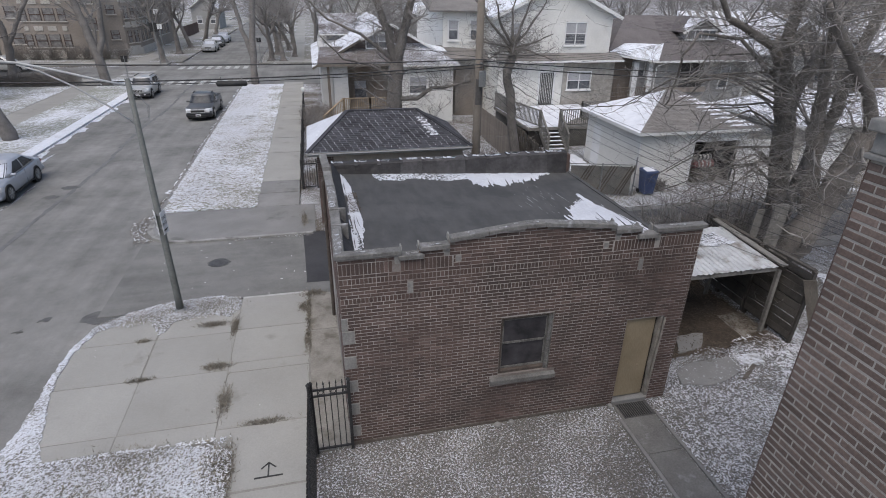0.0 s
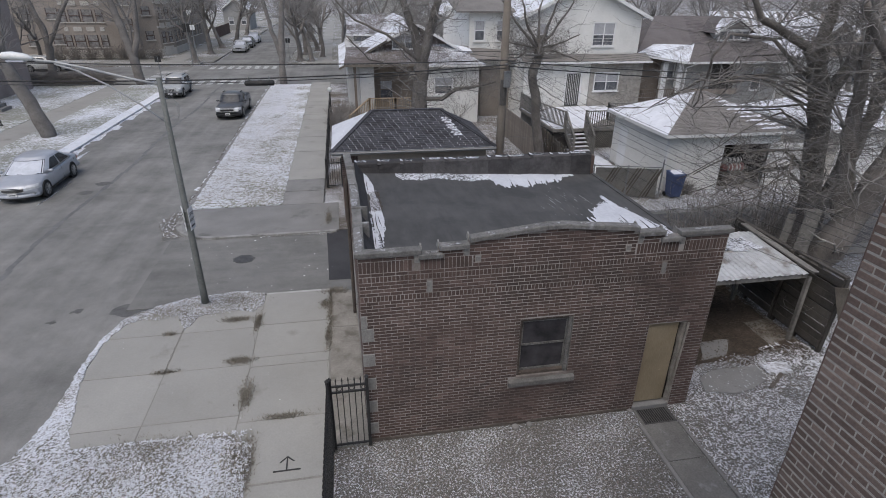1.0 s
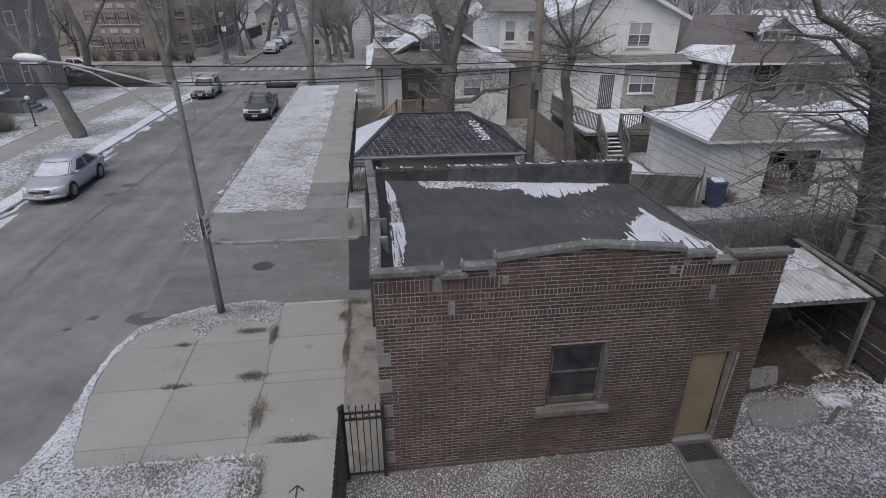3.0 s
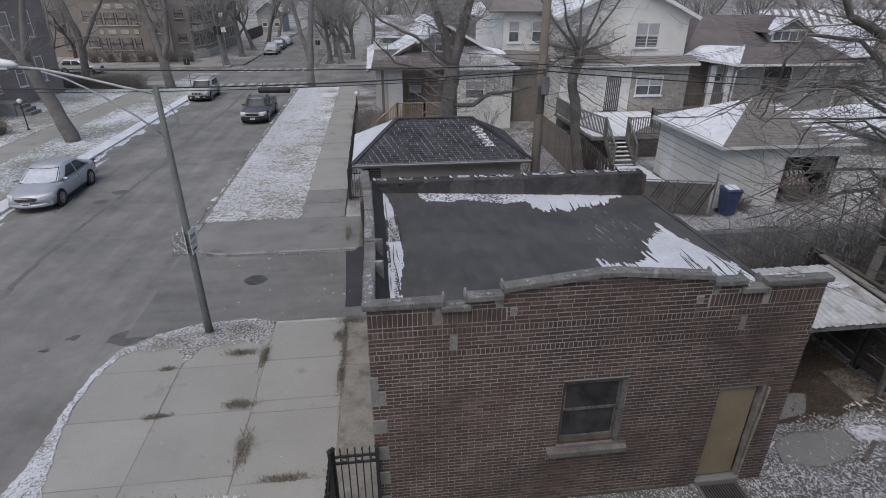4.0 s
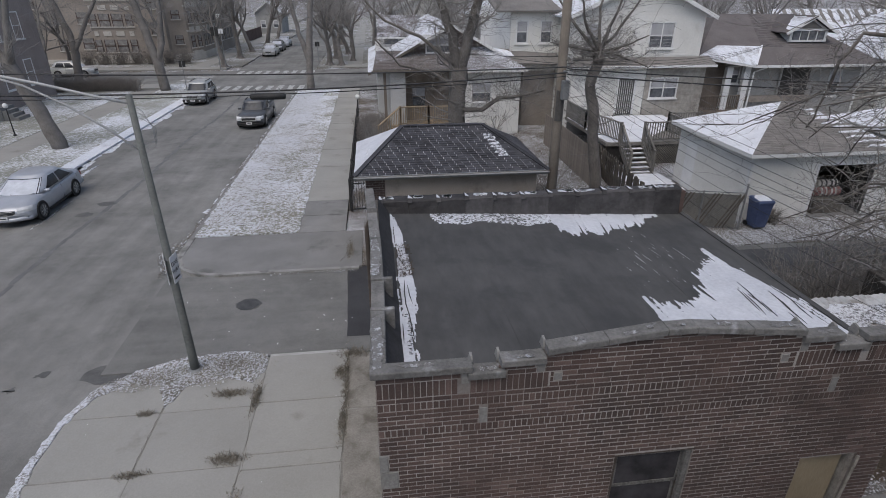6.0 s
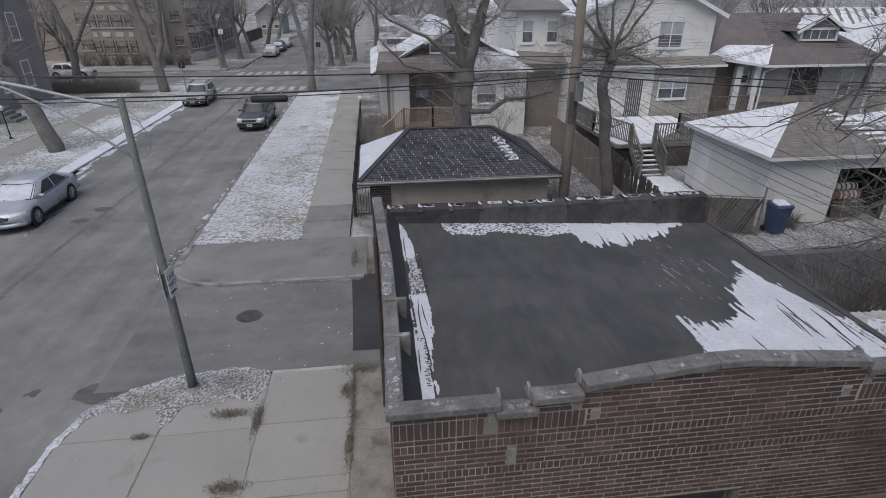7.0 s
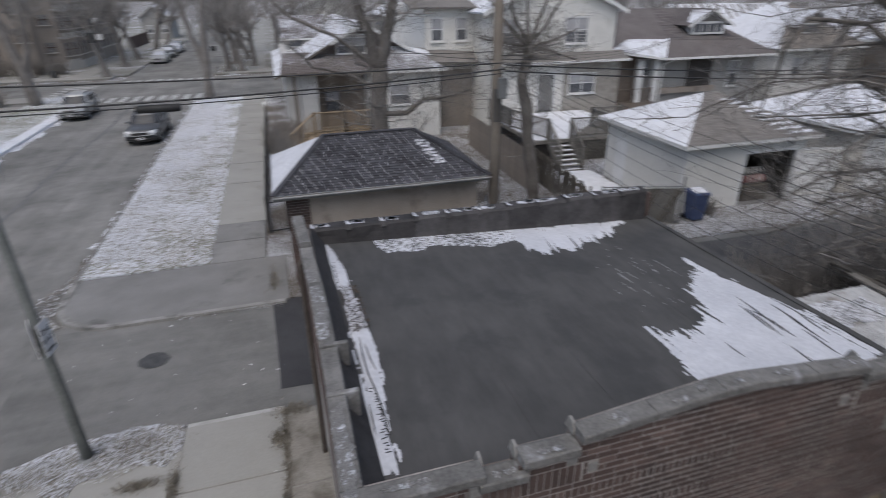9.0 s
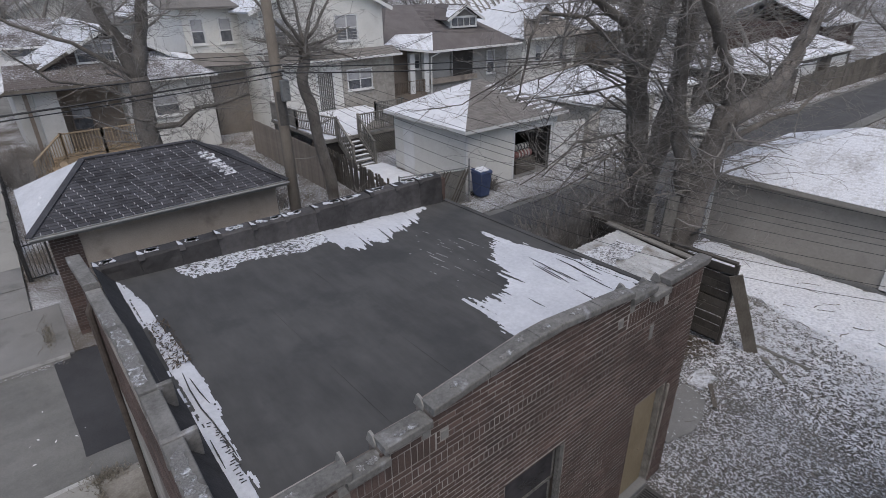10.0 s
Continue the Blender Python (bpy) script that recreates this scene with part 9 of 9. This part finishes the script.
LEANING_STEMS = [
    ([(14.5, 5.5, -0.1), (14.2, 5.5, 1.6), (13.9, 5.5, 2.7), (13.45, 5.5, 4.7), (13.15, 5.5, 5.7), (12.85, 5.5, 6.3)], 0.36, 0.25),
    ([(12.9, 5.5, 6.15), (12.3, 5.5, 6.8), (11.5, 5.5, 7.2), (10.8, 5.5, 7.5), (9.9, 5.5, 8.6)], 0.15, 0.06),
    ([(12.9, 5.5, 6.1), (12.8, 5.5, 7.0), (12.85, 5.5, 7.7), (12.7, 5.5, 9.2)], 0.20, 0.12),
    ([(13.45, 5.5, 4.6), (13.65, 5.5, 5.7), (14.25, 5.5, 6.9), (14.5, 5.5, 7.8), (14.7, 5.5, 9.2)], 0.21, 0.12),
    ([(14.2, 5.5, 1.5), (14.9, 5.6, 3.8), (15.6, 5.7, 5.4), (15.8, 5.8, 7.2), (15.9, 5.8, 9.0)], 0.14, 0.06)]
SIDE_STEMS = [
    ([(12.8, 5.5, 5.9), (12.1, 6.5, 6.9), (11.3, 7.3, 7.0), (10.8, 7.2, 6.4), (10.85, 7.4, 5.5), (10.7, 7.5, 4.8)], 0.06, 0.022),
    ([(10.82, 7.4, 5.7), (10.5, 8.3, 5.1), (10.3, 9.3, 4.5), (9.7, 10.2, 4.3)], 0.026, 0.010),
    ([(13.8, 5.5, 3.2), (12.6, 5.6, 3.9), (11.2, 5.7, 3.9), (10.0, 5.8, 3.2)], 0.05, 0.015),
    ([(13.9, 5.5, 2.6), (13.2, 5.9, 3.2), (12.2, 6.2, 3.0), (11.2, 6.4, 2.2)], 0.045, 0.014),
    ([(14.25, 5.4, 0.6), (14.15, 5.15, 2.1), (14.48, 5.0, 4.09), (14.71, 5.0, 5.47), (14.8, 5.0, 6.42), (15.02, 5.0, 7.25), (15.18, 5.0, 8.18)], 0.21, 0.14)]
stem_tree("large bare tree with several leaning stems behind the carport", (14.4, 5.5, 0), THIN_LIMBS + LEANING_STEMS + SIDE_STEMS, 11, 14, 4, (5, 5, 4, 3), 2.9, shoots=32)
stem_tree("thick bare tree with a stout bole by the fence", (12.6, 3.3, 0), [
    ([(12.45, 3.3, -0.1), (12.6, 3.25, 1.4), (13.0, 3.2, 2.4), (13.4, 3.2, 3.3), (13.9, 3.2, 4.8)], 0.46, 0.30),
    ([(14.2, 3.3, 4.56), (13.75, 3.3, 5.66), (12.96, 3.3, 6.48), (12.09, 3.3, 7.33), (11.48, 3.3, 7.96)], 0.17, 0.10),
    ([(13.77, 3.1, 4.58), (15.19, 3.1, 4.7), (16.42, 3.1, 5.19), (17.09, 3.1, 5.72), (17.56, 3.1, 6.24), (18.48, 3.1, 7.19), (19.16, 3.1, 7.89)], 0.28, 0.14),
    ([(13.0, 3.4, 2.6), (13.2, 4.0, 4.0), (13.2, 4.2, 5.0), (13.1, 4.2, 6.1), (12.8, 4.2, 8.0)], 0.24, 0.13),
    ([(13.6, 3.1, 3.8), (14.8, 2.7, 4.4), (15.8, 2.3, 4.6), (16.9, 2.0, 5.3)], 0.09, 0.03)], 12, 20, 4, (5, 5, 4, 3), 2.7, shoots=52)
stem_tree("tangled bare saplings along the alley fence", (11.6, 5.5, 0), [
    ([(10.6 + 0.34 * k, 5.3 + 0.25 * math.sin(k * 2.1), 0), (10.5 + 0.36 * k, 5.2 + 0.3 * math.sin(k), 1.4), (10.3 + 0.42 * k, 5.3, 2.9 + 0.5 * math.sin(k * 1.7)), (10.0 + 0.46 * k, 5.4 + 0.3 * math.sin(k * 3), 3.4 + 0.6 * math.sin(k * 1.7))], 0.032, 0.010) for k in range(3, 11)], 13, 18, 3, (5, 5, 4), 1.1, 0.1)
KNOT = (7.96, 14.5, 5.95)
POLLARD_LIMBS = []
for k, (dx, dz, r) in enumerate(((-1.8, 2.2, 0.075), (-1.08, 2.15, 0.08), (0.05, 2.5, 0.075), (0.66, 2.35, 0.08), (1.7, 2.4, 0.07), (1.6, 0.55, 0.05), (-1.6, 0.3, 0.05), (1.75, -0.5, 0.045), (-0.95, -0.55, 0.045))):
    POLLARD_LIMBS.append(([(KNOT[0] + dx * q ** 0.85 + 0.06 * math.sin(5 * q + k), KNOT[1] + 0.4 * (-1) ** k * q, KNOT[2] + dz * q ** 1.2) for q in (0.0, 0.3, 0.62, 1.0)], r, 0.02))
stem_tree("slender bare tree with a knotted fork behind the alley", (8.5, 14.6, 0), [
    ([(8.6, 14.6, -0.1), (8.42, 14.5, 1.3), (8.02, 14.5, 3.8), (7.78, 14.5, 4.83), (7.95, 14.5, 5.57), (7.96, 14.5, 5.99)], 0.22, 0.17),
    ([(7.95, 14.5, 5.57), (7.96, 14.5, 5.99)], 0.16, 0.2)] + POLLARD_LIMBS, 14, 30, 4, (5, 5, 4, 3), 1.5, 0.3, shoots=12)
stem_tree("broad bare street tree behind the dark-roofed garage", (3.5, 18.5, 0), [
    ([(3.4, 18.5, -0.1), (3.45, 18.5, 2.0), (3.55, 18.5, 3.6), (3.65, 18.5, 5.0)], 0.42, 0.33),
    ([(3.6, 18.5, 4.8), (3.3, 18.5, 6.3), (2.8, 18.5, 7.6), (2.0, 18.4, 10)], 0.24, 0.12),
    ([(3.65, 18.5, 4.8), (4.0, 18.5, 6.2), (4.4, 18.5, 7.6), (5.0, 18.5, 10)], 0.26, 0.12),
    ([(3.6, 18.4, 3.3), (4.6, 18.2, 3.3), (5.3, 18.1, 3.8), (6.1, 18.1, 3.85), (7.2, 18.0, 4.1)], 0.12, 0.04),
    ([(3.5, 18.4, 4.2), (2.4, 18.1, 4.9), (1.2, 17.8, 5.2), (0.2, 17.6, 6.2)], 0.075, 0.025),
    ([(3.6, 18.4, 5.0), (2.0, 18.6, 6.2), (0.6, 18.8, 6.8), (-0.8, 19, 8.2)], 0.085, 0.03)], 15, 30, 4, (5, 5, 5, 4), 2.0, 0.3, shoots=10)
stem_tree("bare street tree with a leaning second stem by the crossing", (-5.2, 45.2, 0), [
    ([(-5.43, 45.2, -0.05), (-5.38, 45.2, 1.87), (-5.19, 45.2, 4.16), (-4.92, 45.2, 6.37), (-4.56, 45.2, 8.9), (-4.14, 45.2, 11.71)], 0.34, 0.16),
    ([(-5.39, 45.2, 2.24), (-5.83, 45.2, 3.94), (-6.21, 45.2, 5.94), (-6.56, 45.2, 7.65), (-6.8, 45.2, 10.11)], 0.22, 0.12)], 16, 18, 4, (5, 5, 5, 4), 2.4, 0.45, HAZED_TWIG)
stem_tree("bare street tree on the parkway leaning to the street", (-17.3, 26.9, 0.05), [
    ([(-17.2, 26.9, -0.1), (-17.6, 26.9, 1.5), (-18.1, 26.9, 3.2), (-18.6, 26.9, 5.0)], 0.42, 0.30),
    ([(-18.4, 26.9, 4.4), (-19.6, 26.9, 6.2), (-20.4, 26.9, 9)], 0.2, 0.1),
    ([(-18.4, 26.9, 4.4), (-18.0, 26.9, 6.4), (-17.4, 26.9, 9)], 0.22, 0.1)], 17, 22, 4, (5, 5, 5, 4), 2.2, 0.78, HAZED_TWIG)
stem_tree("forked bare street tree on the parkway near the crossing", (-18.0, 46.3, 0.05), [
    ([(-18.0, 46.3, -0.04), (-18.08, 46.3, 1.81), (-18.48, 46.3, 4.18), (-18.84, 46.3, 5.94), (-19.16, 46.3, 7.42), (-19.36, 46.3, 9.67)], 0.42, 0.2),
    ([(-18.16, 46.3, 2.28), (-17.48, 46.3, 3.95), (-17.29, 46.3, 5.5), (-17.14, 46.3, 7.21), (-16.91, 46.3, 9.69)], 0.26, 0.16)], 18, 18, 4, (5, 5, 5, 4), 2.2, 0.45, HAZED_TWIG)
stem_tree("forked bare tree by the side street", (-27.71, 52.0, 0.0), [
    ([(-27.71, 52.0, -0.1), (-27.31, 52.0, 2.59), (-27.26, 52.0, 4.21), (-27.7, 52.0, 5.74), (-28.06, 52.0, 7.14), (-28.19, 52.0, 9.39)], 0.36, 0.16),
    ([(-27.27, 52.0, 2.74), (-26.47, 52.0, 4.06), (-25.44, 52.0, 5.74), (-24.44, 52.0, 7.14), (-23.29, 52.0, 9.41)], 0.2, 0.12)], 24, 18, 4, (5, 5, 5, 4), 2.2, 0.4, HAZED_TWIG)
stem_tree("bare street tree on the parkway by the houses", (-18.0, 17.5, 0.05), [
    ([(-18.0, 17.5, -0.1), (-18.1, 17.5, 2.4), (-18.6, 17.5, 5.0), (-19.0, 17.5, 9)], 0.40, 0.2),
    ([(-18.3, 17.5, 3.4), (-17.2, 17.8, 5.6), (-16.4, 18, 9)], 0.2, 0.1)], 19, 24, 4, (5, 5, 5, 4), 2.4, 0.65, HAZED_TWIG)
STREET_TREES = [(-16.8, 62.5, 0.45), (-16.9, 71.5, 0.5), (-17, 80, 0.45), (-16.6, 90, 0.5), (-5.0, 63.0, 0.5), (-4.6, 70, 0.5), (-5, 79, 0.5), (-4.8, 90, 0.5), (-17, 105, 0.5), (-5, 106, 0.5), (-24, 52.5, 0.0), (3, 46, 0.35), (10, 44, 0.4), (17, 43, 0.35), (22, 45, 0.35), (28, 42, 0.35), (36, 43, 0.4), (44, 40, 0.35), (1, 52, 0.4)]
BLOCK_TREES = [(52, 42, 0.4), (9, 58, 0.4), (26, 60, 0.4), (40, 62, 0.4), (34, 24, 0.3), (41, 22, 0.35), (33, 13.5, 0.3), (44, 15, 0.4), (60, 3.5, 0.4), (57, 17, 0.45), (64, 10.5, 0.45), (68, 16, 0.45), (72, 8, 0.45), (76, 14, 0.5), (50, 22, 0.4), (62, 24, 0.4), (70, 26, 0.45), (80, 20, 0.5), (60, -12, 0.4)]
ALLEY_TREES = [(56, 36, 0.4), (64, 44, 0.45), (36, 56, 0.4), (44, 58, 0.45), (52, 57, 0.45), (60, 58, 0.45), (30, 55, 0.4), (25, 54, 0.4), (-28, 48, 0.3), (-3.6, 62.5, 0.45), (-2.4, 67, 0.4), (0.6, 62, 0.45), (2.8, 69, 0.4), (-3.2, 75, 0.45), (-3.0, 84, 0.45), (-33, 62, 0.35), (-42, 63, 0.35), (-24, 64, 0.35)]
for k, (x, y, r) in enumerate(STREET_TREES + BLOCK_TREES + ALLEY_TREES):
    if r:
        tree((x, y, 0.0), 9 + (k * 5 % 4), r * 0.68, 100 + k, ("bare winter tree among the far houses", "bare winter street tree with upright limbs")[x < -4], 4, (9, 7, 6, 4), None, "far trees", HAZED_TWIG, 0.14)


def shrub(at, r, h, seed, label, n=70, material=None):
    rg = random.Random(seed)
    g = Geo()
    for k in range(n):
        a, q = rg.uniform(0, 6.28), rg.random()
        p = Vector((rg.gauss(0, r * 0.3), rg.gauss(0, r * 0.3), -0.02))
        pts = [p]
        d_ = Vector((math.cos(a) * 0.5, math.sin(a) * 0.5, 1)).normalized()
        for i in range(4):
            d_ = (d_ + Vector((rg.gauss(0, 0.2), rg.gauss(0, 0.2), rg.gauss(0, 0.1)))).normalized()
            pts.append(pts[-1] + d_ * h / 4 * (0.6 + 0.6 * q))
        g.tube(pts, [0.012, 0.01, 0.008, 0.006, 0.004], 3, False)
        for j in range(4):
            s = pts[rg.randint(1, 3)]
            e = s + Vector((rg.gauss(0, 0.2), rg.gauss(0, 0.2), rg.uniform(0.05, 0.35)))
            g.tube([s, e], [0.006, 0.003], 3, False)
    ob = single("shrub", g, material or TWIG, label, "shrub", "bare shrubs")
    ob.location = at
    return ob


for k in range(10):
    shrub((-28.2 + 0.82 * k, 46.5 + 0.05 * (k % 2), 0.05), 0.9, 1.35, 40 + k, "bare brown clipped hedge shrub along the lawn edge", 170, HEDGE)
for k in range(4):
    shrub((-22.6 - 0.8 * (k % 2), 27.2 + k * 0.9, 0.05), 0.9, 1.0, 60 + k, "dense dark shrub by the brick house", 240, HEDGE)
for k in range(7):
    shrub((-33 + k * 1.8, 66.4, 0.03), 1.0, 1.8, 70 + k, "dark hedge shrub by the flats", 160, HEDGE)
for x, y, h in ((7.3, 13.3, 1.3), (8.0, 13.0, 1.0), (7.0, 16.3, 1.6), (9.0, 13.6, 1.2), (8.6, 28.6, 2.6), (7.4, 27.8, 2.2), (-0.2, 23.5, 1.6), (-0.3, 25.5, 1.8), (10.6, 11.9, 0.9), (14.6, 12.4, 0.6)):
    shrub((x, y, 0), 0.5, h, int(x * 10 + y), "bare twiggy shrub in the back yard", 60)
for k in range(14):
    shrub((10.2 + 0.33 * k, 5.6 + 0.3 * math.sin(k * 1.9), 0), 0.6, 2.2 + 0.6 * math.sin(k), 90 + k, "tangle of bare stems below the big tree", 75)

fallen = Geo()
rg_ = random.Random(77)
for k in range(60):
    p = Vector((rg_.uniform(7.5, 16.2), rg_.uniform(-4.5, 1.2), 0.035))
    a = rg_.uniform(0, 6.28)
    way = Vector((math.cos(a), math.sin(a), 0))
    pts = [p]
    for i in range(4):
        way = (way + Vector((rg_.gauss(0, 0.3), rg_.gauss(0, 0.3), 0))).normalized()
        pts.append(pts[-1] + way * rg_.uniform(0.04, 0.16))
    fallen.tube(pts, [0.012, 0.01, 0.008, 0.006, 0.004], 4, False)
single("fallen_twigs", fallen, OLD_WOOD, "small dark twigs fallen on the snow", "twigs", kind="stuff")

# ---- far signs
for x, y, h in ((-16.2, 60.8, 4.2), (-6.0, 60.6, 2.8), (-15.8, 45.0, 2.6), (-17.5, 66.0, 5.5)):
    sp = thing("sign_post", "thin metal sign post near the crossing", "sign post", (x, y, 0), group="sign posts")
    part("post", Geo().tube([(0, 0, 0), (0, 0, h)], 0.04, 6), GALV, sp)
    part("sign", Geo().box(-0.25, -0.03, h - 0.5, 0.25, -0.015, h), SIGN_WHITE if h > 3 else BLACK, sp)
ts = thing("traffic_signal", "black traffic signal on a thin mast at the crossing", "traffic signal", (-16.6, 59.9, 0))
part("mast", Geo().tube([(0, 0, 0), (0, 0, 4.6)], 0.06, 8), GALV, ts)
for s in (-0.22, 0.22):
    part("signal_head", Geo().box(s - 0.14, -0.2, 3.5, s + 0.14, 0.0, 4.4), BLACK, ts, bevel=0.02)
bk = thing("fence_panel", "dark board fence beside the far sidewalk", "fence", (-20.9, 96.0, 0))
part("panel", Geo().box(0, 0, 0, 0.08, 14, 1.8), DARK_BRICK, bk)
for k, (x, y, w) in enumerate(((-0.25, 27.4, 0.8), (0.1, 28.6, 0.9), (-0.5, 26.4, 0.6))):
    shrub((x, y, 0.0), w, 1.5 - 0.2 * k, 240 + k, "bare brown shrub beside the wooden porch", 260, HEDGE)
